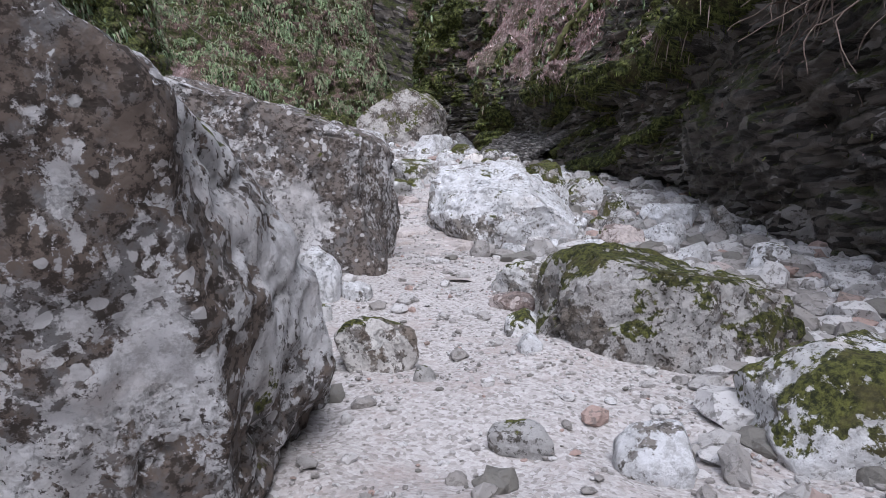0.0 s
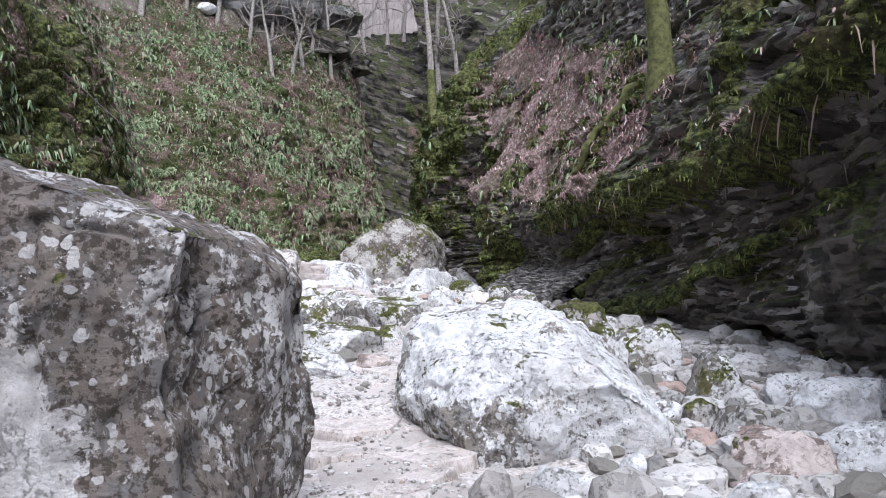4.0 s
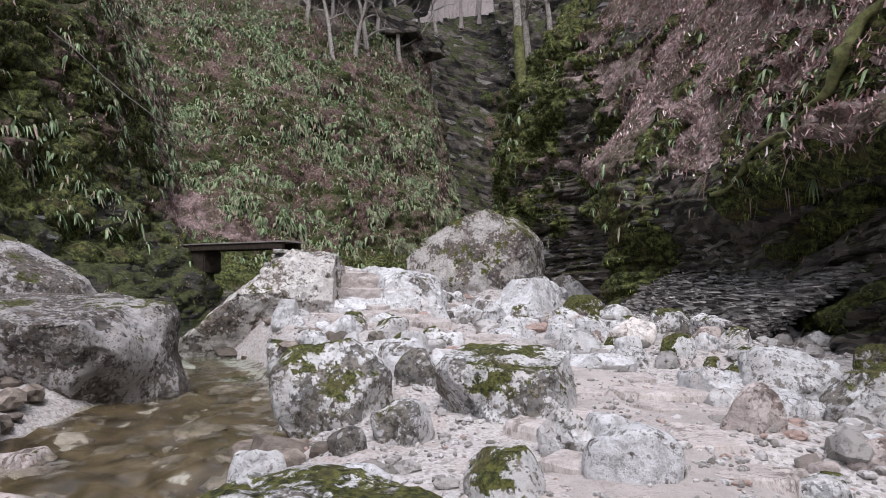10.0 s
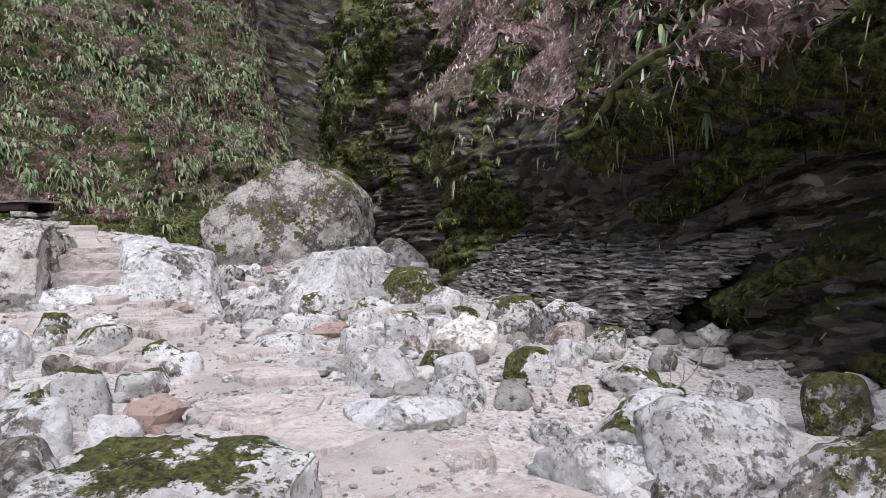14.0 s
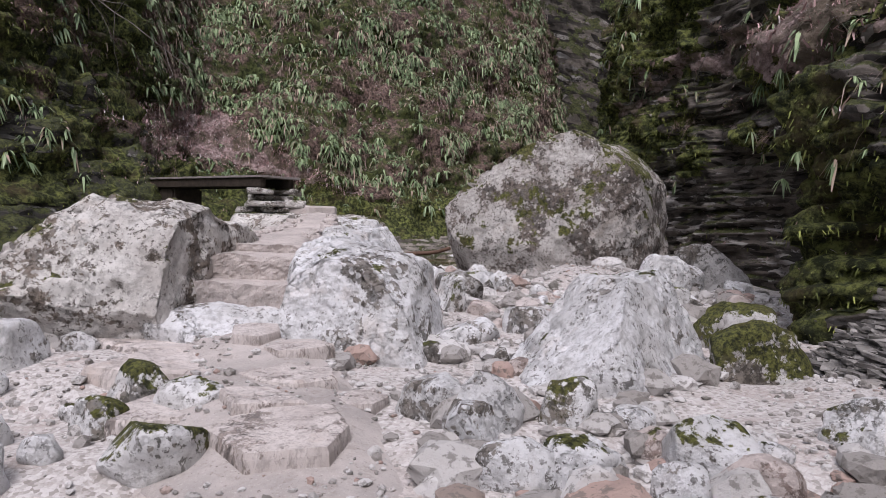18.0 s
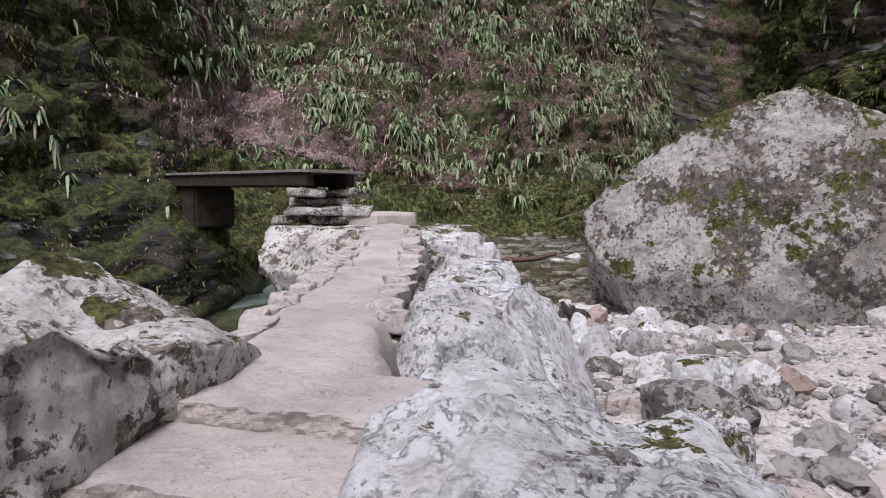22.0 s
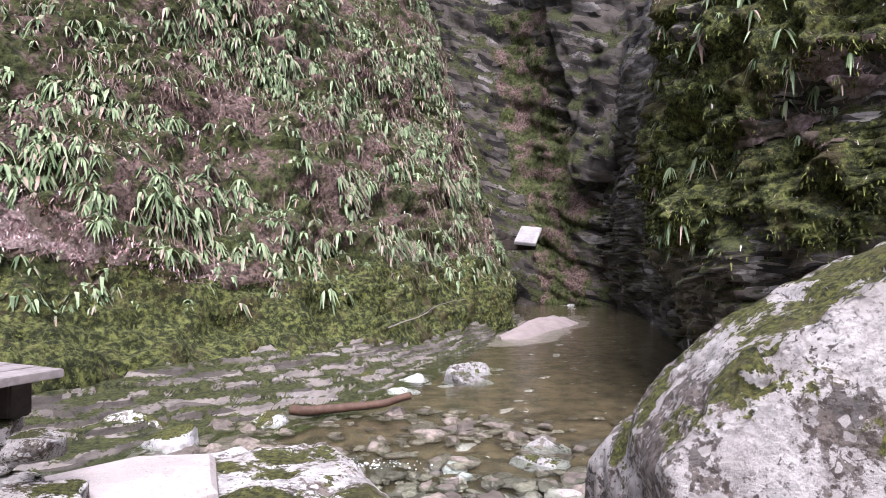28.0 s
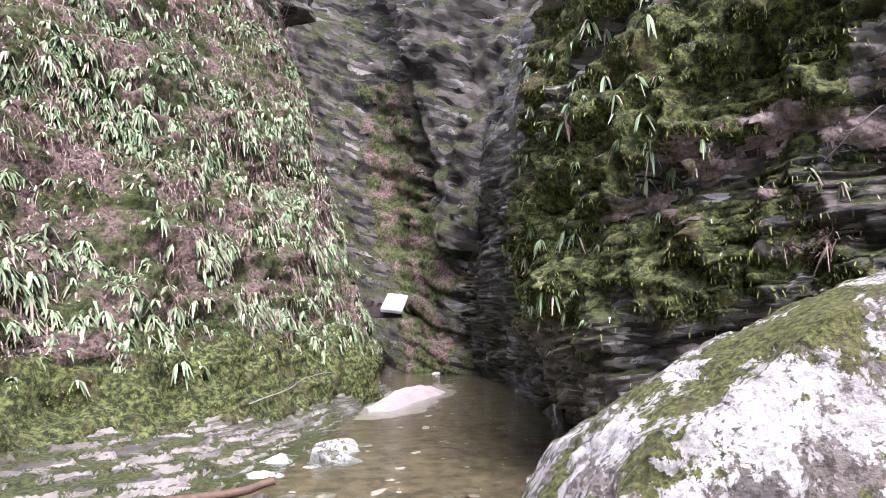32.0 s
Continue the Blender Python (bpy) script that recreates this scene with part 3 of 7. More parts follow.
RIGHT = Wall("wall_right", [0.0, 1.6, 3.4, 4.8, 6.2, 8.8, 11.5, 16, 23, 29], [
    line([7.0, 6.2, 5.1, 4.6, 4.2, 3.7, 2.7, 1.4, 0.7, 0.0, 2.6, 2.2, -1.2, -3.4, -3.6, -2.8, -2.2, -2.8]),
    line([6.6, 5.8, 4.7, 4.2, 3.7, 3.4, 2.7, 1.8, 0.6, -0.8, 2.5, 2.0, -1.5, -3.8, -3.9, -3.0, -2.4, -3.0]),
    line([5.6, 5.0, 4.3, 4.0, 3.75, 3.4, 2.6, 1.6, 1.0, -1.0, 1.8, 1.6, -1.9, -4.3, -4.5, -3.2, -2.6, -3.2]),
    line([5.4, 4.8, 4.3, 4.1, 4.0, 3.7, 2.8, 2.1, 1.4, -0.5, -1.2, 0.1, -2.0, -4.4, -4.7, -3.2, -2.6, -3.4]),
    line([5.6, 5.2, 4.8, 4.6, 4.5, 4.3, 3.7, 2.9, 2.0, 0.8, -0.4, -0.2, -2.1, -4.4, -4.8, -3.2, -2.6, -3.4]),
    line([6.4, 6.2, 6.0, 5.9, 5.8, 5.8, 5.8, 4.3, 3.2, 2.2, 1.2, 0.5, -1.8, -4.0, -4.5, -3.0, -2.6, -3.4]),
    line([6.4, 6.2, 6.0, 5.9, 5.8, 5.7, 5.7, 4.7, 3.8, 3.0, 2.3, 1.5, -0.7, -3.0, -3.8, -2.8, -2.4, -3.4]),
    line([9.2, 9.0, 8.8, 8.6, 8.3, 7.6, 6.6, 4.9, 3.7, 2.8, 2.3, 2.1, 2.8, 0.6, 0.4, 0.0, -0.6, -2.0]),
    line([15, 15, 15, 14.6, 14, 13, 11.5, 9.4, 7.4, 5.2, 4.4, 4.4, 5.6, 4.6, 4.4, 3.6, 2.4, 1.0]),
    line([22, 22, 22, 21, 20, 19, 18, 16, 14.5, 13, 12, 12, 13, 12, 11, 10, 9, 8]),
], dense([0, 2, 13.5, 17], [40, 760, 60]), dense([0, 4, 6, 9], [240, 100, 60]), 0.36, 0.36, -1, CLIFF, "dark thin-bedded wet cliff with moss and roots", 11, (0.1, 0.2), extra=moss_bulge, calm=lambda p: 0.8 * leaf_ramp(p))

LEFT = Wall("wall_left", [0.0, 1.6, 3.2, 6.5, 10, 14, 20, 28, 44], [
    [(-11, -12), (-11, -2), (-11.6, 6), (-12.2, 12), (-12.8, 18), (-12.8, 24), (-13.0, 29), (-13.3, 33), (-14.4, 36.5), (-14.4, 39.5), (-13.0, 42), (-11.6, 45), (-10.2, 48.5), (-8.8, 53), (-7.8, 57.5), (-8.6, 63), (-10, 72)],
    [(-11.4, -12), (-11.4, -2), (-12, 6), (-12.6, 12), (-13.2, 18), (-13.2, 24), (-13.3, 29), (-13.7, 33), (-15.4, 37), (-15.0, 40.3), (-13.6, 42.8), (-12.0, 45.6), (-10.6, 49), (-9.2, 53.2), (-8.2, 57.5), (-8.9, 63), (-10, 72)],
    [(-12, -12), (-12, -2), (-12.6, 6), (-13.2, 12), (-13.9, 18), (-14.2, 24), (-14.6, 29), (-15.2, 33.2), (-17.4, 38), (-16.4, 41.2), (-14.6, 43.8), (-12.9, 46.5), (-11.4, 49.8), (-9.9, 53.8), (-8.7, 58), (-9.3, 63), (-10.4, 72)],
    [(-13, -12), (-13, -2), (-13.6, 6), (-14.2, 12), (-14.9, 18), (-15.8, 25), (-16.4, 30), (-17.4, 34.5), (-20, 41), (-18.4, 43.2), (-16.2, 45.2), (-14.4, 47.8), (-12.7, 51), (-11.1, 54.8), (-9.8, 58.8), (-10.2, 63.5), (-11.2, 72)],
    [(-14.4, -12), (-14.4, -2), (-14.8, 6), (-15.2, 12), (-15.8, 18), (-16.4, 25), (-17.0, 31), (-19, 36), (-22, 43), (-20, 45), (-17.8, 46.8), (-15.9, 49.2), (-14.2, 52.2), (-12.5, 55.8), (-11.0, 59.4), (-11.2, 64), (-12, 72)],
    [(-17, -12), (-17, -2), (-17.4, 6), (-17.8, 12), (-18.4, 18), (-18.8, 25), (-19.6, 32), (-22, 38.5), (-24.4, 45), (-22, 47), (-19.6, 48.8), (-17.6, 51), (-15.8, 53.8), (-14, 57), (-12.3, 60.2), (-12.2, 64.4), (-13, 72)],
    [(-21, -12), (-21, -2), (-21.4, 6), (-22, 12), (-22.6, 18), (-23.2, 25), (-24, 33), (-26, 41), (-28, 48), (-25.4, 50), (-22.8, 51.6), (-20.6, 53.6), (-18.6, 56), (-16.6, 58.8), (-14.8, 61.6), (-14, 65.2), (-14.6, 72)],
    [(-26, -12), (-26, -2), (-26.4, 6), (-27, 12), (-28, 18), (-29, 25), (-30, 34), (-32, 43), (-33, 51), (-30, 54), (-27, 56), (-25, 58), (-23, 60), (-20.6, 62), (-18, 64), (-16.6, 67), (-17, 74)],
    [(-40, -12), (-40, -2), (-40, 6), (-40, 12), (-40, 18), (-40, 25), (-41, 36), (-42, 48), (-42, 58), (-39, 62), (-36, 65), (-33, 68), (-30, 71), (-27, 74), (-23.5, 76), (-21.5, 78), (-22, 84)],
], 640, dense([0, 4, 6, 8], [170, 80, 30]), 0.14, 0.4, 1, SLOPE, "steep bank of moss, ferns and fallen leaves", 23, extra=lambda p: shelves(p) + 0.2 * billow(p * np.array([0.8, 0.8, 1.2])) * smooth(1.4, 2.4, p[..., 2]) * smooth(20, 14, p[..., 2]) + 0.16 * fbm(p * np.array([1.2, 1.2, 3.0]), 3, 58) * smooth(39, 35, p[..., 1]) * smooth(7, 4, p[..., 2]))

BACK = Wall("wall_back", [0.0, 3, 9, 16, 24, 29], [
    [(-18, 71), (-13, 69.5), (-9.5, 67), (-7, 68), (-4.5, 67), (-1, 66), (6, 64)],
    [(-18, 71), (-13, 70), (-9.5, 68), (-7, 69.5), (-4.5, 68), (-1, 66), (6, 64)],
    [(-20, 72), (-14, 71.5), (-10.5, 71), (-7.5, 72), (-4.5, 69.5), (-1, 67), (6, 65)],
    [(-23, 73), (-16, 73), (-12, 73), (-8.5, 74), (-5, 71.5), (0, 69), (8, 66)],
    [(-26, 75), (-19, 75), (-14, 75), (-10, 76), (-5, 73), (2, 70), (10, 67)],
    [(-30, 80), (-22, 80), (-16, 79), (-11, 79), (-5, 76), (3, 72), (12, 68)],
], 240, 220, 0.6, 0.35, -1, CLIFF_FAR, "far bedded rock wall closing the gorge", 31, (0.35, 0.0), bed_size=1.1)
CRAG = Wall("upper_crag", [8, 16, 24, 32, 42], [
    [(-5, 68), (-2, 66), (1, 64), (4, 58), (6, 50), (8, 44)],
    [(-6, 70), (-2, 67.5), (1.5, 65), (4.5, 59), (6, 51), (8, 45)],
    [(-8, 73), (-3, 70), (2, 67), (5.5, 60), (7, 52), (9, 46)],
    [(-9.5, 76), (-4, 74), (4, 70), (8, 63), (9, 54), (10, 47)],
    [(-9, 84), (-2, 82), (8, 76), (12, 68), (13, 58), (13, 50)],
], 130, 120, 0.35, 0.8, -1, CLIFF_FAR, "upper rock wall with leaf-covered ledges", 33, (0.5, 0.1), bed_size=1.3)
HILL_SOIL = soil_material("far_woodland_floor", ((0.19, 0.165, 0.15), (0.3, 0.27, 0.25)), ((0.2, 0.165, 0.155), (0.34, 0.3, 0.285)))
BRUSH_SOIL = soil_material("brush_floor", ((0.09, 0.085, 0.06), (0.2, 0.18, 0.14)), ((0.13, 0.105, 0.09), (0.3, 0.255, 0.23)))
HILL = Wall("far_hillside", [16, 28, 50, 79], [
    [(-70, 78), (-40, 80), (-20, 82), (0, 80), (20, 76), (60, 60)],
    [(-74, 84), (-42, 88), (-20, 92), (0, 88), (22, 82), (62, 66)],
    [(-80, 98), (-46, 104), (-20, 108), (0, 106), (28, 98), (70, 76)],
    [(-90, 120), (-50, 128), (-24, 128), (4, 130), (40, 118), (84, 90)],
], 90, 50, 0.0, 1.0, -1, HILL_SOIL, "wooded hillside beyond the gorge", 41)
# Unseen bank added to close the gorge; kept low to let light in.
REAR = Wall("wall_rear", [-0.5, 1.2, 2.6, 4.5], [
    [(8, -12), (4, -13), (0, -13.5), (-5, -13), (-12, -12)],
    [(8, -12), (4, -13.4), (0, -14), (-5, -13.4), (-13, -12)],
    [(10, -12), (4, -15), (0, -16), (-5, -15), (-16, -12)],
    [(11, -12), (4, -18), (0, -20), (-5, -18), (-27, -12)],
], 70, 70, 0.12, 0.3, 1, SLOPE, "unseen bank added behind the path, kept low to let light in", 37)

# ---- large boulders ----
LABELS = {"w": "whitish limestone rock worn smooth by the stream", "m": "limestone rock with a cap of green moss", "l": "grey limestone rock spotted with dark lichen",
          "g": "grey damp limestone rock", "b": "brownish stone in the rubble", "x": "white boulder with a brown mossy shoulder", "M": "rock buried under thick green moss", "s": "flat pinkish slab lying in the path", "f": "broad flat white slab of limestone", "t": "rounded tan limestone rock"}
ROCK_TAN = limestone("limestone_tan", (0.6, 0.53, 0.5), (0.46, 0.4, 0.375), (0.3, 0.235, 0.21), (0.14, 0.11, 0.095), 0.8, 0.2)
ROCK_PINK = limestone("limestone_cream", (0.8, 0.76, 0.72), (0.68, 0.62, 0.58), (0.42, 0.36, 0.32), (0.2, 0.17, 0.15), 0.4, 0.2, 0.04, 0.4)
ROCKS = {"w": ROCK_WHITE, "m": ROCK_MOSSY, "l": ROCK_LICHEN, "g": ROCK_GREY, "b": ROCK_TAN, "x": ROCK_MOSSY, "M": ROCK_CAP, "s": ROCK_TAN, "f": ROCK_WHITE, "t": ROCK_PINK}


def relief(v):
    """Weathering of limestone: shallow swells, creases and pits, in metres."""
    crease = smooth(0.16, 0.0, np.abs(fbm(v * 1.9, 3, 91))) * smooth(-0.3, 0.3, fbm(v * 0.7, 2, 92))
    pits = smooth(0.1, 0.5, fbm(v * 5.5, 2, 93))
    return 0.05 * fbm(v * 1.5, 3, 94) - 0.045 * crease - 0.018 * pits + 0.012 * fbm(v * 9, 3, 95, 0.6)


def normals(v, f):
    """Vertex normals of a triangle mesh."""
    n = np.cross(v[f[:, 1]] - v[f[:, 0]], v[f[:, 2]] - v[f[:, 0]])
    out = np.zeros_like(v)
    for k in range(3):
        np.add.at(out, f[:, k], n)
    return unit(out)


def boulder(x, y, mid, size, mat, label, seed, cuts=(), turn=0, sub=6, facets=5, rough=0.045, cut=0.82, boxy=0.85):
    """A large boulder about (x, y, mid), cut by planes (normal, point of the place) and bedded in the ground."""
    rng = np.random.default_rng(seed)
    local = [(n, (q[0] - x, q[1] - y, q[2] - mid)) for n, q in cuts]
    v, f = rock_shape(rng, size, sub, facets, rough, cut, (), boxy)
    v = v @ np.array(pose(0, 0, 0, 0, 0, turn).to_3x3()).T
    for n, q in local:
        n = np.array(n, float) / np.linalg.norm(n)
        over = np.maximum(0, (v - np.array(q)) @ n)
        v = v - (0.93 * over)[:, None] * n
    s = float(np.mean(size))
    v = v + normals(v, f) * (min(1.0, s / 2) * relief(v + 31.7 * seed))[:, None]
    low = -0.8 - mid
    v[:, 2] = np.maximum(v[:, 2], low)
    ob = new("boulder", mesh_np("boulder", v - [0, 0, low], f, mat))
    ob.location = (x, y, mid + low)
    return tagged(ob, label, "boulder")


def unit(v):
    return v / (np.linalg.norm(v, axis=-1, keepdims=True) + 1e-9)


boulder(-2.7, 3.2, 0.45, (4.1, 3.9, 4.5), ROCK_HUGE, "huge pale boulder with a brown film and mossy foot", 1, [((0.64, 0.27, 0.72), (-1.65, 3.10, 2.18)), ((0.80, 0.33, 0.50), (-1.03, 3.15, 1.43)), ((0.51, 0.29, 0.81), (-1.96, 3.53, 2.28)), ((0.72, 0.41, 0.56), (-1.15, 3.65, 1.55)), ((0.91, 0.38, 0.14), (-0.89, 3.57, 0.76))], sub=7)
boulder(-3.4, 8.75, 0.4, (4.6, 3.8, 5.0), ROCK_BROWN, "long dark lichen-covered boulder beside the path", 2,
        [((0.28, -0.02, 0.96), (-2.64, 9.0, 2.21)), ((1, -0.05, 0.06), (-1.18, 9, 0.8)), ((0.75, 0, 0.65), (-1.5, 9, 1.74)), ((0.2, -0.97, 0.1), (-1.8, 8.15, 0.8)), ((0, 1, 0.05), (-1.6, 9.55, 1.0))], boxy=0.6, facets=3, sub=7)
boulder(0.15, 12.8, 0.1, (3.0, 3.5, 3.0), ROCK_WHITE, "broad whitish boulder worn smooth beside the path", 3,
        [((0.2, -0.1, 0.97), (-0.2, 12.8, 1.46)), ((0.66, -0.1, 0.75), (0.95, 12.3, 0.85)), ((-1, -0.1, 0.15), (-1.22, 12.3, 0.8)), ((-0.1, -0.9, 0.45), (0.2, 11.2, 0.6)), ((-0.55, -0.5, 0.67), (-0.9, 11.8, 1.15))], facets=4, sub=7)
boulder(1.45, 5.65, 0.2, (2.3, 1.5, 1.7), ROCK_PITTED, "pitted boulder patched with bright green moss", 4, [((0.18, 0, 0.98), (1.2, 5.6, 0.9)), ((-0.3, -0.9, 0.2), (1.2, 5.05, 0.4))], -8, 6, 5, 0.07)
boulder(2.1, 3.9, 0.15, (1.35, 1.3, 1.3), ROCK_MOSSY, "low mossy boulder beside the gravel", 5, [], -12, 6)
boulder(1.1, 16.9, 0.8, (1.15, 1.15, 1.1), ROCK_CAP, "round boulder capped with moss", 6, [], 0, 6, 4)
boulder(-8.75, 20.0, 0.55, (4.0, 2.7, 2.9), ROCK_DARK, "dark-footed boulder standing in the stream", 7, [((0.03, -0.12, 0.99), (-8.7, 19.8, 1.62)), ((0.15, -0.85, -0.5), (-8.5, 18.85, 0.8)), ((1, 0, 0.1), (-6.85, 20, 1.0))], boxy=0.65)
boulder(-11.9, 22.9, 0.9, (4.5, 2.6, 4.2), ROCK_DARK, "rounded grey boulder by the bank", 8, [((0.5, -0.1, 0.85), (-11.2, 22.6, 2.55))], 0, 6)
boulder(-4.65, 12.6, 0.45, (2.1, 2.1, 2.5), ROCK_WHITE, "pale spotted boulder by the stream", 9, [((0.5, -0.1, 0.85), (-3.95, 12.6, 1.5))], 0, 6, 6)
boulder(-7.6, 25.4, 0.9, (4.3, 3.7, 3.9), ROCK_LICHEN, "lichened boulder leaning beside the stone steps", 10,
        [((-0.64, -0.22, 0.73), (-7.5, 24.7, 2.2)), ((0.35, -0.7, 0.62), (-6.9, 24.7, 2.5)), ((0.5, -0.1, 0.87), (-6.75, 25.1, 2.72)), ((0.42, -0.76, -0.5), (-6.75, 24.35, 1.45)), ((1, 0.25, 0), (-6.3, 25.3, 1.9))], sub=7)
boulder(-7.15, 26.35, 1.3, (1.3, 1.7, 2.3), ROCK_LICHEN, "pitted pale rock shoulder beside the upper steps", 18, [((0.3, -0.2, 0.93), (-6.9, 26.3, 2.38)), ((1, 0.45, 0.1), (-6.62, 26.3, 2.0))], 20, 6, 5, 0.07)
boulder(-4.85, 35.2, 1.75, (4.65, 4.6, 5.5), ROCK_DOME, "great domed boulder with lichen and moss", 11,
        [((-0.78, 0.25, 0.58), (-5.79, 35.19, 4.06)), ((-0.57, 0.23, 0.79), (-5.34, 35.08, 4.01)), ((-0.38, 0.18, 0.91), (-5.13, 35.01, 3.94)), ((-0.48, 0.26, 0.84), (-5.20, 35.06, 3.92)), ((-0.35, 0.20, 0.91), (-5.12, 35.02, 3.96)), ((-0.99, -0.13, 0.03), (-7.08, 34.60, 3.47)), ((-0.75, -0.03, 0.66), (-5.74, 34.86, 4.14)), ((-0.56, -0.02, 0.83), (-5.36, 34.88, 4.08)), ((-0.30, -0.05, 0.95), (-5.15, 34.86, 4.18)), ((0.49, -0.09, 0.87), (-4.31, 34.79, 4.43)), ((0.66, -0.09, 0.75), (-4.00, 34.78, 4.43)), ((1.00, -0.09, 0.00), (-2.66, 34.70, 3.41)), ((-0.1, -0.95, 0.3), (-4.8, 33.1, 2.4)), ((-0.35, -0.8, -0.4), (-5.9, 33.2, 1.35))], facets=3, rough=0.035, sub=7)
boulder(-2.6, 26.1, 1.1, (1.9, 2.5, 2.2), ROCK_WHITE, "tilted white slab boulder with a mossy edge", 12, [((-0.58, -0.45, 0.68), (-2.98, 25.75, 1.55)), ((0.86, -0.25, 0.42), (-2.1, 26, 1.5)), ((0.2, -0.95, 0.1), (-2.5, 25.1, 1.2))], -14, 6)
boulder(-5.0, 26.1, 1.2, (1.9, 3.3, 2.6), ROCK_WHITE, "rough whitish boulder into which the steps are cut", 13,
        [((0.25, -0.1, 0.96), (-5.0, 26.2, 2.2)), ((0.2, -0.95, 0.2), (-4.8, 25.35, 1.6)), ((-0.88, -0.46, 0.22), (-5.5, 25.7, 2.0)), ((1, 0.1, 0.35), (-4.3, 25.7, 1.8)), ((0.7, -0.1, 0.7), (-4.55, 25.9, 2.1))], 22, 7, 3, 0.07)
boulder(-6.3, 28.65, 1.3, (1.5, 2.6, 2.6), ROCK_WHITE, "rough whitish boulder pressed against the causeway", 15, [((0.15, -0.1, 0.98), (-6.5, 28.6, 2.42)), ((0.8, 0.1, 0.6), (-6.0, 28.8, 2.2)), ((-0.95, -0.4, 0.1), (-6.75, 28.4, 2.0))], 26, 6, 4, 0.07)
boulder(-7.5, 31.25, 1.2, (1.45, 1.6, 2.2), ROCK_WHITE, "rounded white boulder beside the causeway", 16, [((0.1, -0.15, 0.98), (-7.5, 31.2, 2.2)), ((0.8, -0.1, 0.6), (-7.05, 31.3, 1.95))], 15, 6, 4, 0.07)
boulder(-8.55, 32.75, 1.3, (1.3, 1.5, 2.5), ROCK_WHITE, "white rock under the far end of the causeway", 17, [((0, -0.1, 1), (-8.6, 32.6, 2.5))], 10, 6, 4, 0.06)
boulder(-10.0, 33.05, 1.3, (3.3, 4.1, 3.1), ROCK_LICHEN, "rounded boulder under the end of the causeway", 14, [((-0.75, -0.15, -0.62), (-11.2, 32.3, 2.1)), ((0, 0, 1), (-10, 32, 2.5)), ((0.4, -0.2, 0.85), (-9.2, 32, 2.42))], -18, 6)


boulder(-5.9, 25.05, 1.25, (1.5, 0.75, 0.9), ROCK_WHITE, "low white rock shelf under the lowest step", 19, [((0, -0.15, 1), (-5.9, 25.0, 1.66))], 18, 5, 5, 0.07)
boulder(-5.0, 30.2, 1.0, (0.8, 0.7, 1.0), ROCK_LICHEN, "small spotted boulder in the rubble", 20, [], 30, 5, 6)


def stone(x, y, w, h, kind, seed):
    """A loose rock of width w and height h, bedded in the ground."""
    rng = np.random.default_rng(seed)
    depth = w * rng.uniform(0.65, 0.95)
    sub = 6 if w > 1.3 else 5 if w > 0.75 else 4 if w > 0.28 else 3
    v, f = rock_shape(rng, (w * 1.06, depth, h * 1.9), sub, 9, 0.045, 0.68, (), 0.95)
    v = v @ np.array(pose(0, 0, 0, rng.uniform(-12, 12), rng.uniform(-12, 12), rng.uniform(-30, 30)).to_3x3()).T
    v = v + normals(v, f) * (0.5 * min(1.0, w) * relief(v * 1.6 + 17.3 * seed))[:, None]
    v[:, 2] -= v[:, 2].min()
    ob = new("rock", mesh_np("rock", v, f, ROCKS[kind]))
    ob.location = (x, y, float(ground(x, y)) - 0.82 * h)
    return tagged(ob, LABELS[kind], "rock", "rocks on the gorge floor")


HEROES = [
    (-1.95, 6.96, 0.64, 0.6, "w"), (-1.67, 6.23, 0.26, 0.21, "w"), (-1.48, 7.01, 0.37, 0.16, "w"), (0.40, 7.60, 0.84, 0.41, "m"), (0.19, 6.68, 0.47, 0.14, "s"), (1.36, 9.42, 0.48, 0.35, "w"),
    (1.90, 10.6, 0.77, 0.5, "b"), (3.11, 12.3, 0.96, 0.42, "w"), (3.6, 11.2, 0.56, 0.52, "g"), (3.47, 8.68, 0.62, 0.40, "w"), (2.70, 9.34, 0.53, 0.39, "w"), (2.66, 10.9, 0.66, 0.34, "w"),
    (1.96, 14.92, 0.91, 0.61, "m"), (2.23, 13.24, 0.62, 0.47, "m"), (1.87, 12.37, 0.40, 0.26, "M"), (2.1, 11.6, 0.7, 0.35, "g"), (2.9, 12.9, 0.64, 0.39, "w"),
]
HEROES += [
    (-2.61, 13.89, 1.44, 0.27, "f"), (-3.16, 13.21, 0.81, 0.26, "w"), (-2.69, 15.2, 1.45, 0.52, "x"), (-4.05, 14.71, 0.76, 0.26, "w"), (-2.15, 18.6, 1.41, 0.6, "x"), (-3.8, 18.5, 1.05, 0.6, "x"),
    (-1.87, 14.40, 0.47, 0.14, "s"), (-1.99, 16.39, 0.50, 0.29, "m"), (1.06, 19.2, 0.9, 0.41, "m"), (0.35, 20.3, 0.96, 0.33, "w"), (-5.84, 16.01, 0.37, 0.25, "b"), (-5.16, 15.70, 0.53, 0.25, "w"),
    (0.5, 19.6, 1.02, 0.45, "w"), (1.43, 20.1, 0.4, 0.38, "M"), (-0.27, 19.60, 0.73, 0.29, "w"), (-1.36, 20.61, 0.82, 0.2, "f"), (-3.23, 19.27, 0.48, 0.34, "m"), (-3.06, 19.98, 0.36, 0.19, "w"),
    (1.22, 18.6, 0.50, 0.26, "b"), (-0.24, 18.9, 0.40, 0.20, "m"), (0.05, 18.4, 0.42, 0.22, "w"),
]
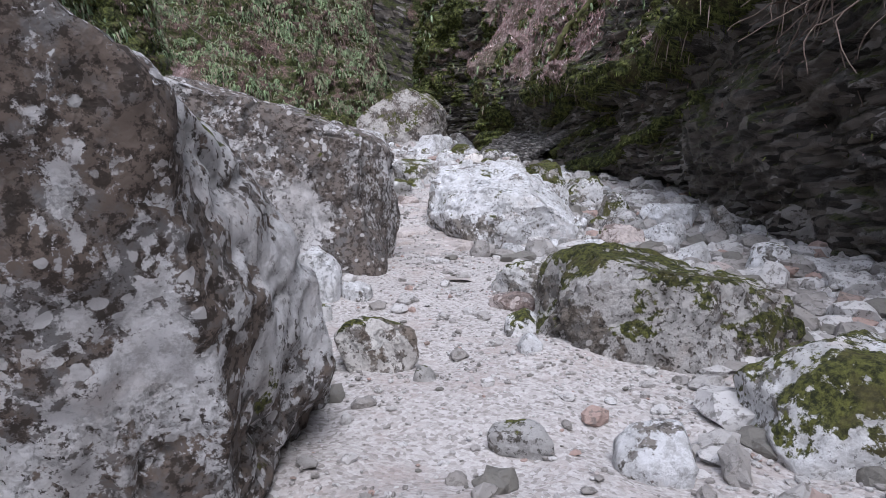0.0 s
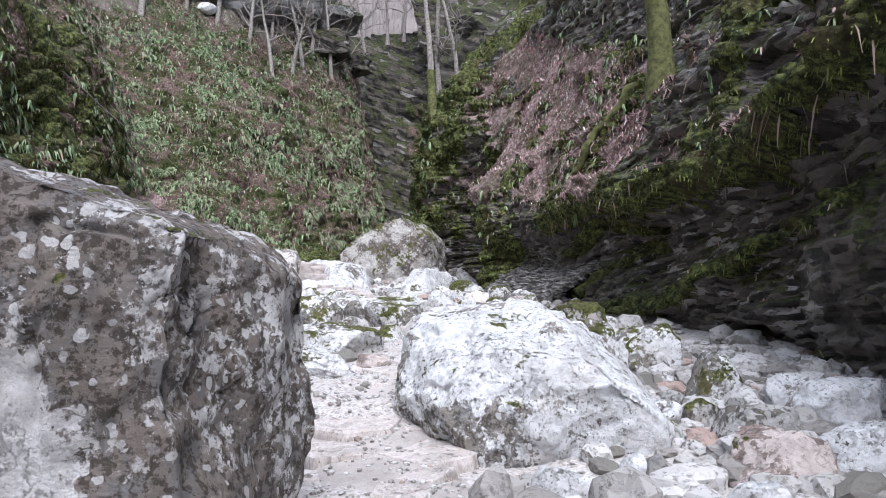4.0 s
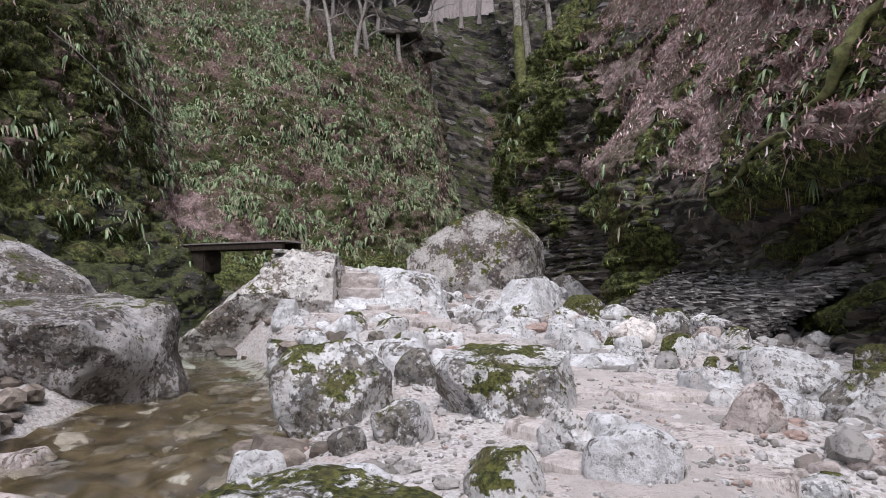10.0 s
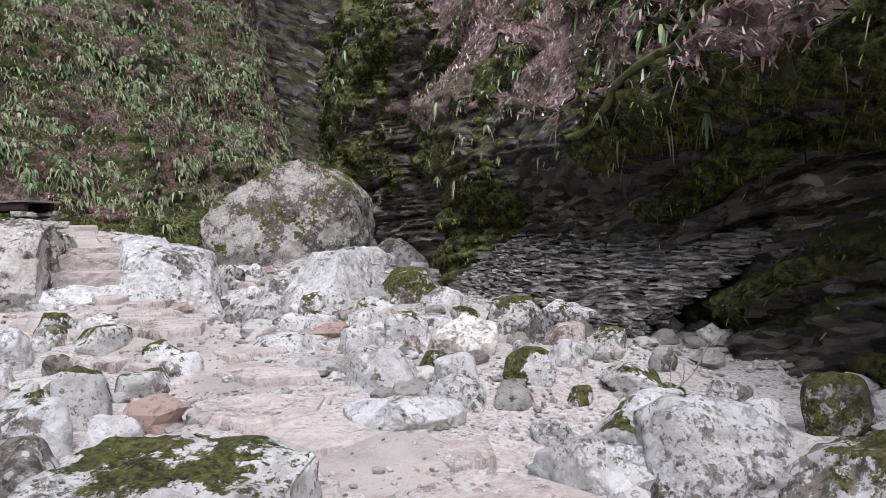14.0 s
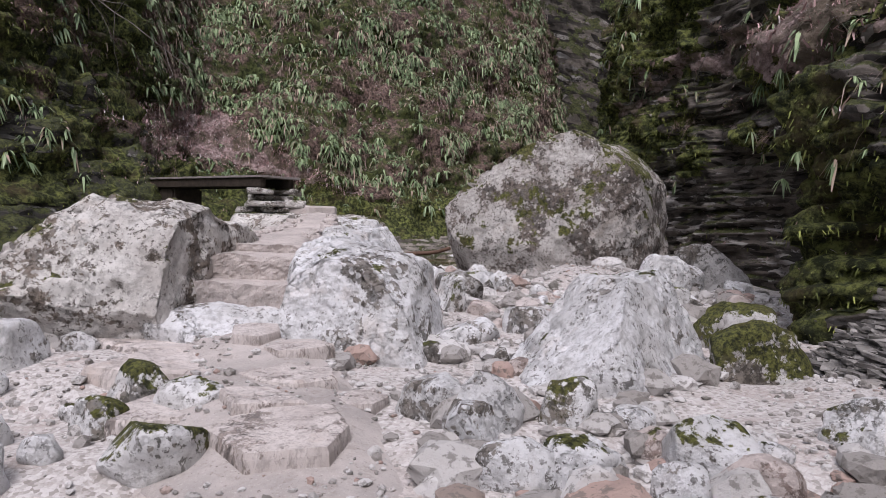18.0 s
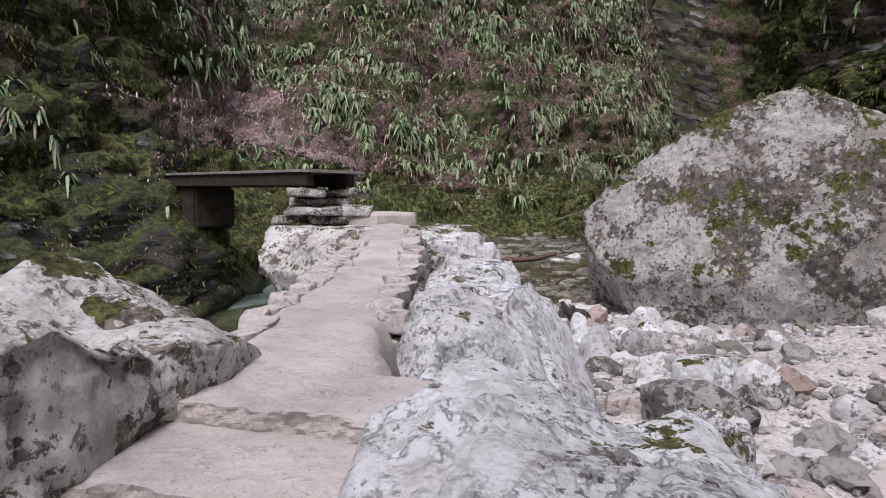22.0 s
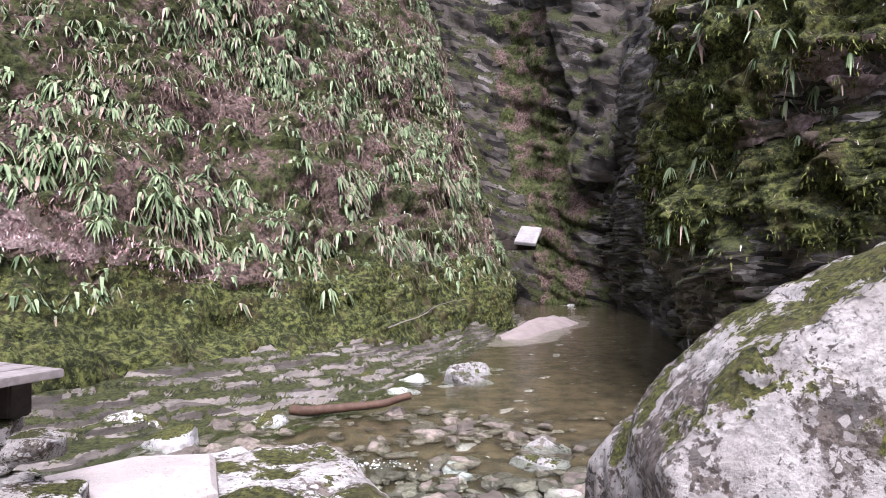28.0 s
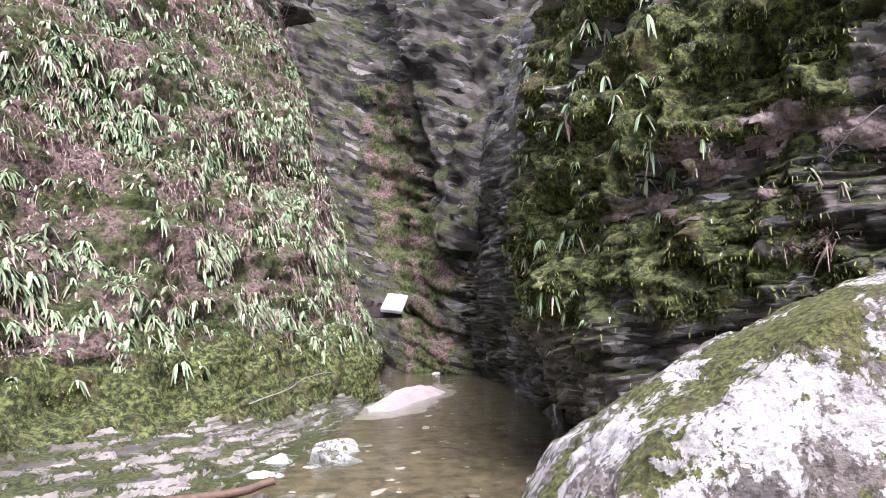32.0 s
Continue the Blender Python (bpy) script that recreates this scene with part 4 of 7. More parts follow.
HEROES += [
    (-0.82, 22.56, 0.65, 0.41, "t"), (-0.25, 23.1, 0.68, 0.52, "m"), (-0.96, 21.01, 0.46, 0.27, "w"), (-0.34, 21.38, 0.48, 0.32, "m"), (-1.52, 21.49, 0.64, 0.31, "w"), (-1.03, 21.88, 0.50, 0.19, "m"),
    (0.44, 23.46, 0.76, 0.25, "w"), (0.52, 22.18, 0.43, 0.28, "m"), (0.06, 21.89, 0.41, 0.23, "w"), (-3.35, 21.89, 0.39, 0.22, "w"), (-4.46, 22.08, 0.38, 0.24, "M"), (-3.75, 21.06, 0.46, 0.24, "M"),
    (-3.51, 21.45, 0.48, 0.19, "x"), (-2.55, 22.80, 0.76, 0.16, "f"), (-2.6, 24.2, 0.4, 0.3, "m"), (-1.40, 26.61, 0.89, 0.53, "M"), (-2.39, 32.0, 0.96, 0.42, "w"), (-5.40, 23.73, 0.57, 0.26, "m"),
    (-4.83, 23.58, 0.49, 0.20, "m"), (-3.4, 24.1, 0.46, 0.27, "w"), (-1.55, 28.0, 0.9, 0.45, "M"), (-1.8, 32.9, 1.3, 0.78, "g"), (-4.96, 28.9, 0.7, 0.34, "g"), (-3.57, 27.3, 0.68, 0.29, "w"),
    (-3.99, 26.19, 0.46, 0.19, "w"), (-4.49, 26.97, 0.28, 0.09, "g"), (-3.99, 26.74, 0.46, 0.22, "w"), (-2.45, 31.27, 0.75, 0.46, "w"),
    (-6.34, 31.69, 0.55, 0.20, "w"), (-6.16, 31.2, 0.42, 0.32, "w"), (-5.75, 31.26, 0.42, 0.27, "g"), (-5.98, 30.58, 0.36, 0.18, "g"), (-5.34, 30.72, 0.45, 0.17, "g"), (-5.02, 30.80, 0.24, 0.17, "b"),
]
for k, (x, y, w, h, kind) in enumerate(HEROES):
    stone(x, y, w, h, kind, 5000 + k)


def loose(x, y, w, h, kind, seed):
    """A loose rock, left out where a larger one already lies."""
    if all((x - a) ** 2 + (y - b) ** 2 > (0.5 * (w + c)) ** 2 for a, b, c, _, _ in HEROES):
        stone(x, y, w, h, kind, seed)


loose(0.48, 21.22, 0.53, 0.20, "m", 100)
loose(-3.48, 22.02, 0.37, 0.18, "w", 101)
loose(-4.67, 21.47, 0.29, 0.28, "w", 102)
loose(-0.49, 21.03, 0.14, 0.09, "g", 103)
loose(0.89, 3.49, 0.46, 0.32, "w", 104)
loose(-1.00, 21.06, 0.44, 0.35, "w", 105)
loose(-0.83, 23.30, 0.26, 0.17, "w", 106)
loose(-2.57, 22.74, 0.77, 0.25, "w", 107)
loose(-3.44, 14.47, 0.38, 0.13, "w", 108)
loose(0.17, 3.59, 0.37, 0.14, "g", 109)
loose(-2.62, 14.82, 0.67, 0.43, "m", 110)
loose(0.17, 21.49, 0.43, 0.28, "g", 111)
loose(-3.65, 22.35, 0.48, 0.27, "m", 112)
loose(-0.40, 21.52, 0.49, 0.49, "m", 113)
loose(-3.14, 27.75, 0.54, 0.39, "m", 114)
loose(-3.89, 20.88, 0.23, 0.19, "w", 115)
loose(-1.25, 23.54, 0.23, 0.19, "g", 116)
loose(0.90, 21.75, 0.22, 0.20, "g", 117)
loose(-4.46, 22.19, 0.35, 0.28, "m", 118)
loose(-3.85, 27.67, 0.68, 0.40, "w", 119)
loose(-1.54, 21.56, 0.62, 0.42, "w", 120)
loose(-3.45, 21.20, 0.37, 0.30, "m", 121)
loose(-1.60, 23.66, 0.47, 0.24, "b", 122)
loose(-4.29, 22.39, 0.36, 0.22, "m", 123)
loose(-2.63, 12.96, 0.38, 0.3, "w", 124)
loose(-3.05, 12.96, 0.47, 0.53, "m", 125)
loose(0.75, 22.06, 0.32, 0.23, "g", 126)
loose(-0.70, 21.86, 0.32, 0.32, "w", 127)
loose(0.04, 22.01, 0.32, 0.37, "w", 128)
loose(-2.66, 23.39, 0.38, 0.21, "w", 129)
loose(-2.07, 16.89, 0.65, 0.39, "m", 130)
loose(-5.11, 22.32, 0.50, 0.32, "w", 131)
loose(-2.38, 23.58, 0.47, 0.23, "w", 132)
loose(-1.06, 21.91, 0.47, 0.25, "m", 133)
loose(0.45, 22.22, 0.40, 0.31, "m", 134)
loose(-2.89, 15.80, 1.5, 0.55, "m", 135)
loose(-2.08, 23.92, 0.23, 0.19, "b", 137)
loose(-4.52, 22.92, 0.54, 0.29, "m", 138)
loose(-5.56, 31.36, 0.23, 0.17, "w", 139)
loose(-4.65, 15.24, 0.45, 0.18, "g", 140)
loose(-3.77, 15.47, 0.29, 0.20, "w", 141)
loose(-1.64, 17.31, 0.41, 0.39, "m", 142)
loose(1.13, 14.39, 0.79, 0.49, "w", 143)
loose(-0.49, 4.61, 0.16, 0.14, "g", 144)
loose(0.99, 18.70, 0.36, 0.34, "g", 145)
loose(-5.89, 31.51, 0.44, 0.34, "w", 146)
loose(0.17, 18.77, 0.58, 0.28, "m", 147)
loose(0.64, 18.75, 0.26, 0.16, "g", 148)
loose(-2.98, 23.91, 0.39, 0.35, "w", 149)
loose(-4.85, 28.19, 0.51, 0.47, "m", 150)
loose(-0.13, 10.32, 0.23, 0.17, "w", 151)
loose(0.53, 10.43, 0.31, 0.19, "w", 152)
loose(1.98, 10.63, 0.56, 0.17, "w", 153)
loose(-1.36, 17.61, 0.39, 0.23, "w", 154)
loose(0.25, 10.47, 0.41, 0.25, "w", 155)
loose(1.46, 10.63, 0.52, 0.28, "w", 156)
loose(0.36, 8.03, 0.84, 0.52, "m", 157)
loose(-0.90, 4.95, 0.61, 0.33, "l", 158)
loose(-0.86, 22.72, 0.63, 0.46, "w", 159)
loose(-1.66, 16.46, 0.38, 0.21, "g", 160)
loose(-1.86, 22.56, 0.38, 0.30, "w", 161)
loose(-6.77, 31.53, 0.43, 0.19, "w", 162)
loose(1.40, 19.02, 0.18, 0.34, "g", 163)
loose(-5.63, 15.48, 0.43, 0.24, "g", 164)
loose(1.06, 10.70, 0.24, 0.22, "g", 166)
loose(-1.25, 16.76, 0.61, 0.41, "w", 167)
loose(0.29, 5.17, 0.20, 0.15, "w", 168)
loose(-0.36, 23.09, 0.66, 0.57, "m", 169)
loose(0.05, 10.76, 0.20, 0.13, "g", 170)
loose(-3.57, 24.22, 0.54, 0.20, "w", 172)
loose(-4.93, 23.55, 0.38, 0.25, "m", 173)
loose(0.63, 19.30, 0.25, 0.18, "g", 174)
loose(-1.36, 23.00, 0.45, 0.32, "w", 175)
loose(0.91, 10.95, 0.23, 0.16, "w", 176)
loose(-6.10, 32.12, 0.34, 0.18, "w", 177)
loose(-3.38, 29.36, 0.25, 0.21, "g", 178)
loose(-3.84, 29.25, 0.32, 0.18, "b", 179)
loose(-5.00, 16.24, 1.02, 0.49, "g", 180)
loose(0.37, 23.50, 0.63, 0.35, "w", 181)
loose(-0.21, 19.47, 0.42, 0.21, "m", 182)
loose(1.26, 19.60, 0.65, 0.33, "g", 183)
loose(2.54, 11.39, 0.72, 0.44, "w", 184)
loose(-6.62, 32.06, 0.30, 0.26, "w", 185)
loose(1.82, 11.41, 0.85, 0.59, "m", 186)
loose(3.17, 8.60, 0.58, 0.49, "g", 187)
loose(-3.25, 19.44, 0.45, 0.43, "w", 188)
loose(-0.42, 18.72, 0.39, 0.32, "m", 189)
loose(-0.31, 19.86, 0.71, 0.34, "w", 191)
loose(0.29, 5.93, 0.40, 0.22, "m", 192)
loose(-1.90, 23.37, 0.27, 0.25, "w", 193)
loose(-5.57, 24.00, 0.40, 0.28, "m", 194)
loose(-4.73, 29.37, 0.23, 0.18, "g", 195)
loose(1.09, 20.22, 0.67, 0.54, "m", 196)
loose(2.96, 9.13, 0.42, 0.29, "w", 197)
loose(1.40, 11.78, 0.26, 0.21, "m", 198)
loose(-5.18, 23.17, 0.37, 0.21, "m", 199)
loose(1.88, 16.19, 0.81, 0.50, "m", 200)
loose(-5.04, 29.85, 0.49, 0.38, "w", 201)
loose(2.66, 9.66, 0.45, 0.34, "w", 202)
loose(2.93, 12.68, 1.04, 0.41, "w", 203)
loose(-4.66, 30.25, 0.34, 0.14, "b", 204)
loose(-2.62, 31.24, 0.51, 0.40, "g", 205)
loose(-3.89, 20.60, 0.40, 0.26, "m", 206)
loose(1.39, 9.88, 0.46, 0.41, "w", 207)
loose(2.04, 12.89, 0.60, 0.66, "m", 208)
loose(-5.69, 30.39, 0.63, 0.36, "w", 209)
loose(-1.56, 27.33, 0.96, 0.54, "m", 210)
loose(-1.68, 7.15, 0.49, 0.30, "w", 211)
loose(0.60, 10.15, 0.27, 0.18, "w", 212)
loose(-6.60, 17.67, 0.68, 0.22, "b", 213)
loose(-2.27, 19.14, 1.50, 0.69, "x", 214)
loose(-7.26, 17.63, 0.85, 0.41, "g", 215)
loose(-3.76, 21.24, 0.41, 0.31, "w", 216)
loose(-0.94, 21.42, 0.35, 0.25, "w", 217)
loose(-3.93, 18.75, 1.03, 0.64, "m", 218)
loose(-2.63, 32.32, 0.96, 0.51, "w", 219)
loose(0.37, 19.90, 0.90, 0.48, "w", 220)
loose(-0.30, 21.87, 0.43, 0.27, "m", 221)
loose(-4.51, 21.89, 0.48, 0.31, "m", 222)
loose(3.58, 11.16, 0.55, 0.55, "g", 223)
loose(-6.60, 18.45, 0.38, 0.17, "b", 224)
loose(-6.74, 22.02, 0.63, 0.28, "m", 225)
loose(-3.59, 20.65, 0.38, 0.35, "w", 226)
loose(-8.46, 38.29, 0.32, 0.19, "w", 227)
loose(-11.57, 38.03, 0.40, 0.28, "m", 228)
loose(-2.94, 17.69, 0.48, 0.33, "m", 229)
loose(1.80, 14.49, 0.37, 0.37, "m", 230)
loose(-2.17, 14.25, 0.56, 0.22, "w", 231)
loose(-3.57, 19.97, 0.56, 0.30, "w", 232)
loose(-7.40, 39.59, 0.76, 0.35, "g", 233)
loose(1.95, 15.53, 1.01, 0.63, "m", 234)
loose(-11.84, 40.33, 0.68, 0.50, "m", 235)
loose(-8.60, 37.99, 0.35, 0.20, "b", 236)
loose(-8.62, 38.55, 0.36, 0.25, "w", 237)
loose(-13.34, 42.51, 1.42, 0.49, "m", 238)
loose(-11.04, 42.53, 0.55, 0.27, "w", 239)
loose(-11.37, 43.83, 1.36, 0.47, "m", 240)
loose(-10.15, 44.36, 0.80, 0.43, "w", 241)
loose(-9.19, 44.93, 0.38, 0.22, "w", 242)
loose(-9.12, 45.50, 1.17, 0.58, "g", 243)
loose(-1.17, 42.29, 1.02, 0.75, "g", 244)
loose(-8.46, 46.30, 0.48, 0.25, "g", 245)
loose(-2.26, 42.86, 2.38, 0.97, "g", 246)
loose(-2.55, 48.37, 1.88, 1.00, "g", 247)
loose(-5.21, 68.44, 1.42, 0.79, "w", 248)

for k, (x, y, w, h, kind) in enumerate([(-3.35, 13.3, 0.5, 0.3, "b"), (-4.3, 15.2, 0.5, 0.3, "b"), (-6.3, 17.5, 0.6, 0.3, "b"), (-5.6, 16.6, 0.55, 0.25, "b"), (-3.9, 15.9, 0.5, 0.3, "g"), (1.2, 15.9, 0.8, 0.6, "m")]):
    loose(x, y, w, h, kind, 600 + k)
rngx = np.random.default_rng(404)
placed = []
for k in range(900):
    y = rngx.uniform(11.5, 24.5)
    x = float(np.interp(y, [11, 15, 20, 25], [-1.4, -1.3, -1.9, -5.3])) + rngx.choice([-1, 1]) * rngx.uniform(1.3, 4.2)
    w = rngx.uniform(0.2, 0.6)
    wall_x = float(np.interp(y, [8, 12, 15, 19, 22, 24], [4.0, 3.9, 3.1, 2.0, 1.4, 0.2]))
    if x > wall_x - 0.3 or abs(x - float(stream_x(y))) < 0.9 * float(stream_w(y)) or x < -7:
        continue
    if len(placed) < 150 and all((x - a) ** 2 + (y - b) ** 2 > (0.62 * (w + c)) ** 2 for a, b, c in placed):
        placed.append((x, y, w))
        loose(x, y, w, w * rngx.uniform(0.4, 0.75), rngx.choice(["w", "w", "w", "m", "m", "g", "b"]), 1000 + k)

for k in range(260):
    x, y, w = rngx.uniform(-6.0, -1.0), rngx.uniform(25.5, 33.0), rngx.uniform(0.15, 0.5)
    clear = x > np.interp(y, [25, 28, 30, 33], [-4.0, -5.2, -6.2, -7.2]) and x < np.interp(y, [25, 28, 29.5, 33], [-1.0, -1.6, -1.4, 0.5])
    if clear and np.hypot(x + 3.7, y - 31.2) > 1.1 and np.hypot(x + 4.85, y - 35.2) > 2.6 and len(placed) < 230 and all((x - a) ** 2 + (y - b) ** 2 > (0.6 * (w + c)) ** 2 for a, b, c in placed):
        placed.append((x, y, w))
        loose(x, y, w, w * rngx.uniform(0.35, 0.7), rngx.choice(["w", "w", "g", "g", "m", "b"]), 2000 + k)

# ---- cobbles and gravel ----
def pebbles(name, rng, xy, r, mats, label, sub, sink=0.3, zf=None):
    v, f = ICO[sub]
    n = len(xy)
    s = r[:, None] * rng.uniform([0.75, 0.55, 0.35], [1.25, 1.0, 0.75], (n, 3))
    a = rng.uniform(0, 6.283, n)
    shape = v[None] * s[:, None] * (1 + 0.5 * (rng.random((n, len(v), 1)) - 0.5))
    ca, sa = np.cos(a)[:, None], np.sin(a)[:, None]
    x = shape[..., 0] * ca - shape[..., 1] * sa
    y = shape[..., 0] * sa + shape[..., 1] * ca
    z0 = ground(xy[:, 0], xy[:, 1]) if zf is None else zf
    p = np.stack([x + xy[:, :1], y + xy[:, 1:2], shape[..., 2] + (z0 + s[:, 2] * (1 - 2 * sink))[:, None]], -1)
    faces = (f[None] + (np.arange(n) * len(v))[:, None, None]).reshape(-1, 3)
    return tagged(new(name, mesh_np(name, p.reshape(-1, 3), faces, mats, True)), label, "gravel", kind="stuff")


def pebble_material():
    m, nt, b = material("pebbles", 0.8)
    N = Nodes(nt)
    g = N.node("ShaderNodeNewGeometry")
    r = g.outputs["Random Per Island"]
    col = N.mix(N.ramp(r, 0.0, 0.8), (0.3, 0.28, 0.262), (0.62, 0.605, 0.595))
    col = N.mix(N.ramp(r, 0.86, 0.9), col, (0.42, 0.31, 0.27))
    col = N.mix(N.ramp(r, 0.93, 0.95), col, (0.2, 0.19, 0.17))
    v = N.coords(False)
    col = N.mix(N.ramp(N.noise(v, 16, 6, 0.7), 0.52, 0.6, 0, 0.7), col, (0.16, 0.148, 0.132))
    N.link(col, b.inputs["Base Color"])
    N.bump(b, N.noise(v, 22, 7, 0.7), 0.9, 0.03)
    return m


PEBBLES = pebble_material()
WET = plain("wet_stones", (0.22, 0.185, 0.155), 0.6, 0.5, 9.0, 0.6, 0.8)
rngp = np.random.default_rng(77)
PATHX = lambda y: np.interp(y, [-5, 0, 5, 9, 11.2, 12.4, 13.8, 15.3, 17.5, 18.6, 20.2, 21.7, 23.2, 25], [0.3, 0.2, -0.1, -0.6, -1.25, -1.6, -1.6, -1.3, -0.9, -1.1, -1.9, -2.7, -4.0, -5.5])


def strewn(rng, n, x0, x1, y0, y1, keep):
    p = np.column_stack([rng.uniform(x0, x1, n), rng.uniform(y0, y1, n)])
    return p[rng.random(n) < keep(p[:, 0], p[:, 1])]


def clump(x, y, s, seed):
    return smooth(-0.15, 0.35, fbm(np.stack([x, y, 0 * x], -1) * s, 3, seed))


xy = strewn(rngp, 6000, -7, 5, 9, 34, lambda x, y: smooth(0.5, 1.1, np.abs(x - PATHX(y))) * clump(x, y, 0.8, 5) * smooth(6.5, 3, np.abs(x - PATHX(y) - 0.3)) * smooth(0.8, 1.3, np.abs(x - stream_x(y)) / stream_w(y)))
pebbles("cobbles", rngp, xy, rngp.lognormal(-2.3, 0.45, len(xy)).clip(0.05, 0.28), PEBBLES, "loose pale cobbles between the rocks", 2)
xy = strewn(rngp, 2600, 0.9, 5.2, 0, 16, lambda x, y: smooth(0.9, 2.4, x))
pebbles("cobbles", rngp, xy, rngp.lognormal(-2.35, 0.5, len(xy)).clip(0.05, 0.26), PEBBLES, "loose pale cobbles below the cliff", 2)
xy = strewn(rngp, 11000, -2.6, 3.2, 0.4, 11, lambda x, y: 0.35 + 0.65 * clump(x, y, 1.5, 6))
pebbles("gravel", rngp, xy, rngp.lognormal(-4.2, 0.45, len(xy)).clip(0.006, 0.05), PEBBLES, "fine pale gravel of the path", 1)
xy = strewn(rngp, 26000, -7, 2, 11, 34, lambda x, y: (0.25 + 0.75 * clump(x, y, 1.2, 7)) * smooth(0.8, 1.3, np.abs(x - stream_x(y)) / stream_w(y)))
pebbles("gravel", rngp, xy, rngp.lognormal(-3.9, 0.5, len(xy)).clip(0.008, 0.06), PEBBLES, "fine pale gravel between the rocks", 1)
xy = strewn(rngp, 5200, -12, -3, 7, 46, lambda x, y: smooth(2.0, 0.8, np.abs(x - stream_x(y)) / stream_w(y)) * (0.25 + 0.75 * clump(x, y, 0.9, 8)) * smooth(38, 34, y))
pebbles("stream_cobbles", rngp, xy, rngp.lognormal(-2.2, 0.5, len(xy)).clip(0.05, 0.3), WET, "cobbles lying in the stream bed", 2)
xy = strewn(rngp, 2600, -5, 3, -2, 10, lambda x, y: 0.12 + smooth(0.9, 2.2, np.abs(x - PATHX(y))) * 0.6)
pebbles("cobbles", rngp, xy, rngp.lognormal(-2.9, 0.4, len(xy)).clip(0.03, 0.14), PEBBLES, "small pale stones on the gravel path", 2)

xy = strewn(rngp, 2600, -8.6, -2.0, 28, 35, lambda x, y: smooth(0.2, 0.9, x + 0.62 * (y - 28) + 6.6) * (0.3 + 0.7 * clump(x, y, 0.8, 15)) * smooth(0.8, 1.6, np.hypot(x + 3.7, y - 31.2)))
pebbles("cobbles", rngp, xy, rngp.lognormal(-2.6, 0.5, len(xy)).clip(0.04, 0.2), PEBBLES, "grey and white rubble beside the causeway", 2)

# ---- rough paving along the path ----
SLAB = limestone("paving_limestone", (0.62, 0.57, 0.545), (0.48, 0.43, 0.405), (0.34, 0.29, 0.265), (0.22, 0.19, 0.17), 0.3, 0.0, 0.02, 0.4)
def mortar_material(name, pale, dirt):
    """Worn pinkish mortar full of grit, with damp and dirty patches."""
    m, nt, b = material(name, 0.95)
    N = Nodes(nt)
    v = N.coords(False)
    col = N.mix(N.ramp(N.noise(v, 1.4, 8, 0.7), 0.36, 0.64), tuple(0.72 * c for c in pale), pale)
    col = N.mix(N.ramp(N.noise(v, 6, 9, 0.75), 0.54, 0.62, 0, 0.55), col, dirt)
    col = N.mix(N.ramp(N.noise(v, 60, 6, 0.75), 0.58, 0.62, 0, 0.6), col, (0.6, 0.57, 0.55))
    col = N.mix(N.ramp(N.noise(v, 48, 6, 0.75), 0.6, 0.64, 0, 0.6), col, (0.12, 0.1, 0.09))
    N.link(col, b.inputs["Base Color"])
    N.bump(b, N.math("ADD", N.noise(v, 7, 10, 0.72), N.math("MULTIPLY", N.noise(v, 60, 5, 0.7), 0.3)), 0.8, 0.035)
    return m


MORTAR = mortar_material("path_mortar", (0.52, 0.475, 0.45), (0.32, 0.28, 0.255))


def slab_mesh(rng, r, thick):
    """An irregular flat stone with a worn edge."""
    n = int(rng.integers(4, 7))
    a = np.linspace(0, 2 * math.pi, n, endpoint=False) + rng.uniform(-0.2, 0.2, n)
    rad = r * rng.uniform(0.7, 1.15, n)
    ring = np.column_stack([np.cos(a) * rad, np.sin(a) * rad * 0.85])
    rows = [(1.02, -thick), (1.0, -0.3 * thick), (0.97, -0.08 * thick), (0.9, 0.0), (0.5, rng.uniform(-0.004, 0.008))]
    v = [(x * k, y * k, z + (0.006 * rng.normal() if k < 0.95 else 0)) for k, z in rows for x, y in ring]
    f = [(i * n + j, i * n + (j + 1) % n, (i + 1) * n + (j + 1) % n, (i + 1) * n + j) for i in range(len(rows) - 1) for j in range(n)]
    f.append(tuple((len(rows) - 1) * n + j for j in range(n)))
    return mesh_of("paving_stone", v, f, SLAB, True)


ps = np.arange(8.2, 25.0, 0.12)
px_, side_ = PATHX(ps), np.linspace(-1, 1, 13)
half = np.interp(ps, [8, 10, 14, 20, 25], [0.5, 0.75, 1.05, 1.15, 1.0])
pgx = px_[:, None] + side_[None] * half[:, None]
pgy = ps[:, None] + 0 * pgx
pgz = floor_z(pgy) + 0.07 + 0.05 * fbm(np.stack([pgx, pgy, 0 * pgx], -1) * 0.9, 3, 41) - 0.22 * np.abs(side_[None]) ** 3
pgz = np.maximum(pgz, np.interp(pgy, [22, 24.2, 25], [0, 1.38, 1.5]) - 0.25 * np.abs(side_[None]) ** 3)
pavement = tagged(new("pavement", mesh_np("pavement", np.stack([pgx, pgy, pgz], -1).reshape(-1, 3), grid_faces(*pgx.shape)[:, ::-1], MORTAR)), "rough stone path laid in mortar between boulders", "path", kind="structure")


def path_top(x, y):
    i = int(np.argmin(np.abs(ps - y)))
    return float(np.interp(x, pgx[i], pgz[i]))


def path_z(x, y):
    t = np.clip((x - PATHX(y)) / np.interp(y, ps, half), -1, 1)
    z = floor_z(y) + 0.07 + 0.05 * fbm(np.stack([x, y, 0 * x], -1) * 0.9, 3, 41) - 0.22 * np.abs(t) ** 3
    return np.maximum(z, np.interp(y, [22, 24.2, 25], [0, 1.38, 1.5]) - 0.25 * np.abs(t) ** 3)


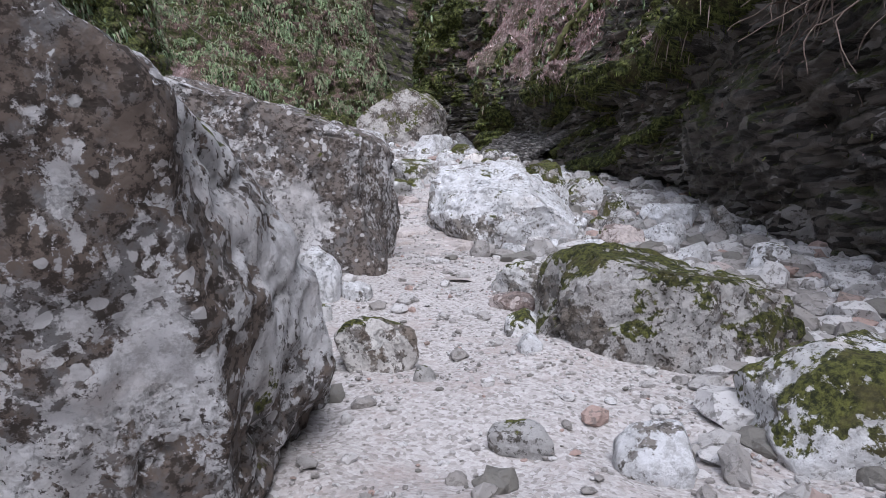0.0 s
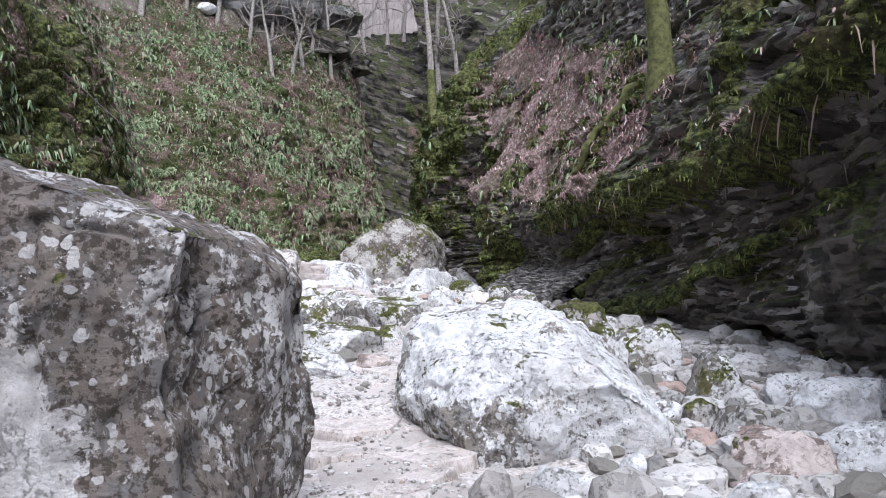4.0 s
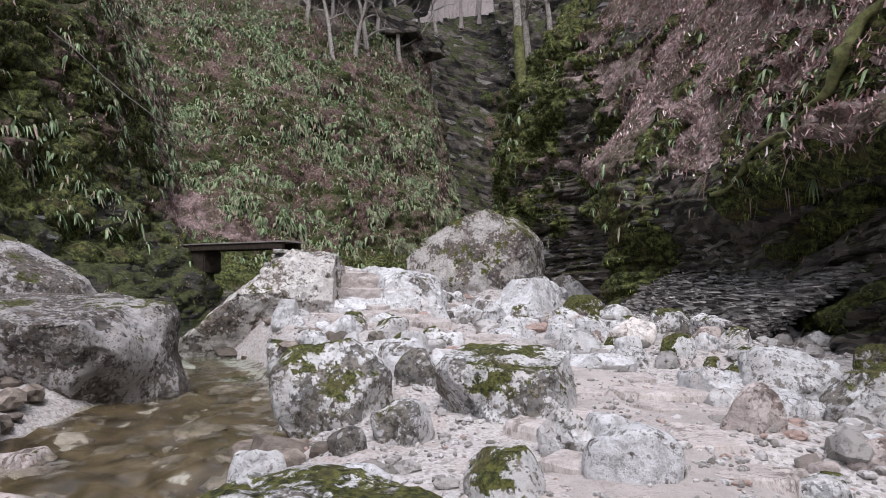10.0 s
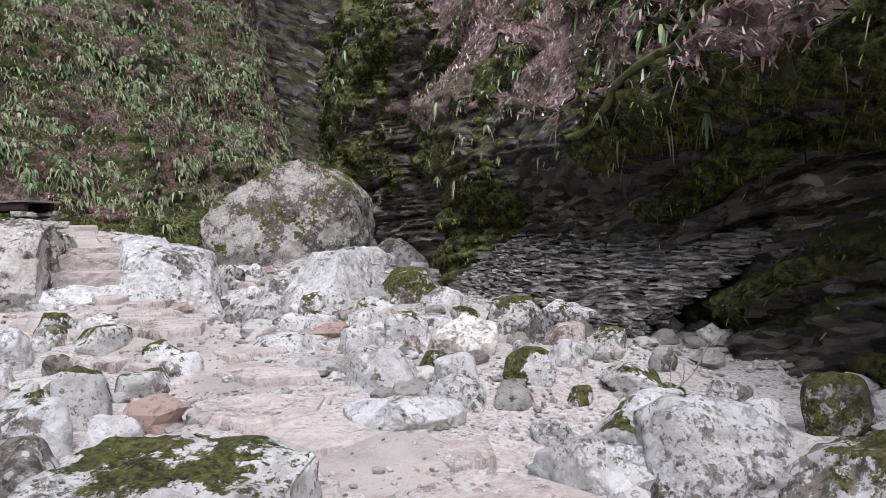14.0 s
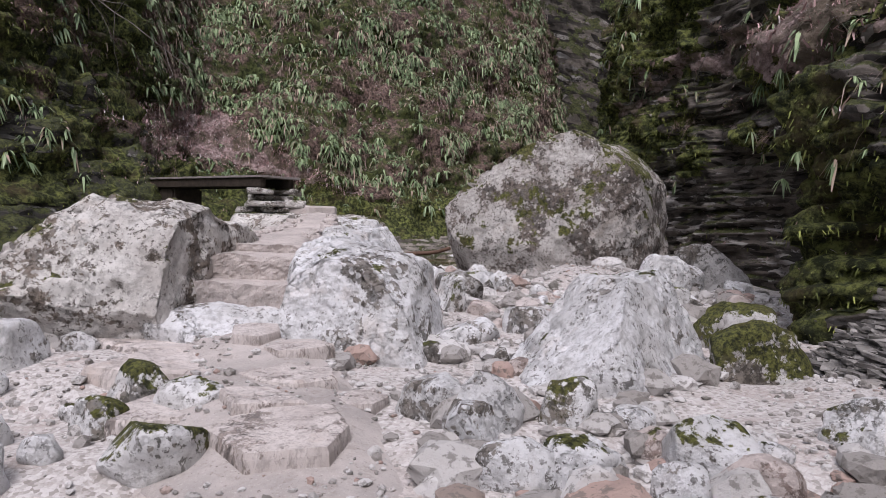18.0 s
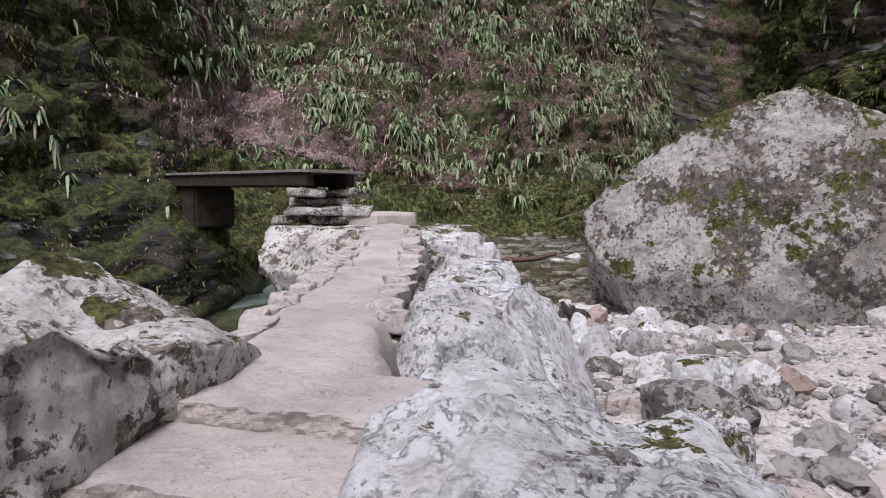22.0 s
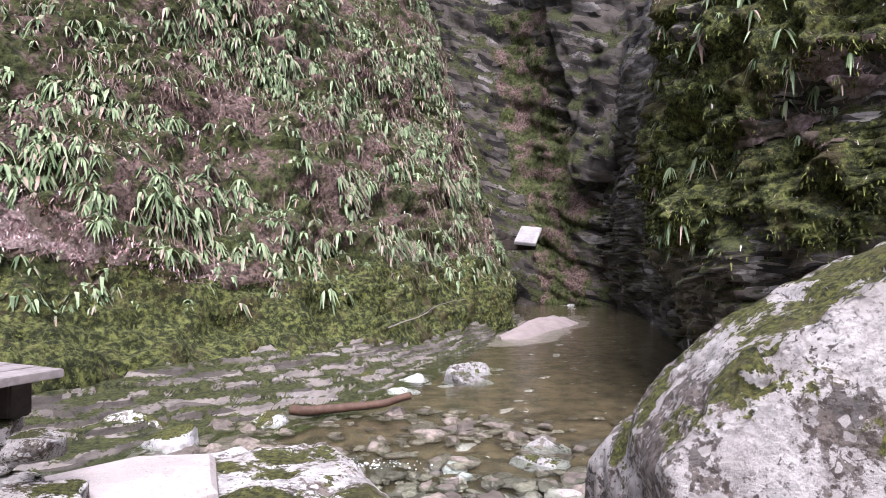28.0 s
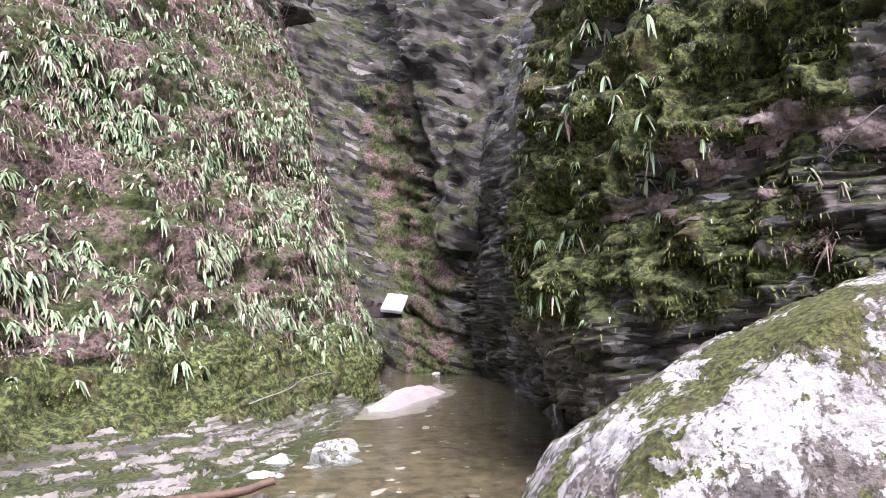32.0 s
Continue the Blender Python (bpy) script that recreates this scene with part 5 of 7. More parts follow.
xy = strewn(rngp, 22000, -6.5, 0.8, 8.4, 24.8, lambda x, y: (np.abs(x - PATHX(y)) < 0.95 * np.interp(y, ps, half)) * (0.12 + 0.88 * clump(x, y, 1.6, 35)))
pebbles("gravel", rngp, xy, rngp.lognormal(-4.0, 0.5, len(xy)).clip(0.006, 0.05), PEBBLES, "pale gravel strewn over the stone path", 1, 0.3, path_z(xy[:, 0], xy[:, 1]))
rngs = np.random.default_rng(5)
slab_kinds = [slab_mesh(rngs, 1.0, 0.16) for _ in range(12)]
laid = []
for _ in range(1400):
    y = rngs.uniform(8.6, 24.9)
    hw = float(np.interp(y, ps, half)) * 0.85
    x = float(PATHX(y)) + rngs.uniform(-hw, hw)
    r = rngs.uniform(0.25, 0.72)
    if all((x - a) ** 2 + (y - b) ** 2 > (0.7 * (r + c)) ** 2 for a, b, c in laid):
        laid.append((x, y, r))
        ob = part("paving_stone", slab_kinds[int(rngs.integers(12))], pavement)
        ob.matrix_local = pose(x, y, path_top(x, y) + rngs.uniform(0.015, 0.06), rngs.uniform(-2.5, 2.5), rngs.uniform(-2.5, 2.5), rngs.uniform(0, 360)) @ Matrix.Diagonal((r * 1.05, r * 1.05, 0.6 + r, 1))

# ---- steps and causeway ----
def ribbon(name, rows, across, below, mat, seed, parent=None, label=""):
    """A walkway: rows of (left x, left y, right x, right y, z) with ragged sides that go down by below."""
    rows = spline(np.asarray(rows, float), 90)
    t = np.linspace(0, 1, across)
    top = rows[:, None, :2] * (1 - t)[None, :, None] + rows[:, None, 2:4] * t[None, :, None]
    z = rows[:, 4:5] + 0 * t[None]
    p = np.concatenate([top, z[..., None]], -1)
    p[..., 2] += 0.018 * fbm(p * 3.0, 3, seed) + 0.012 * fbm(p * 11.0, 2, seed + 1)
    rag = 0.07 * fbm(p[:, [0, -1]] * 4.5, 3, seed + 2)
    wv = (rows[:, 2:4] - rows[:, :2]) / np.linalg.norm(rows[:, 2:4] - rows[:, :2], axis=1, keepdims=True)
    p[:, 0, :2] -= wv * rag[:, :1]
    p[:, -1, :2] += wv * rag[:, 1:]
    p[:, [0, -1], 2] -= 0.03
    cols = [p]
    left, right = [], []
    for k in range(1, 7):
        d = below * k / 6
        bulge = 0.08 * math.sin(k * 1.3) + 0.09 * fbm(p[:, [0, -1]] * 3.0 + k * 0.8, 3, seed + 3)
        l, r = p[:, 0].copy(), p[:, -1].copy()
        l[:, :2] -= wv * (0.5 * bulge[:, :1] + 0.012 * k)
        r[:, :2] += wv * (bulge[:, 1:] + 0.02 * k)
        l[:, 2] -= d
        r[:, 2] -= d
        left.insert(0, l)
        right.append(r)
    q = np.concatenate([np.stack(left, 1), p, np.stack(right, 1)], 1)
    me = mesh_np(name, q.reshape(-1, 3), grid_faces(*q.shape[:2])[:, ::-1], mat)
    return me


CONCRETE = mortar_material("path_concrete", (0.55, 0.495, 0.465), (0.32, 0.275, 0.25))
causeway = tagged(new("causeway"), "narrow stone causeway topped with worn pinkish mortar", "causeway", kind="structure")
part("walkway", ribbon("walkway", [(-6.5, 26.15, -5.6, 26.2, 2.1), (-6.75, 26.5, -5.85, 26.5, 2.165), (-7.1, 27.1, -6.25, 27.1, 2.2), (-7.4, 27.75, -6.65, 27.8, 2.22), (-7.72, 28.45, -7.0, 28.5, 2.25), (-8.2, 29.4, -7.45, 29.45, 2.26), (-8.65, 30.25, -7.9, 30.4, 2.28), (-9.05, 31.05, -8.38, 31.25, 2.4), (-9.5, 31.9, -8.85, 32.05, 2.5), (-9.75, 32.4, -9.15, 32.5, 2.54)], 12, 1.3, CONCRETE, 3), causeway)


def step_mesh(x0, x1, y0, y1, z0, z1, seed):
    """One worn step: a rough block, its nosing chipped and its tread dished."""
    nx, ny, nz = 70, 26, 22
    xs, ys, zs = np.linspace(x0, x1, nx), np.linspace(y0, y1, ny), np.linspace(z0, z1, nz)
    riser = np.array([[(x, y0, z) for z in zs] for x in xs])
    tread = np.array([[(x, y, z1) for y in ys[1:]] for x in xs])
    p = np.concatenate([riser, tread], 1)
    near = np.clip(1 - np.abs(np.arange(p.shape[1]) - (nz - 1)) / 3, 0, 1)
    chip = 0.022 * near[None] * (0.5 + fbm(np.stack([p[..., 0], 0 * p[..., 0], 0 * p[..., 0]], -1) * 7, 3, seed))
    p[..., 1] += 0.06 * fbm(np.stack([p[..., 0], 0 * p[..., 0], 0 * p[..., 0]], -1) * 1.8, 2, seed + 5) + chip
    p[..., 2] -= chip
    p[..., 1] += 0.28 * (p[..., 0] + 6.0)
    rough = 0.016 * fbm(p * 9, 4, seed, 0.65)
    p[:, :nz, 1] += 1.3 * rough[:, :nz]
    p[:, nz:, 2] += 0.5 * rough[:, nz:]
    return mesh_np("step", p.reshape(-1, 3), grid_faces(*p.shape[:2]), CONCRETE, True)


part("step", step_mesh(-6.9, -5.38, 25.32, 26.0, 1.2, 1.85, 1), causeway)
part("step", step_mesh(-6.75, -5.42, 25.64, 26.5, 1.7, 2.09, 2), causeway)
part("step", step_mesh(-6.7, -5.5, 26.12, 26.7, 2.0, 2.17, 4), causeway)
rngw = np.random.default_rng(9)
edge_stone = []
for k in range(6):
    v, f = rock_shape(rngw, (1, 0.75, 0.42), 3, 3, 0.05, 0.8, (), 0.3)
    edge_stone.append(mesh_np("edge_stone", v, f, ROCK_LICHEN if k % 2 else SLAB))
landing = slab_mesh(np.random.default_rng(8), 0.78, 0.5)
landing.materials[0] = CONCRETE
part("landing", landing, causeway).matrix_local = pose(-9.85, 32.95, 2.7, 0, 0, 60)
left_edge = spline(np.array([(-6.75, 26.5), (-7.1, 27.1), (-7.4, 27.75), (-7.72, 28.45), (-8.2, 29.4), (-8.65, 30.25), (-9.0, 31.0)]), 60)
right_edge = spline(np.array([(-6.65, 27.8), (-7.0, 28.5), (-7.45, 29.45), (-7.9, 30.4), (-8.38, 31.25), (-8.8, 32.0)]), 60)
for edge, sgn in ((left_edge, -1), (right_edge, 1)):
    for x, y in edge[::3]:
        for row in range(4):
            r = rngw.uniform(0.26, 0.46)
            ob = part("edge_stone", edge_stone[2 * int(rngw.integers(3)) + (1 if row else 0)], causeway)
            zt = np.interp(y, [26, 28.45, 30.3, 31.05, 32], [2.14, 2.25, 2.28, 2.4, 2.51])
            ob.matrix_local = pose(x + sgn * (0.01 + 0.04 * row) + rngw.uniform(-0.05, 0.05), y + rngw.uniform(-0.06, 0.06), zt - 0.025 - 0.15 * row - rngw.uniform(0, 0.02), rngw.uniform(-4, 4), rngw.uniform(-4, 4), 116 + rngw.uniform(-16, 16)) @ Matrix.Diagonal((r, r * 0.8, 0.36, 1))

# ---- footbridge ----
def block(x0, y0, z0, x1, y1, z1, mat, bevel=0.012, name="beam"):
    bm = bmesh.new()
    bmesh.ops.create_cube(bm, size=1)
    for v in bm.verts:
        v.co = ((x0 + x1) / 2 + v.co.x * (x1 - x0), (y0 + y1) / 2 + v.co.y * (y1 - y0), (z0 + z1) / 2 + v.co.z * (z1 - z0))
    bmesh.ops.bevel(bm, geom=bm.edges[:], offset=bevel, segments=2, affect="EDGES")
    me = bpy.data.meshes.new(name)
    bm.to_mesh(me)
    bm.free()
    me.materials.append(mat)
    return me


WOOD = plain("weathered_plank", (0.25, 0.225, 0.215), 0.85, 0.25, 9.0, 0.5)
DARKWOOD = plain("dark_wet_beam", (0.045, 0.035, 0.028), 0.7, 0.35, 7.0, 0.5)
bridge = tagged(new("footbridge"), "low wooden footbridge of grey planks on dark beams", "bridge")
bridge.matrix_world = pose(-10.45, 32.0, 3.3, 0, 0, 163.5)
for k in range(24):
    part("plank", block(0.0 + k * 0.2, -0.97, -0.045 + 0.002 * (k % 3), 0.198 + k * 0.2, 0.03, 0.0 + 0.002 * (k % 3), WOOD, 0.004, "plank"), bridge)
for y in (-0.88, -0.14):
    part("beam", block(0.12, y, -0.24, 4.85, y + 0.13, -0.046, DARKWOOD), bridge)
for y in (-0.8, -0.2):
    part("post", block(0.3, y - 0.08, -0.42, 0.52, y + 0.12, -0.23, DARKWOOD, 0.01, "post"), bridge)
# Thick dark block: far support with the rock shadow around it built in.
part("post", block(3.6, -0.9, -1.0, 4.4, -0.1, -0.23, DARKWOOD, 0.05, "post"), bridge)
abut = tagged(new("bridge_abutment"), "dry-laid stones under the end of the footbridge", "masonry")
for k in range(26):
    r = rngw.uniform(0.3, 0.52)
    ob = part("stone_block", edge_stone[2 * int(rngw.integers(3)) + 1], abut)
    ob.matrix_local = pose(-10.6 + rngw.uniform(-0.5, 0.5), 32.4 + rngw.uniform(-0.4, 0.5), 2.58 + 0.13 * (k % 4), rngw.uniform(-5, 5), rngw.uniform(-5, 5), rngw.choice([15, 105]) + rngw.uniform(-14, 14)) @ Matrix.Diagonal((r * 1.15, r, 0.34, 1))
ob = part("stone_block", edge_stone[1], abut)
ob.matrix_local = pose(-10.0, 32.5, 2.72, 0, 0, 20) @ Matrix.Diagonal((0.5, 0.45, 0.5, 1))

# ---- far platform over the pool ----
far = tagged(new("viewing_platform"), "pale concrete platform on an added dark beam", "platform")
far.location = (-7.6, 65.2, 5.0)
part("slab", block(-0.55, -1.1, -0.09, 0.55, 1.1, 0.09, plain("pale_concrete", (0.36, 0.345, 0.34), 0.9, 0.2, 2.0, 0.3), 0.03, "slab"), far).rotation_euler = (radians(24), radians(6), radians(-8))
# Beam added to carry the slab, coloured like the dark area beneath it.
part("beam", block(-3.2, 0.1, -0.75, 0.4, 0.9, -0.2, DARKWOOD, 0.03, "beam"), far)

# ---- water ----
def water_material():
    m, nt, b = material("stream_water", 0.04)
    N = Nodes(nt)
    v = N.coords(False)
    sep = N.node("ShaderNodeSeparateXYZ")
    N.link(v, sep.inputs[0])
    along = N.math("DIVIDE", sep.outputs[1], 100.0)
    deep = N.math("MULTIPLY", N.ramp(along, 0.2, 0.27), N.ramp(along, 0.345, 0.4, 1.0, 0.25))
    N.link(N.mix(deep, (0.64, 0.66, 0.54), (0.4, 0.66, 0.55)), b.inputs["Base Color"])
    b.inputs["Transmission Weight"].default_value = 1.0
    b.inputs["IOR"].default_value = 1.33
    b.inputs["Specular IOR Level"].default_value = 0.5
    N.bump(b, N.math("ADD", N.noise(v, 3.0, 5, 0.55, 0.6), N.math("MULTIPLY", N.noise(v, 11, 4), 0.4)), 0.22, 0.06)
    return m


WATER = water_material()
BED = plain("stream_bed_gravel", (0.1, 0.074, 0.045), 0.7, 0.6, 3.0, 0.9)
by, bt = np.arange(-12, 69, 0.16), np.linspace(-1, 1, 45)
bx = stream_x(by)[:, None] + bt[None] * stream_w(by)[:, None] * 1.5
byy = by[:, None] + 0 * bx
bz = np.minimum(ground(bx, byy) + 0.02, water_z(byy) + 0.03)
tagged(new("stream_bed", mesh_np("stream_bed", np.stack([bx, byy, bz], -1).reshape(-1, 3), grid_faces(*bx.shape)[:, ::-1], BED)), "brown wet gravel bed of the stream", "stream bed", kind="structure")


def water(name, y0, y1, label, rough):
    ys, t = np.arange(y0, y1, 0.1), np.linspace(-1, 1, 61)
    w = stream_w(ys) * 1.75
    x = stream_x(ys)[:, None] + t[None] * w[:, None] - (t[None] < 0) * (t[None] ** 2) * 2.2 * smooth(22, 26, ys)[:, None]
    y = ys[:, None] + 0 * x
    q = np.stack([x, y, 0 * x], -1)
    z = water_z(y) + rough(y) * (0.05 * fbm(q * 1.7, 3, 61) + 0.025 * fbm(q * 5, 2, 62))
    ob = tagged(new(name, mesh_np(name, np.stack([x, y, z], -1).reshape(-1, 3), grid_faces(*x.shape)[:, ::-1], WATER)), label, "water", kind="structure")
    ob.visible_shadow = False
    return ob


water("water", -12, 70, "clear shallow stream water widening into a still pool", lambda y: np.interp(y, [-10, 20, 24, 30, 33, 38, 41, 43], [1.2, 1.2, 0.25, 0.15, 0.9, 1.2, 0.4, 0.06]))
FOAM = plain("foam", (0.82, 0.85, 0.88), 0.6, 0.06, 20, 0.5)
def foam(x, y, w, d, n, seed):
    """Foam: many small white bubbles heaped on the water."""
    rng = np.random.default_rng(seed)
    q = rng.normal(0, 0.45, (n, 2)) * [w, d] + [x, y]
    ob = pebbles("foam", rng, q, rng.uniform(0.006, 0.022, n), FOAM, "white foam where the stream drops between stones", 1, 0.3, water_z(q[:, 1]) + 0.02)
    return tagged(ob, category="foam")


cx, cy = np.meshgrid(np.linspace(-0.42, 0.42, 40), np.linspace(-0.3, 0.3, 30), indexing="ij")
cz = 0.16 * smooth(-0.2, 0.16, cy) + 0.03 * fbm(np.stack([cx * 9, cy * 3, 0 * cx], -1), 3, 64) - 0.12 * (cx / 0.42) ** 4 - 0.05 * (cy / 0.3) ** 4
cascade = tagged(new("cascade", mesh_np("cascade", np.stack([cx, cy, cz], -1).reshape(-1, 3), grid_faces(40, 30), FOAM)), "small white cascade between the stream stones", "water", kind="structure")
cascade.matrix_world = pose(-5.15, 14.75, float(water_z(14.75)) - 0.02, 0, 0, -15)
foam(-5.15, 14.5, 0.4, 0.2, 260, 1)
foam(-5.9, 15.6, 0.4, 0.2, 350, 2)
foam(-9.7, 38.3, 0.7, 0.22, 110, 5)
SAND = plain("pale_sand", (0.33, 0.28, 0.26), 0.95, 0.12, 2.0, 0.3)
sx_, sy_ = np.meshgrid(np.linspace(-1, 1, 50), np.linspace(-1, 1, 60), indexing="ij")
sand_z = 0.95 + 0.45 * (1 - np.clip(sx_**2 + sy_**2, 0, 1.6)) + 0.16 * fbm(np.stack([sx_ * 1.6, sy_ * 3, 0 * sx_], -1), 3, 3)
sp = np.stack([-7.6 + 1.5 * sx_ + 1.6 * (sy_ + 0.3), 56 + 5.6 * sy_, sand_z], -1)
tagged(new("sand_bar", mesh_np("sand_bar", sp.reshape(-1, 3), grid_faces(50, 60), SAND)), "pale sand bar at the edge of the pool", "sand", kind="structure")

# ---- bedrock ledges along the pool ----
LEDGE = cliff_material("bedrock_ledge", 0.1, 0.65, (0.1, 0.088, 0.076), (0.33, 0.295, 0.265), (0.42, 0.4, 0.38), 0, (0.8, 0.1), 0, 0.9)
toe = spline(np.array([(-14.4, 35.6), (-14.0, 37.0), (-12.9, 38.6), (-11.8, 39.8), (-10.7, 42), (-10.1, 44.5), (-9.7, 47), (-9.2, 50), (-8.2, 54), (-7.4, 57)]), 420)
rim = spline(np.array([(-15.8, 35.6), (-15.9, 37), (-15.6, 39), (-15.1, 40.8), (-13.9, 43.1), (-13.0, 44.6), (-12.1, 46.2), (-11.1, 49), (-9.5, 53.7), (-8.3, 57.5)]), 420)
across = np.linspace(-0.12, 1, 130)
tp = toe[:, None] * (1 - across)[None, :, None] + rim[:, None] * across[None, :, None]
tq = np.concatenate([tp, 0 * tp[..., :1]], -1)
rise = 6.0 * across[None] + 0.9 * fbm(tq * 0.55, 3, 71) + 0.5 * fbm(tq * 2.2, 3, 72)
tread = np.floor(rise) + smooth(0.75, 1.0, rise - np.floor(rise))
tz = 1.08 + 0.115 * tread + 0.05 * (rise - np.floor(rise)) + 0.02 * fbm(tq * 5, 3, 73)
tagged(new("bedrock_terrace", mesh_np("bedrock_terrace", np.concatenate([tp, tz[..., None]], -1).reshape(-1, 3), grid_faces(*tz.shape), LEDGE, True)), "stepped grey bedrock beds along the pool", "rock ledge", kind="structure")


def plates(name, rng, toe, rim, z0, z1, count, mat, label):
    """Broken thin beds of rock: angular plates lapping up a slope from a toe line to a rim line."""
    toe, rim = spline(np.array(toe), 200), spline(np.array(rim), 200)
    u, t = rng.integers(0, 199, count), rng.random(count)
    c = toe[u] * (1 - t)[:, None] + rim[u] * t[:, None]
    run = unit(toe[u + 1] - toe[u])
    a = np.arctan2(run[:, 1], run[:, 0]) + rng.normal(0, 0.3, count)
    box = np.array([(x, y, z) for z in (-0.5, 0.5) for x, y in ((-0.5, -0.5), (0.5, -0.5), (0.5, 0.5), (-0.5, 0.5))])
    size = np.column_stack([rng.uniform(0.07, 0.3, count), rng.uniform(0.05, 0.17, count), rng.uniform(0.012, 0.04, count)])
    v = (box[None] + rng.uniform(-0.14, 0.14, (count, 8, 3))) * size[:, None]
    v[..., 2] += v[..., 1] * rng.normal(0.12, 0.1, (count, 1)) + v[..., 0] * rng.normal(0, 0.08, (count, 1))
    ca, sa = np.cos(a)[:, None], np.sin(a)[:, None]
    z = z0 + (z1 - z0) * (t + rng.normal(0, 0.05, count))
    w = np.stack([c[:, :1] + v[..., 0] * ca - v[..., 1] * sa, c[:, 1:] + v[..., 0] * sa + v[..., 1] * ca, z[:, None] + v[..., 2]], -1)
    f = np.array([(0, 3, 2, 1), (4, 5, 6, 7), (0, 1, 5, 4), (1, 2, 6, 5), (2, 3, 7, 6), (3, 0, 4, 7)])
    faces = (f[None] + (np.arange(count) * 8)[:, None, None]).reshape(-1, 4)
    return tagged(new(name, mesh_np(name, w.reshape(-1, 3), faces, mat, True)), label, "rock ledge", kind="stuff")


SHALE = plain("wet_grey_shale", (0.3, 0.285, 0.27), 0.32, 0.6, 5.0, 0.6, 0.9)
plates("shale_beds", np.random.default_rng(83), [(0.8, 22.9), (0.6, 23.2), (0.4, 23.5), (-0.1, 24.1), (-0.6, 25.4), (-1.0, 27.5)], [(2.3, 22.6), (2.3, 23.6), (2.1, 24.4), (1.9, 25.2), (1.5, 26.4), (0.5, 28.2)], 1.15, 2.15, 10000, SHALE, "thin broken grey shale beds stepping up to the cliff")
xy = strewn(rngp, 1800, -13, -6.0, 34.5, 42, lambda x, y: smooth(42, 40, y) * (0.15 + 0.85 * clump(x, y, 0.9, 25)))
pebbles("riffle_stones", rngp, xy, rngp.lognormal(-2.3, 0.45, len(xy)).clip(0.05, 0.26), WET, "brown and grey stones breaking the riffle", 2, 0.42, np.maximum(ground(xy[:, 0], xy[:, 1]), water_z(xy[:, 1]) - 0.1))
for k, (x, y, w, h, kind) in enumerate([(-11.6, 43.6, 1.2, 0.45, "m"), (-10.2, 43.2, 0.7, 0.35, "w"), (-9.0, 44.4, 1.1, 0.5, "g"), (-9.4, 44.0, 0.35, 0.15, "w"), (-7.5, 38.8, 0.8, 0.35, "g"), (-8.6, 37.2, 0.5, 0.3, "w"), (-7.2, 37.6, 0.6, 0.25, "b"), (-11.9, 40.4, 0.7, 0.5, "m"), (-12.6, 41.4, 1.2, 0.5, "m"), (-10.0, 38.2, 0.45, 0.2, "b"), (-12.9, 38.9, 1.0, 0.45, "m"), (-13.9, 39.7, 1.3, 0.6, "m")]):
    stone(x, y, w, h, kind, 700 + k)

# ---- plants: leaves, moss, litter ----
def leaf_material(name, a, b_, dry=None, dry_at=0.9, rough=0.45):
    m, nt, b = material(name, rough)
    N = Nodes(nt)
    g = N.node("ShaderNodeNewGeometry")
    r = g.outputs["Random Per Island"]
    col = N.mix(r, a, b_)
    if dry:
        col = N.mix(N.ramp(r, dry_at, dry_at + 0.02), col, dry)
    v = N.coords(False)
    col = N.mix(N.ramp(N.noise(v, 5, 4), 0.4, 0.7, 0, 0.35), col, tuple(0.45 * c for c in a))
    N.link(col, b.inputs["Base Color"])
    b.inputs["Subsurface Weight"].default_value = 0.0
    return m


FERN = leaf_material("fern_leaf", (0.065, 0.11, 0.042), (0.42, 0.54, 0.3), (0.44, 0.33, 0.26), 0.86, 0.48)
STRAW = leaf_material("dead_fronds", (0.13, 0.085, 0.065), (0.4, 0.31, 0.26), None, 1, 0.8)
LITTER = leaf_material("fallen_leaves", (0.2, 0.115, 0.11), (0.8, 0.55, 0.54), (0.88, 0.82, 0.81), 0.87, 0.5)
MOSS = leaf_material("moss", (0.03, 0.04, 0.013), (0.33, 0.37, 0.1), None, 1, 0.9)


def strips(name, base, way, length, width, droop, mat, label, segs=4, category="plants", taper=0.25, curl=None):
    """Many ribbon leaves that start at base along way and bend down, joined into one sheet of growth."""
    n = len(base)
    s = np.linspace(0, 1, segs + 1)
    p = base[:, None] + way[:, None] * (s[None, :, None] * length[:, None, None])
    p[..., 2] -= (droop * length)[:, None] * s[None] ** 2
    if curl is not None:
        p = p + curl[:, None] * (s[None, :, None] ** 1.5)
    across = unit(np.cross(way, np.array([0, 0, 1.0]))) * 0.5
    prof = np.minimum(1, 0.45 + 2.2 * s) * (1 - (1 - taper) * np.clip((s - 0.55) / 0.45, 0, 1) ** 2)
    w = across[:, None] * (width[:, None] * prof[None])[..., None]
    q = np.stack([p - w, p + w], 2)
    m = (segs + 1) * 2
    i = np.arange(segs) * 2
    f = np.stack([i, i + 1, i + 3, i + 2], 1)
    faces = (f[None] + (np.arange(n) * m)[:, None, None]).reshape(-1, 4)
    return tagged(new(name, mesh_np(name, q.reshape(-1, 3), faces, mat)), label, category, kind="stuff")


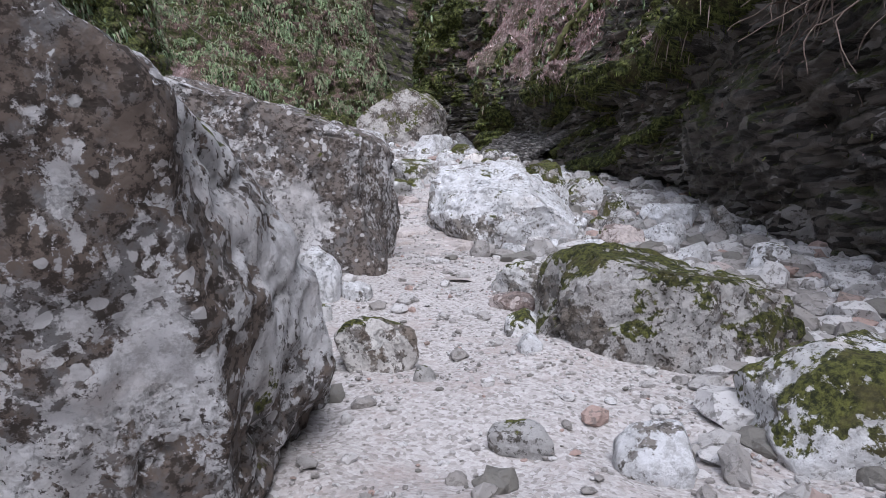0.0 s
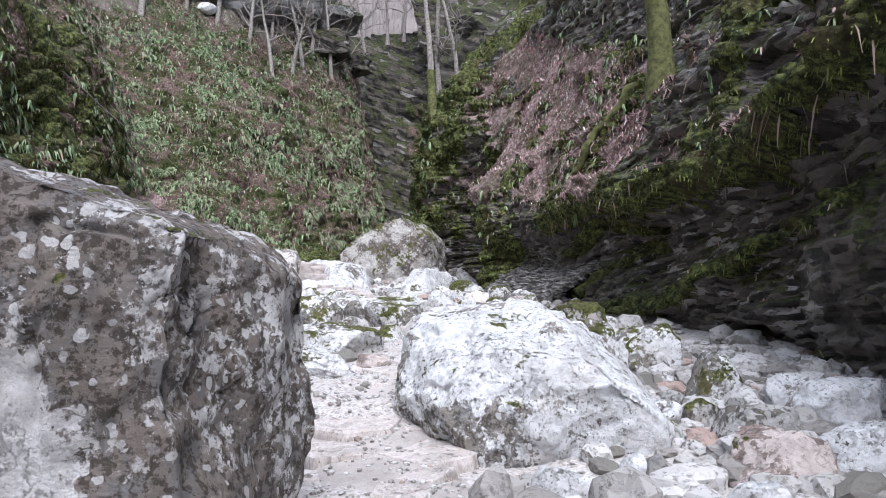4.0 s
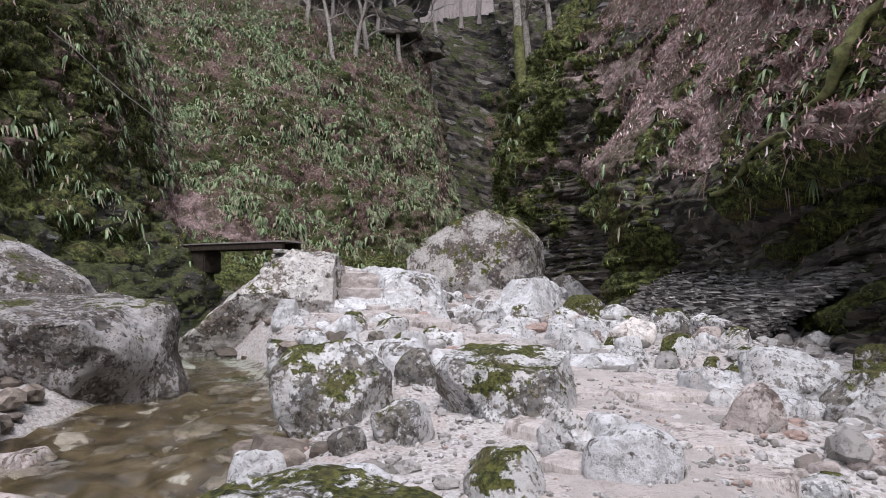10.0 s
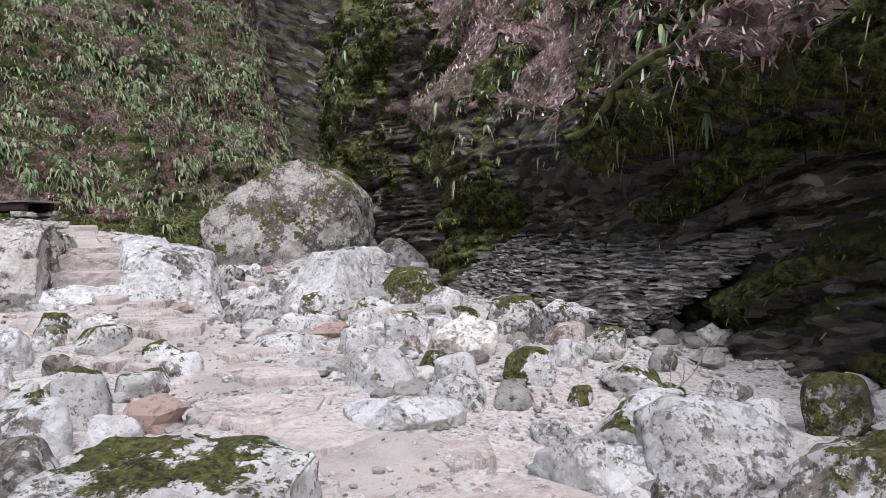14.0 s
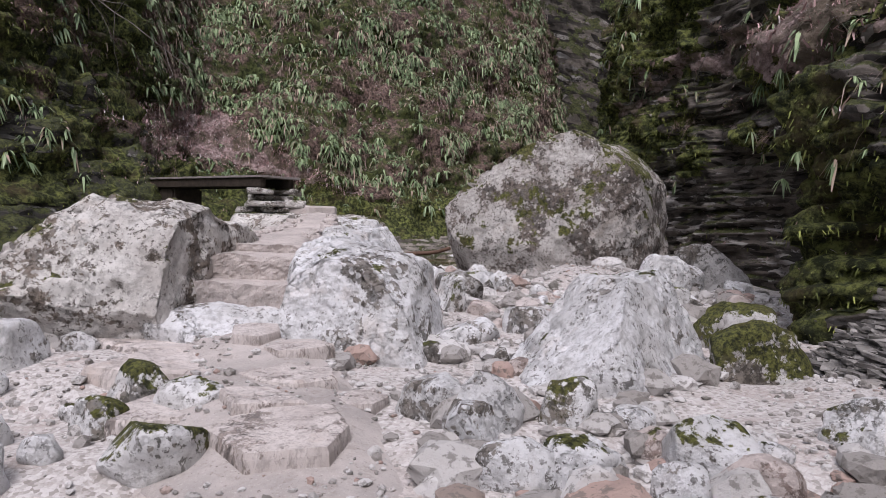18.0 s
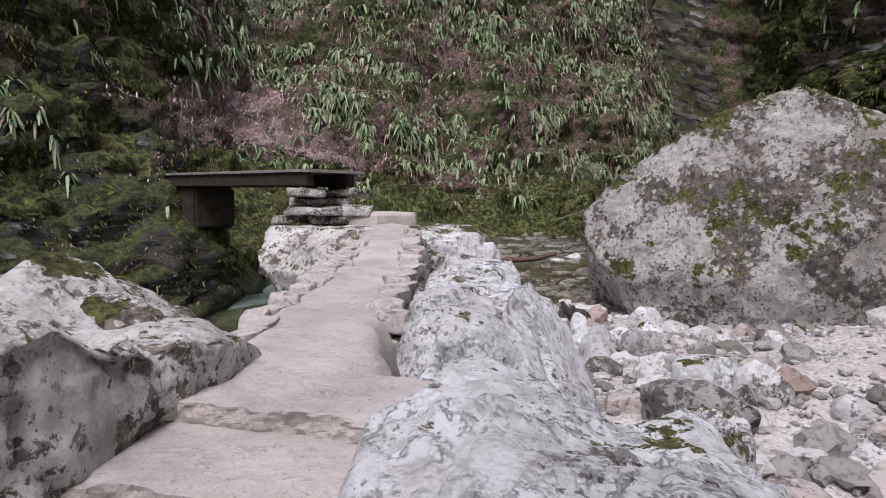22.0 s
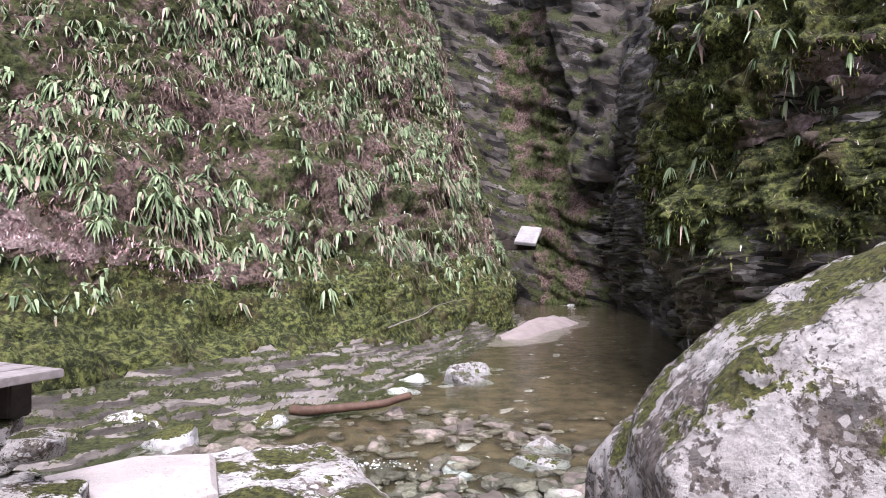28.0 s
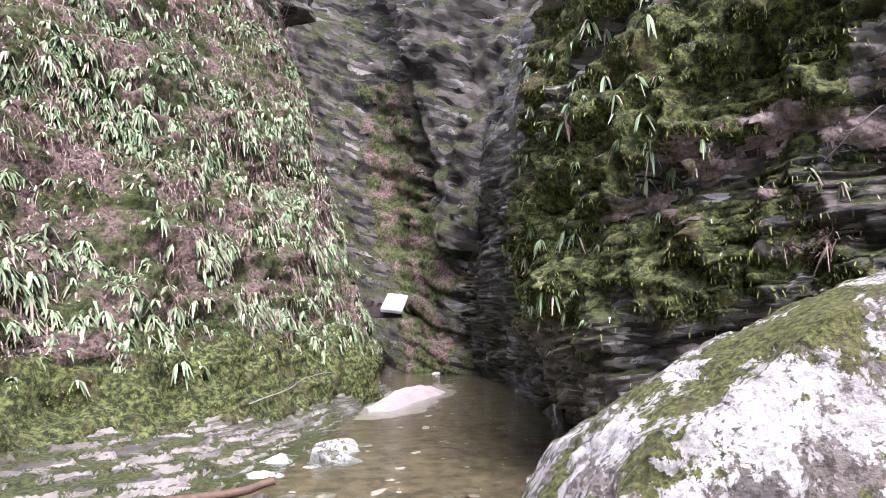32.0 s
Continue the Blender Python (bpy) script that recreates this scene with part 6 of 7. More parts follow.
def ferns(name, wall, rng, count, weight, size, leaves, label):
    q, n = wall.scatter(rng, count, weight)
    scale = rng.uniform(size[0], size[1], count)
    k = leaves
    base = np.repeat(q, k, 0)
    nn = np.repeat(n, k, 0)
    side = unit(np.cross(nn, [0, 0, 1.0]))
    ang = rng.uniform(-2.4, 2.4, count * k)
    upw = unit(np.cross(side, nn))
    way = unit(nn * rng.uniform(0.6, 1.2, (count * k, 1)) + side * np.sin(ang)[:, None] * 1.1 + upw * np.cos(ang)[:, None] * rng.uniform(-0.5, 0.7, (count * k, 1)))
    L = np.repeat(scale, k) * rng.uniform(0.6, 1.15, count * k)
    return strips(name, base - nn * 0.02, way, L, L * rng.uniform(0.18, 0.28, count * k), rng.uniform(0.6, 1.7, count * k), FERN, label, 2, "ferns")


def litter(name, wall, rng, count, weight, label, size=(0.05, 0.11)):
    q, n = wall.scatter(rng, count, weight)
    t = unit(rng.normal(size=(count, 3)))
    way = unit(t - n * (t * n).sum(1, keepdims=True) + n * rng.uniform(-0.1, 0.3, (count, 1)))
    L = rng.uniform(*size, count)
    return strips(name, q + n * 0.015, way, L, L * rng.uniform(0.55, 0.85, count), rng.uniform(-0.3, 0.5, count), LITTER, label, 1, "fallen leaves", 0.15)


def straws(name, wall, rng, count, weight, size, label):
    q, n = wall.scatter(rng, count, weight)
    side = unit(np.cross(n, [0, 0, 1.0]))
    way = unit(n * rng.uniform(0.2, 0.8, (count, 1)) + side * rng.normal(0, 0.5, (count, 1)))
    L = rng.uniform(*size, count)
    return strips(name, q, way, L, rng.uniform(0.012, 0.028, count), rng.uniform(0.8, 1.8, count), STRAW, label, 2, "dead fronds", 0.3)


def fuzz(name, wall, rng, count, weight, label, size=(0.05, 0.12)):
    """Short moss shoots standing off the wall."""
    q, n = wall.scatter(rng, count, weight)
    way = unit(n + rng.normal(0, 0.55, (count, 3)) + np.array([0, 0, -0.15]))
    L = rng.uniform(*size, count)
    return strips(name, q - n * 0.02, way, L, L * rng.uniform(0.35, 0.7, count), rng.uniform(0.0, 0.8, count), MOSS, label, 1, "moss", 0.2)


def patchy(p, scale, seed, lo=-0.1, hi=0.25):
    return smooth(lo, hi, fbm(p * scale, 3, seed))


rngv = np.random.default_rng(21)
def gully(p):
    """The chute of fallen leaves between the near bank and the fern slope."""
    a = np.clip(-14.8 - p[..., 0], 0, 7)
    mid, half = 3.3 + 0.47 * a, 0.14 + 0.15 * a
    return smooth(1.15, 0.75, np.abs(p[..., 2] - mid) / half) * smooth(-14.6, -15.2, p[..., 0]) * smooth(-20.6, -19.4, p[..., 0]) * smooth(34, 36, p[..., 1]) * smooth(46, 44.5, p[..., 1])


SEEN = lambda p: smooth(66, 62, p[..., 1]) * smooth(2, 8, p[..., 1]) * smooth(24, 19, p[..., 2])
FERNY = lambda p, n: SEEN(p) * smooth(2.6, 4.2, p[..., 2]) * (0.12 + patchy(p * np.array([0.6, 0.6, 1.9]), 0.6, 3, -0.4, 0.3)) * (0.12 + patchy(p, 1.5, 4, -0.1, 0.3)) * (0.4 + smooth(-0.1, 0.5, n[..., 2])) * (1 - 0.97 * gully(p)) * smooth(38, 42, p[..., 1] + 0.4 * p[..., 2])
ferns("fern_slope", LEFT, rngv, 16500, FERNY, (0.15, 0.35), 8, "hart's-tongue ferns hanging over the mossy slope")
ferns("fern_bank", LEFT, rngv, 3600, lambda p, n: SEEN(p) * smooth(38, 33, p[..., 1]) * smooth(2.2, 5, p[..., 2]) * patchy(p, 0.5, 5), (0.14, 0.3), 7, "ferns on the dark near bank")
litter("leaf_chute", LEFT, rngv, 20000, lambda p, n: gully(p), "reddish fallen leaves in a chute of the slope", (0.06, 0.12))
litter("leaf_scatter", LEFT, rngv, 24000, lambda p, n: SEEN(p) * smooth(3, 5, p[..., 2]) * (0.06 + patchy(p * np.array([0.6, 0.6, 1.6]), 0.6, 7, 0.12, 0.35)), "fallen leaves caught among the ferns", (0.07, 0.15))
straws("dead_fronds", LEFT, rngv, 20000, lambda p, n: SEEN(p) * smooth(2.6, 4.5, p[..., 2]) * patchy(p, 0.5, 9, -0.1, 0.3) * (1 - 0.9 * gully(p)) * smooth(36, 41, p[..., 1] + 0.4 * p[..., 2]), (0.12, 0.4), "dry brown fronds hanging on the slope")
LOW = lambda p: smooth(4.3, 2.9, p[..., 2] + 0.6 * fbm(p * 0.6, 2, 61)) * smooth(0.9, 1.5, p[..., 2]) * smooth(30, 36, p[..., 1])


def patch(name, wall, keep, off, mat, label, category):
    """A thin sheet of leaf mould or moss lying on part of a wall."""
    k = keep(wall.p) > 0.5
    f = wall.f[k.ravel()[wall.f].all(1)]
    used, idx = np.unique(f, return_inverse=True)
    v = (wall.p + wall.n * off).reshape(-1, 3)[used]
    return tagged(new(name, mesh_np(name, v, idx.reshape(f.shape), mat)), label, category, kind="stuff")


def moss_material():
    m, nt, b = material("moss_mat", 0.95)
    N = Nodes(nt)
    v = N.coords(False)
    col = N.mix(N.ramp(N.noise(v, 7, 8, 0.75), 0.42, 0.67), (0.022, 0.029, 0.01), (0.24, 0.265, 0.08))
    col = N.mix(N.ramp(N.noise(v, 1.1, 6, 0.7), 0.5, 0.66, 0, 0.7), col, (0.09, 0.065, 0.035))
    N.link(col, b.inputs["Base Color"])
    N.bump(b, N.noise(v, 16, 9, 0.75), 1.0, 0.1)
    return m


MOSSMAT = moss_material()
patch("far_beds", RIGHT, lambda p: smooth(45.5, 47, p[..., 1] + 0.8 * fbm(p * 0.5, 2, 66)), 0.04, FAR_PALE, "grey bedded rock in the depth of the gorge", "rock")
NEAR = lambda p: (1 - gully(p)) * smooth(42, 39.5, p[..., 1] + 0.4 * p[..., 2]) * smooth(4, 8, p[..., 1])
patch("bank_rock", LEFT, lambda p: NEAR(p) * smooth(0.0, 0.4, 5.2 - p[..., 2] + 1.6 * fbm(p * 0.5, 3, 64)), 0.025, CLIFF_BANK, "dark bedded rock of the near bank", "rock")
patch("moss_mat", LEFT, lambda p: NEAR(p) * smooth(2.0, 3.0, p[..., 2]) * smooth(-0.3, 0.0, fbm(p * 0.7, 3, 65)), 0.045, MOSSMAT, "dark moss hanging over the near bank", "moss")
patch("moss_streak", BACK, lambda p: smooth(2.6, 1.2, np.abs(p[..., 0] + 6.4 + 0.1 * (p[..., 2] - 5) + 1.4 * fbm(p * 0.45, 4, 67))) * smooth(23, 17, p[..., 2]), -0.06, SLOPE, "green moss streak down the far wall", "moss")
patch("moss_band", LEFT, lambda p: LOW(p) + 0.25 * fbm(p * 1.1, 2, 62), 0.03, MOSSMAT, "thick moss at the foot of the slope", "moss")
patch("moss_mat", RIGHT, lambda p: moss_bands(p) + 0.2 * fbm(p * 1.6, 2, 63), 0.02, MOSSMAT, "thick mat of moss along the rock ledges", "moss")
patch("leaf_mould", RIGHT, lambda p: leaf_ramp(p) * (1 - islands(p)) + 0.4 * fbm(p * 0.7, 3, 81) - 0.05, 0.035, LEAFSOIL, "mould of fallen leaves on the ramp under the cliff", "leaf litter")
patch("leaf_mould", LEFT, lambda p: gully(p) + 0.35 * fbm(p * 1.2, 3, 82), 0.03, LEAFSOIL, "mould of fallen leaves in the chute", "leaf litter")
fuzz("moss_shoots", LEFT, rngv, 100000, lambda p, n: SEEN(p) * (LOW(p) * 3 + 3.0 * NEAR(p) * smooth(0.9, 2.0, p[..., 2]) + 0.6 * patchy(p, 0.6, 13)) * smooth(18, 9, p[..., 2]), "green moss shoots on the slope", (0.05, 0.13))
RSEEN = lambda p: smooth(60, 50, p[..., 1]) * smooth(-2, 4, p[..., 1]) * smooth(17, 13, p[..., 2])
litter("leaf_ramp", RIGHT, rngv, 56000, lambda p, n: leaf_ramp(p) * (1 - 0.85 * islands(p)) * (0.3 + patchy(p, 0.4, 31, -0.4, 0.1)), "brown fallen leaves on the ramp under the cliff", (0.08, 0.16))
litter("leaf_ledges", RIGHT, rngv, 16000, lambda p, n: RSEEN(p) * smooth(1.0, 2.0, p[..., 2]) * smooth(0.05, 0.4, n[..., 2]), "fallen leaves on the ledges", (0.04, 0.09))
SHELF = lambda p: (smooth(1.3, 0.4, np.hypot((p[..., 1] - 29.8) / 1.2, p[..., 2] - 4.9)) + smooth(0.35, 0.6, fbm(p * np.array([0.6, 0.6, 1.2]), 3, 91)) * smooth(30, 33, p[..., 1]) * smooth(46, 42, p[..., 1]) * smooth(4.6, 5.5, p[..., 2]) * smooth(13, 10, p[..., 2])) * (0.75 + 0.5 * fbm(p * 2.2, 3, 92))
patch("leaf_mould", RIGHT, SHELF, 0.04, LEAFSOIL, "mould of fallen leaves on the upper ledges", "leaf litter")
litter("leaf_drift", RIGHT, rngv, 9000, lambda p, n: np.clip(SHELF(p), 0, 1) ** 2, "pinkish fallen leaves drifted on the upper ledges", (0.04, 0.09))
ferns("fern_ledge", RIGHT, rngv, 420, lambda p, n: smooth(21, 25, p[..., 1]) * smooth(46, 42, p[..., 1]) * smooth(3, 4.5, p[..., 2]) * smooth(14, 10, p[..., 2]) * patchy(p, 0.6, 47, -0.1, 0.3), (0.1, 0.2), 9, "green ferns hanging from the upper ledges")
fuzz("moss_tufts", RIGHT, rngv, 150000, lambda p, n: RSEEN(p) * (moss_bands(p) * (1 + smooth(36, 39, p[..., 1])) + 0.02), "moss shoots hanging from the ledges", (0.04, 0.1))
fuzz("ledge_moss", RIGHT, rngv, 40000, lambda p, n: RSEEN(p) * smooth(0.9, 1.8, p[..., 2]) * smooth(0.1, 0.45, n[..., 2]) * smooth(30, 26, p[..., 1]), "thin moss along the lower beds", (0.03, 0.08))
straws("dry_grass", RIGHT, rngv, 1200, lambda p, n: RSEEN(p) * smooth(30, 27, p[..., 1]) * smooth(2.8, 4, p[..., 2]) * (0.15 * (1 - leaf_ramp(p)) + 0.4 * islands(p) + 0.5 * moss_bands(p)), (0.1, 0.3), "dry hanging grass and fronds on the cliff")
ferns("fern_ramp", RIGHT, rngv, 260, lambda p, n: leaf_ramp(p) * smooth(34, 28, p[..., 1]) * (0.15 + islands(p) + patchy(p, 0.8, 49, 0.1, 0.3)), (0.12, 0.24), 9, "tufts of hart's-tongue fern among the fallen leaves")
ferns("fern_cliff", RIGHT, rngv, 900, lambda p, n: RSEEN(p) * smooth(3, 5, p[..., 2]) * patchy(p, 0.5, 43, 0.1, 0.4), (0.1, 0.26), 8, "scattered ferns on the cliff ledges")
SHORE = lambda p: smooth(24, 26, p[..., 1]) * smooth(40, 38, p[..., 1]) * smooth(0.9, 1.3, p[..., 2]) * smooth(4.2, 3.4, p[..., 2])
fuzz("bank_moss", LEFT, rngv, 50000, lambda p, n: SHORE(p) * (0.1 + patchy(p, 1.3, 71, -0.2, 0.2)), "low dark moss over the bank of the pool", (0.03, 0.08))
litter("bank_leaves", LEFT, rngv, 3500, lambda p, n: SHORE(p) * patchy(p, 1.1, 73, 0.0, 0.3), "fallen leaves caught on the bank of the pool", (0.04, 0.09))
fuzz("moss_far", BACK, rngv, 3000, lambda p, n: smooth(22, 14, p[..., 2]) * patchy(p, 0.25, 51), "moss on the far rock wall", (0.15, 0.4))

# ---- trees, branches, roots ----
def tube(points, radii, sides=7):
    pts, rad = np.asarray(points, float), np.asarray(radii, float)
    tan = unit(np.gradient(pts, axis=0))
    a = unit(np.cross(tan, [0.31, 0.94, 0.1]))
    b = np.cross(tan, a)
    th = np.linspace(0, 2 * math.pi, sides, endpoint=False)
    ring = pts[:, None] + rad[:, None, None] * (a[:, None] * np.cos(th)[None, :, None] + b[:, None] * np.sin(th)[None, :, None])
    n = len(pts)
    f = [(i * sides + j, i * sides + (j + 1) % sides, (i + 1) * sides + (j + 1) % sides, (i + 1) * sides + j) for i in range(n - 1) for j in range(sides)]
    return ring.reshape(-1, 3), np.array(f)


def join(tubes):
    v, f, k = [], [], 0
    for a, b in tubes:
        v.append(a)
        f.append(b + k)
        k += len(a)
    return np.concatenate(v), np.concatenate(f)


def wander(rng, start, way, length, steps, wild, droop=0.0):
    p, d = [np.array(start, float)], np.array(way, float)
    for _ in range(steps):
        d = d + rng.normal(0, wild, 3) + np.array([0, 0, -droop])
        d /= np.linalg.norm(d)
        p.append(p[-1] + d * length / steps)
    return np.array(p)


BARK = plain("bark_grey", (0.3, 0.275, 0.25), 0.9, 0.45, 9, 0.8)
BARK_MOSS = plain("bark_mossy", (0.12, 0.125, 0.05), 0.95, 0.5, 7, 0.9)
TWIG = plain("twigs_bare", (0.26, 0.23, 0.215), 0.9, 0.3, 6, 0.2)


def tree(x, y, z, height, radius, lean, seed, bark, label, limbs=9, spread=0.35):
    rng = np.random.default_rng(seed)
    ob = tagged(new("tree"), label, "tree")
    ob.location = (x, y, z)
    trunk = wander(rng, (0, 0, -0.3), (*lean, 1), height, 14, 0.05)
    r = radius * np.linspace(1.15, 0.25, 15)
    r[0] *= 1.5
    part("trunk", mesh_np("trunk", *tube(trunk, r, 9), bark), ob)
    for k in range(limbs):
        i = int(rng.integers(4, 14))
        a = rng.uniform(0, 6.28)
        limb = wander(rng, trunk[i], (math.cos(a), math.sin(a), rng.uniform(0.5, 1.4)), height * rng.uniform(0.6, 1.2) * spread, 8, 0.16)
        tubes = [tube(limb, r[i] * np.linspace(0.55, 0.12, 9), 5)]
        for _ in range(6):
            j = int(rng.integers(2, 8))
            tw = wander(rng, limb[j], unit(rng.normal(size=3) + [0, 0, 0.8]), height * spread * rng.uniform(0.2, 0.5), 6, 0.2)
            tubes.append(tube(tw, np.linspace(0.2, 0.06, 7) * r[i] + 0.003, 4))
        part("limb", mesh_np("limb", *join(tubes), TWIG), ob)
    return ob


ledge_tree = tree(3.25, 20.0, 5.9, 13.0, 0.2, (-0.16, 0.03), 3, BARK, "leaning pale tree with a mossy foot on the ledge", 4, 0.2)
foot = wander(np.random.default_rng(3), (0, 0, -0.3), (-0.16, 0.03, 1), 13.0, 14, 0.05)[:4]
part("moss_sleeve", mesh_np("moss_sleeve", *tube(foot, [0.37, 0.26, 0.235, 0.2], 10), BARK_MOSS), ledge_tree, "green moss round the foot of the trunk")
tree(-3.6, 42.5, 11.2, 10.0, 0.16, (-0.05, 0), 4, BARK, "slim bare pale tree on the rib", 6, 0.25)
tree(-2.4, 42.0, 11.3, 9.0, 0.13, (-0.1, 0), 5, BARK, "slim bare pale tree on the rib", 6, 0.25)
for k, (x, y, z) in enumerate([(-17.6, 55, 17.6), (-19.5, 54.5, 18.5), (-21.5, 53.5, 19.5), (-15.8, 58, 17), (-23.5, 52.5, 20), (-16.8, 57, 17.5), (-14.2, 61, 17.5), (-25.5, 50, 20), (-18.5, 57, 20), (-20.5, 56.5, 22), (-16.2, 60, 19.5), (-24, 55, 24), (-22, 57, 25), (-19, 59.5, 22), (-27, 52, 24.5), (-14.9, 63, 19)]):
    tree(x, y, z - 0.6, 9 + (k * 37 % 5), 0.15 + 0.02 * (k % 4), (0.12 * ((k % 3) - 1), 0), 20 + k, BARK, "bare winter tree on the slope above", 10, 0.38)
for k, (x, y, z) in enumerate([(-13.5, 70, 24), (-12.5, 76.5, 28), (-10.8, 77, 28.5), (-9, 77.5, 28.5), (-7.4, 77, 28.5), (-14.8, 68, 25), (-16, 70, 28), (-17.5, 66, 27), (-19.5, 64, 28), (-22, 62, 29), (-24.5, 60, 29), (-11.5, 79, 29), (-6, 78, 29), (-27, 58, 29), (-3.5, 76, 30), (-1, 74, 31)]):
    tree(x, y, z - 0.8, 10 + (k * 23 % 5), 0.16, (0.1 * ((k % 3) - 1), 0), 120 + k, TWIG, "bare grey tree at the head of the gorge", 13, 0.42)
elbow = tagged(new("tree"), "crooked tree whose mossy foot leans over the pool", "tree")
elbow.location = (-2.95, 40.2, 9.4)
bend = spline(np.array([(0.5, 0.1, -0.5), (0.0, 0.0, 0.15), (-0.55, 0.15, 0.42), (-0.85, 0.25, 1.0), (-0.95, 0.35, 2.1), (-1.0, 0.4, 3.4)]), 30)
part("trunk", mesh_np("trunk", *tube(bend + 0.05 * fbm(bend * 2.0, 2, 5)[:, None], np.linspace(0.36, 0.2, 30) * (1 + 0.16 * fbm(bend * 3.1, 2, 6)), 12), BARK_MOSS), elbow, "trunk wrapped in green moss")
part("stem", mesh_np("stem", *tube(wander(np.random.default_rng(7), (-1.0, 0.4, 3.3), (-0.04, 0.02, 1), 7.0, 10, 0.05), np.linspace(0.18, 0.06, 11), 8), BARK), elbow, "pale bare upper stem")

rngr = np.random.default_rng(12)
tubes = []
for k in range(64):
    start = (rngr.uniform(4.2, 5.4), rngr.uniform(7.0, 10.5), rngr.uniform(3.6, 5.2))
    tubes.append(tube(wander(rngr, start, (-0.8, -0.35, -0.3), rngr.uniform(1.2, 2.6), 12, 0.2, 0.1), np.linspace(0.02, 0.005, 13), 5))
tagged(new("hanging_roots", mesh_np("hanging_roots", *join(tubes), plain("root_brown", (0.2, 0.15, 0.125), 0.9, 0.4, 9, 0.3))), "thin bare roots and twigs hanging from the cliff", "roots", kind="stuff")
flat = RIGHT.p.reshape(-1, 3)
ridge = spline(np.array(ROOT_LINE), 30) + rngr.normal(0, 0.05, (30, 2))
w = np.array([flat[np.argmin(((flat[:, 1:] - c) ** 2).sum(1))] for c in ridge]) + np.array([-0.1, -0.05, 0.08])
w[1:-1] = (w[:-2] + w[1:-1] + w[2:]) / 3
tagged(new("root", mesh_np("root", *tube(w, np.linspace(0.09, 0.04, 30) * (1 + 0.5 * fbm(w * 2.6, 2, 14)), 9), BARK_MOSS)), "thick mossy root creeping down the edge of the leaf slope", "root")
log = wander(np.random.default_rng(2), (-11.7, 40.8, 1.28), (1, -0.1, 0.0), 2.1, 10, 0.08)
tagged(new("driftwood_log", mesh_np("driftwood_log", *tube(log, np.linspace(0.09, 0.06, 11), 9), plain("wet_wood", (0.11, 0.065, 0.045), 0.6, 0.3, 8, 0.6))), "wet brown branch lying in the riffle", "log")

def grass_tuft(x, y, z, size, seed):
    """A tuft of dry blades hanging over a ledge."""
    rng = np.random.default_rng(seed)
    n = 46
    at = RIGHT.p.reshape(-1, 3)
    i = np.argmin(((at - [x, y, z]) ** 2).sum(1))
    base = rng.normal(0, 0.05, (n, 3))
    way = unit(RIGHT.n.reshape(-1, 3)[i] + rng.normal(0, 0.45, (n, 3)) + [0, 0, 0.35])
    L = 0.7 * size * rng.uniform(0.5, 1.2, n)
    ob = strips("grass_tuft", base, way, L, rng.uniform(0.007, 0.014, n), rng.uniform(0.3, 0.9, n), STRAW, "tuft of dry straw-coloured grass on a ledge", 4, "grass", 0.2)
    ob.location = at[i]
    del ob["kind"]


for k, (x, y, z, size) in enumerate([(-3.2, 39.1, 4.75, 0.5), (-2.3, 38.1, 5.1, 0.75), (-2.7, 38.4, 5.0, 0.45), (-0.9, 36.2, 4.4, 0.5), (-0.1, 29.9, 5.2, 0.6), (0.4, 28.4, 4.4, 0.55), (-0.7, 35.6, 6.6, 0.7), (1.3, 25.2, 3.9, 0.5), (2.7, 18.2, 3.6, 0.6), (3.2, 16.6, 3.7, 0.55), (1.0, 26.4, 4.1, 0.6), (3.4, 15.6, 4.0, 0.5)]):
    grass_tuft(x, y, z, size, 900 + k)


def snag(name, start, way, length, radius, twigs, seed, mat, label, category):
    """A bare branch with a few twigs."""
    rng = np.random.default_rng(seed)
    main = wander(rng, (0, 0, 0), unit(np.array(way, float)), length, 16, 0.09)
    tubes = [tube(main, np.linspace(radius, radius * 0.35, 17), 6)]
    for _ in range(twigs):
        i = int(rng.integers(4, 15))
        tubes.append(tube(wander(rng, main[i], unit(np.array(way, float) + rng.normal(0, 0.7, 3)), length * rng.uniform(0.12, 0.35), 7, 0.18), np.linspace(radius * 0.4, radius * 0.12, 8), 4))
    ob = tagged(new(name, mesh_np(name, *join(tubes), mat)), label, category)
    ob.location = start
    return ob


snag("branch", (-16.6, 29.0, 9.4), (0.6, 0.75, -0.62), 6.5, 0.018, 6, 41, TWIG, "long bare grey branch fallen across the fern slope", "branch")
snag("branch", (-10.8, 44.6, 2.3), (0.9, 0.35, 0.35), 1.9, 0.014, 2, 43, TWIG, "thin bare twig leaning over the mossy foot of the slope", "branch")
snag("branch", (0.25, 20.6, 1.02), (0.75, 0.5, -0.05), 1.3, 0.012, 4, 44, TWIG, "bare twig lying on the gravel", "branch")
snag("branch", (0.9, 8.6, 0.55), (0.8, -0.35, 0.12), 1.2, 0.009, 4, 45, TWIG, "bare twig lying across the stones", "branch")
snag("vine", (-2.0, 37.4, 6.6), (-0.3, 0.7, -0.3), 1.6, 0.014, 2, 46, TWIG, "thin vine hanging against the mossy cliff", "vine")
stump = tagged(new("driftwood_stump"), "dark wet driftwood stump wedged beside the stones", "driftwood")
stump.location = (-6.82, 32.3, 1.25)
rngd = np.random.default_rng(48)
SODDEN = plain("sodden_wood", (0.055, 0.045, 0.042), 0.55, 0.5, 14, 0.9)
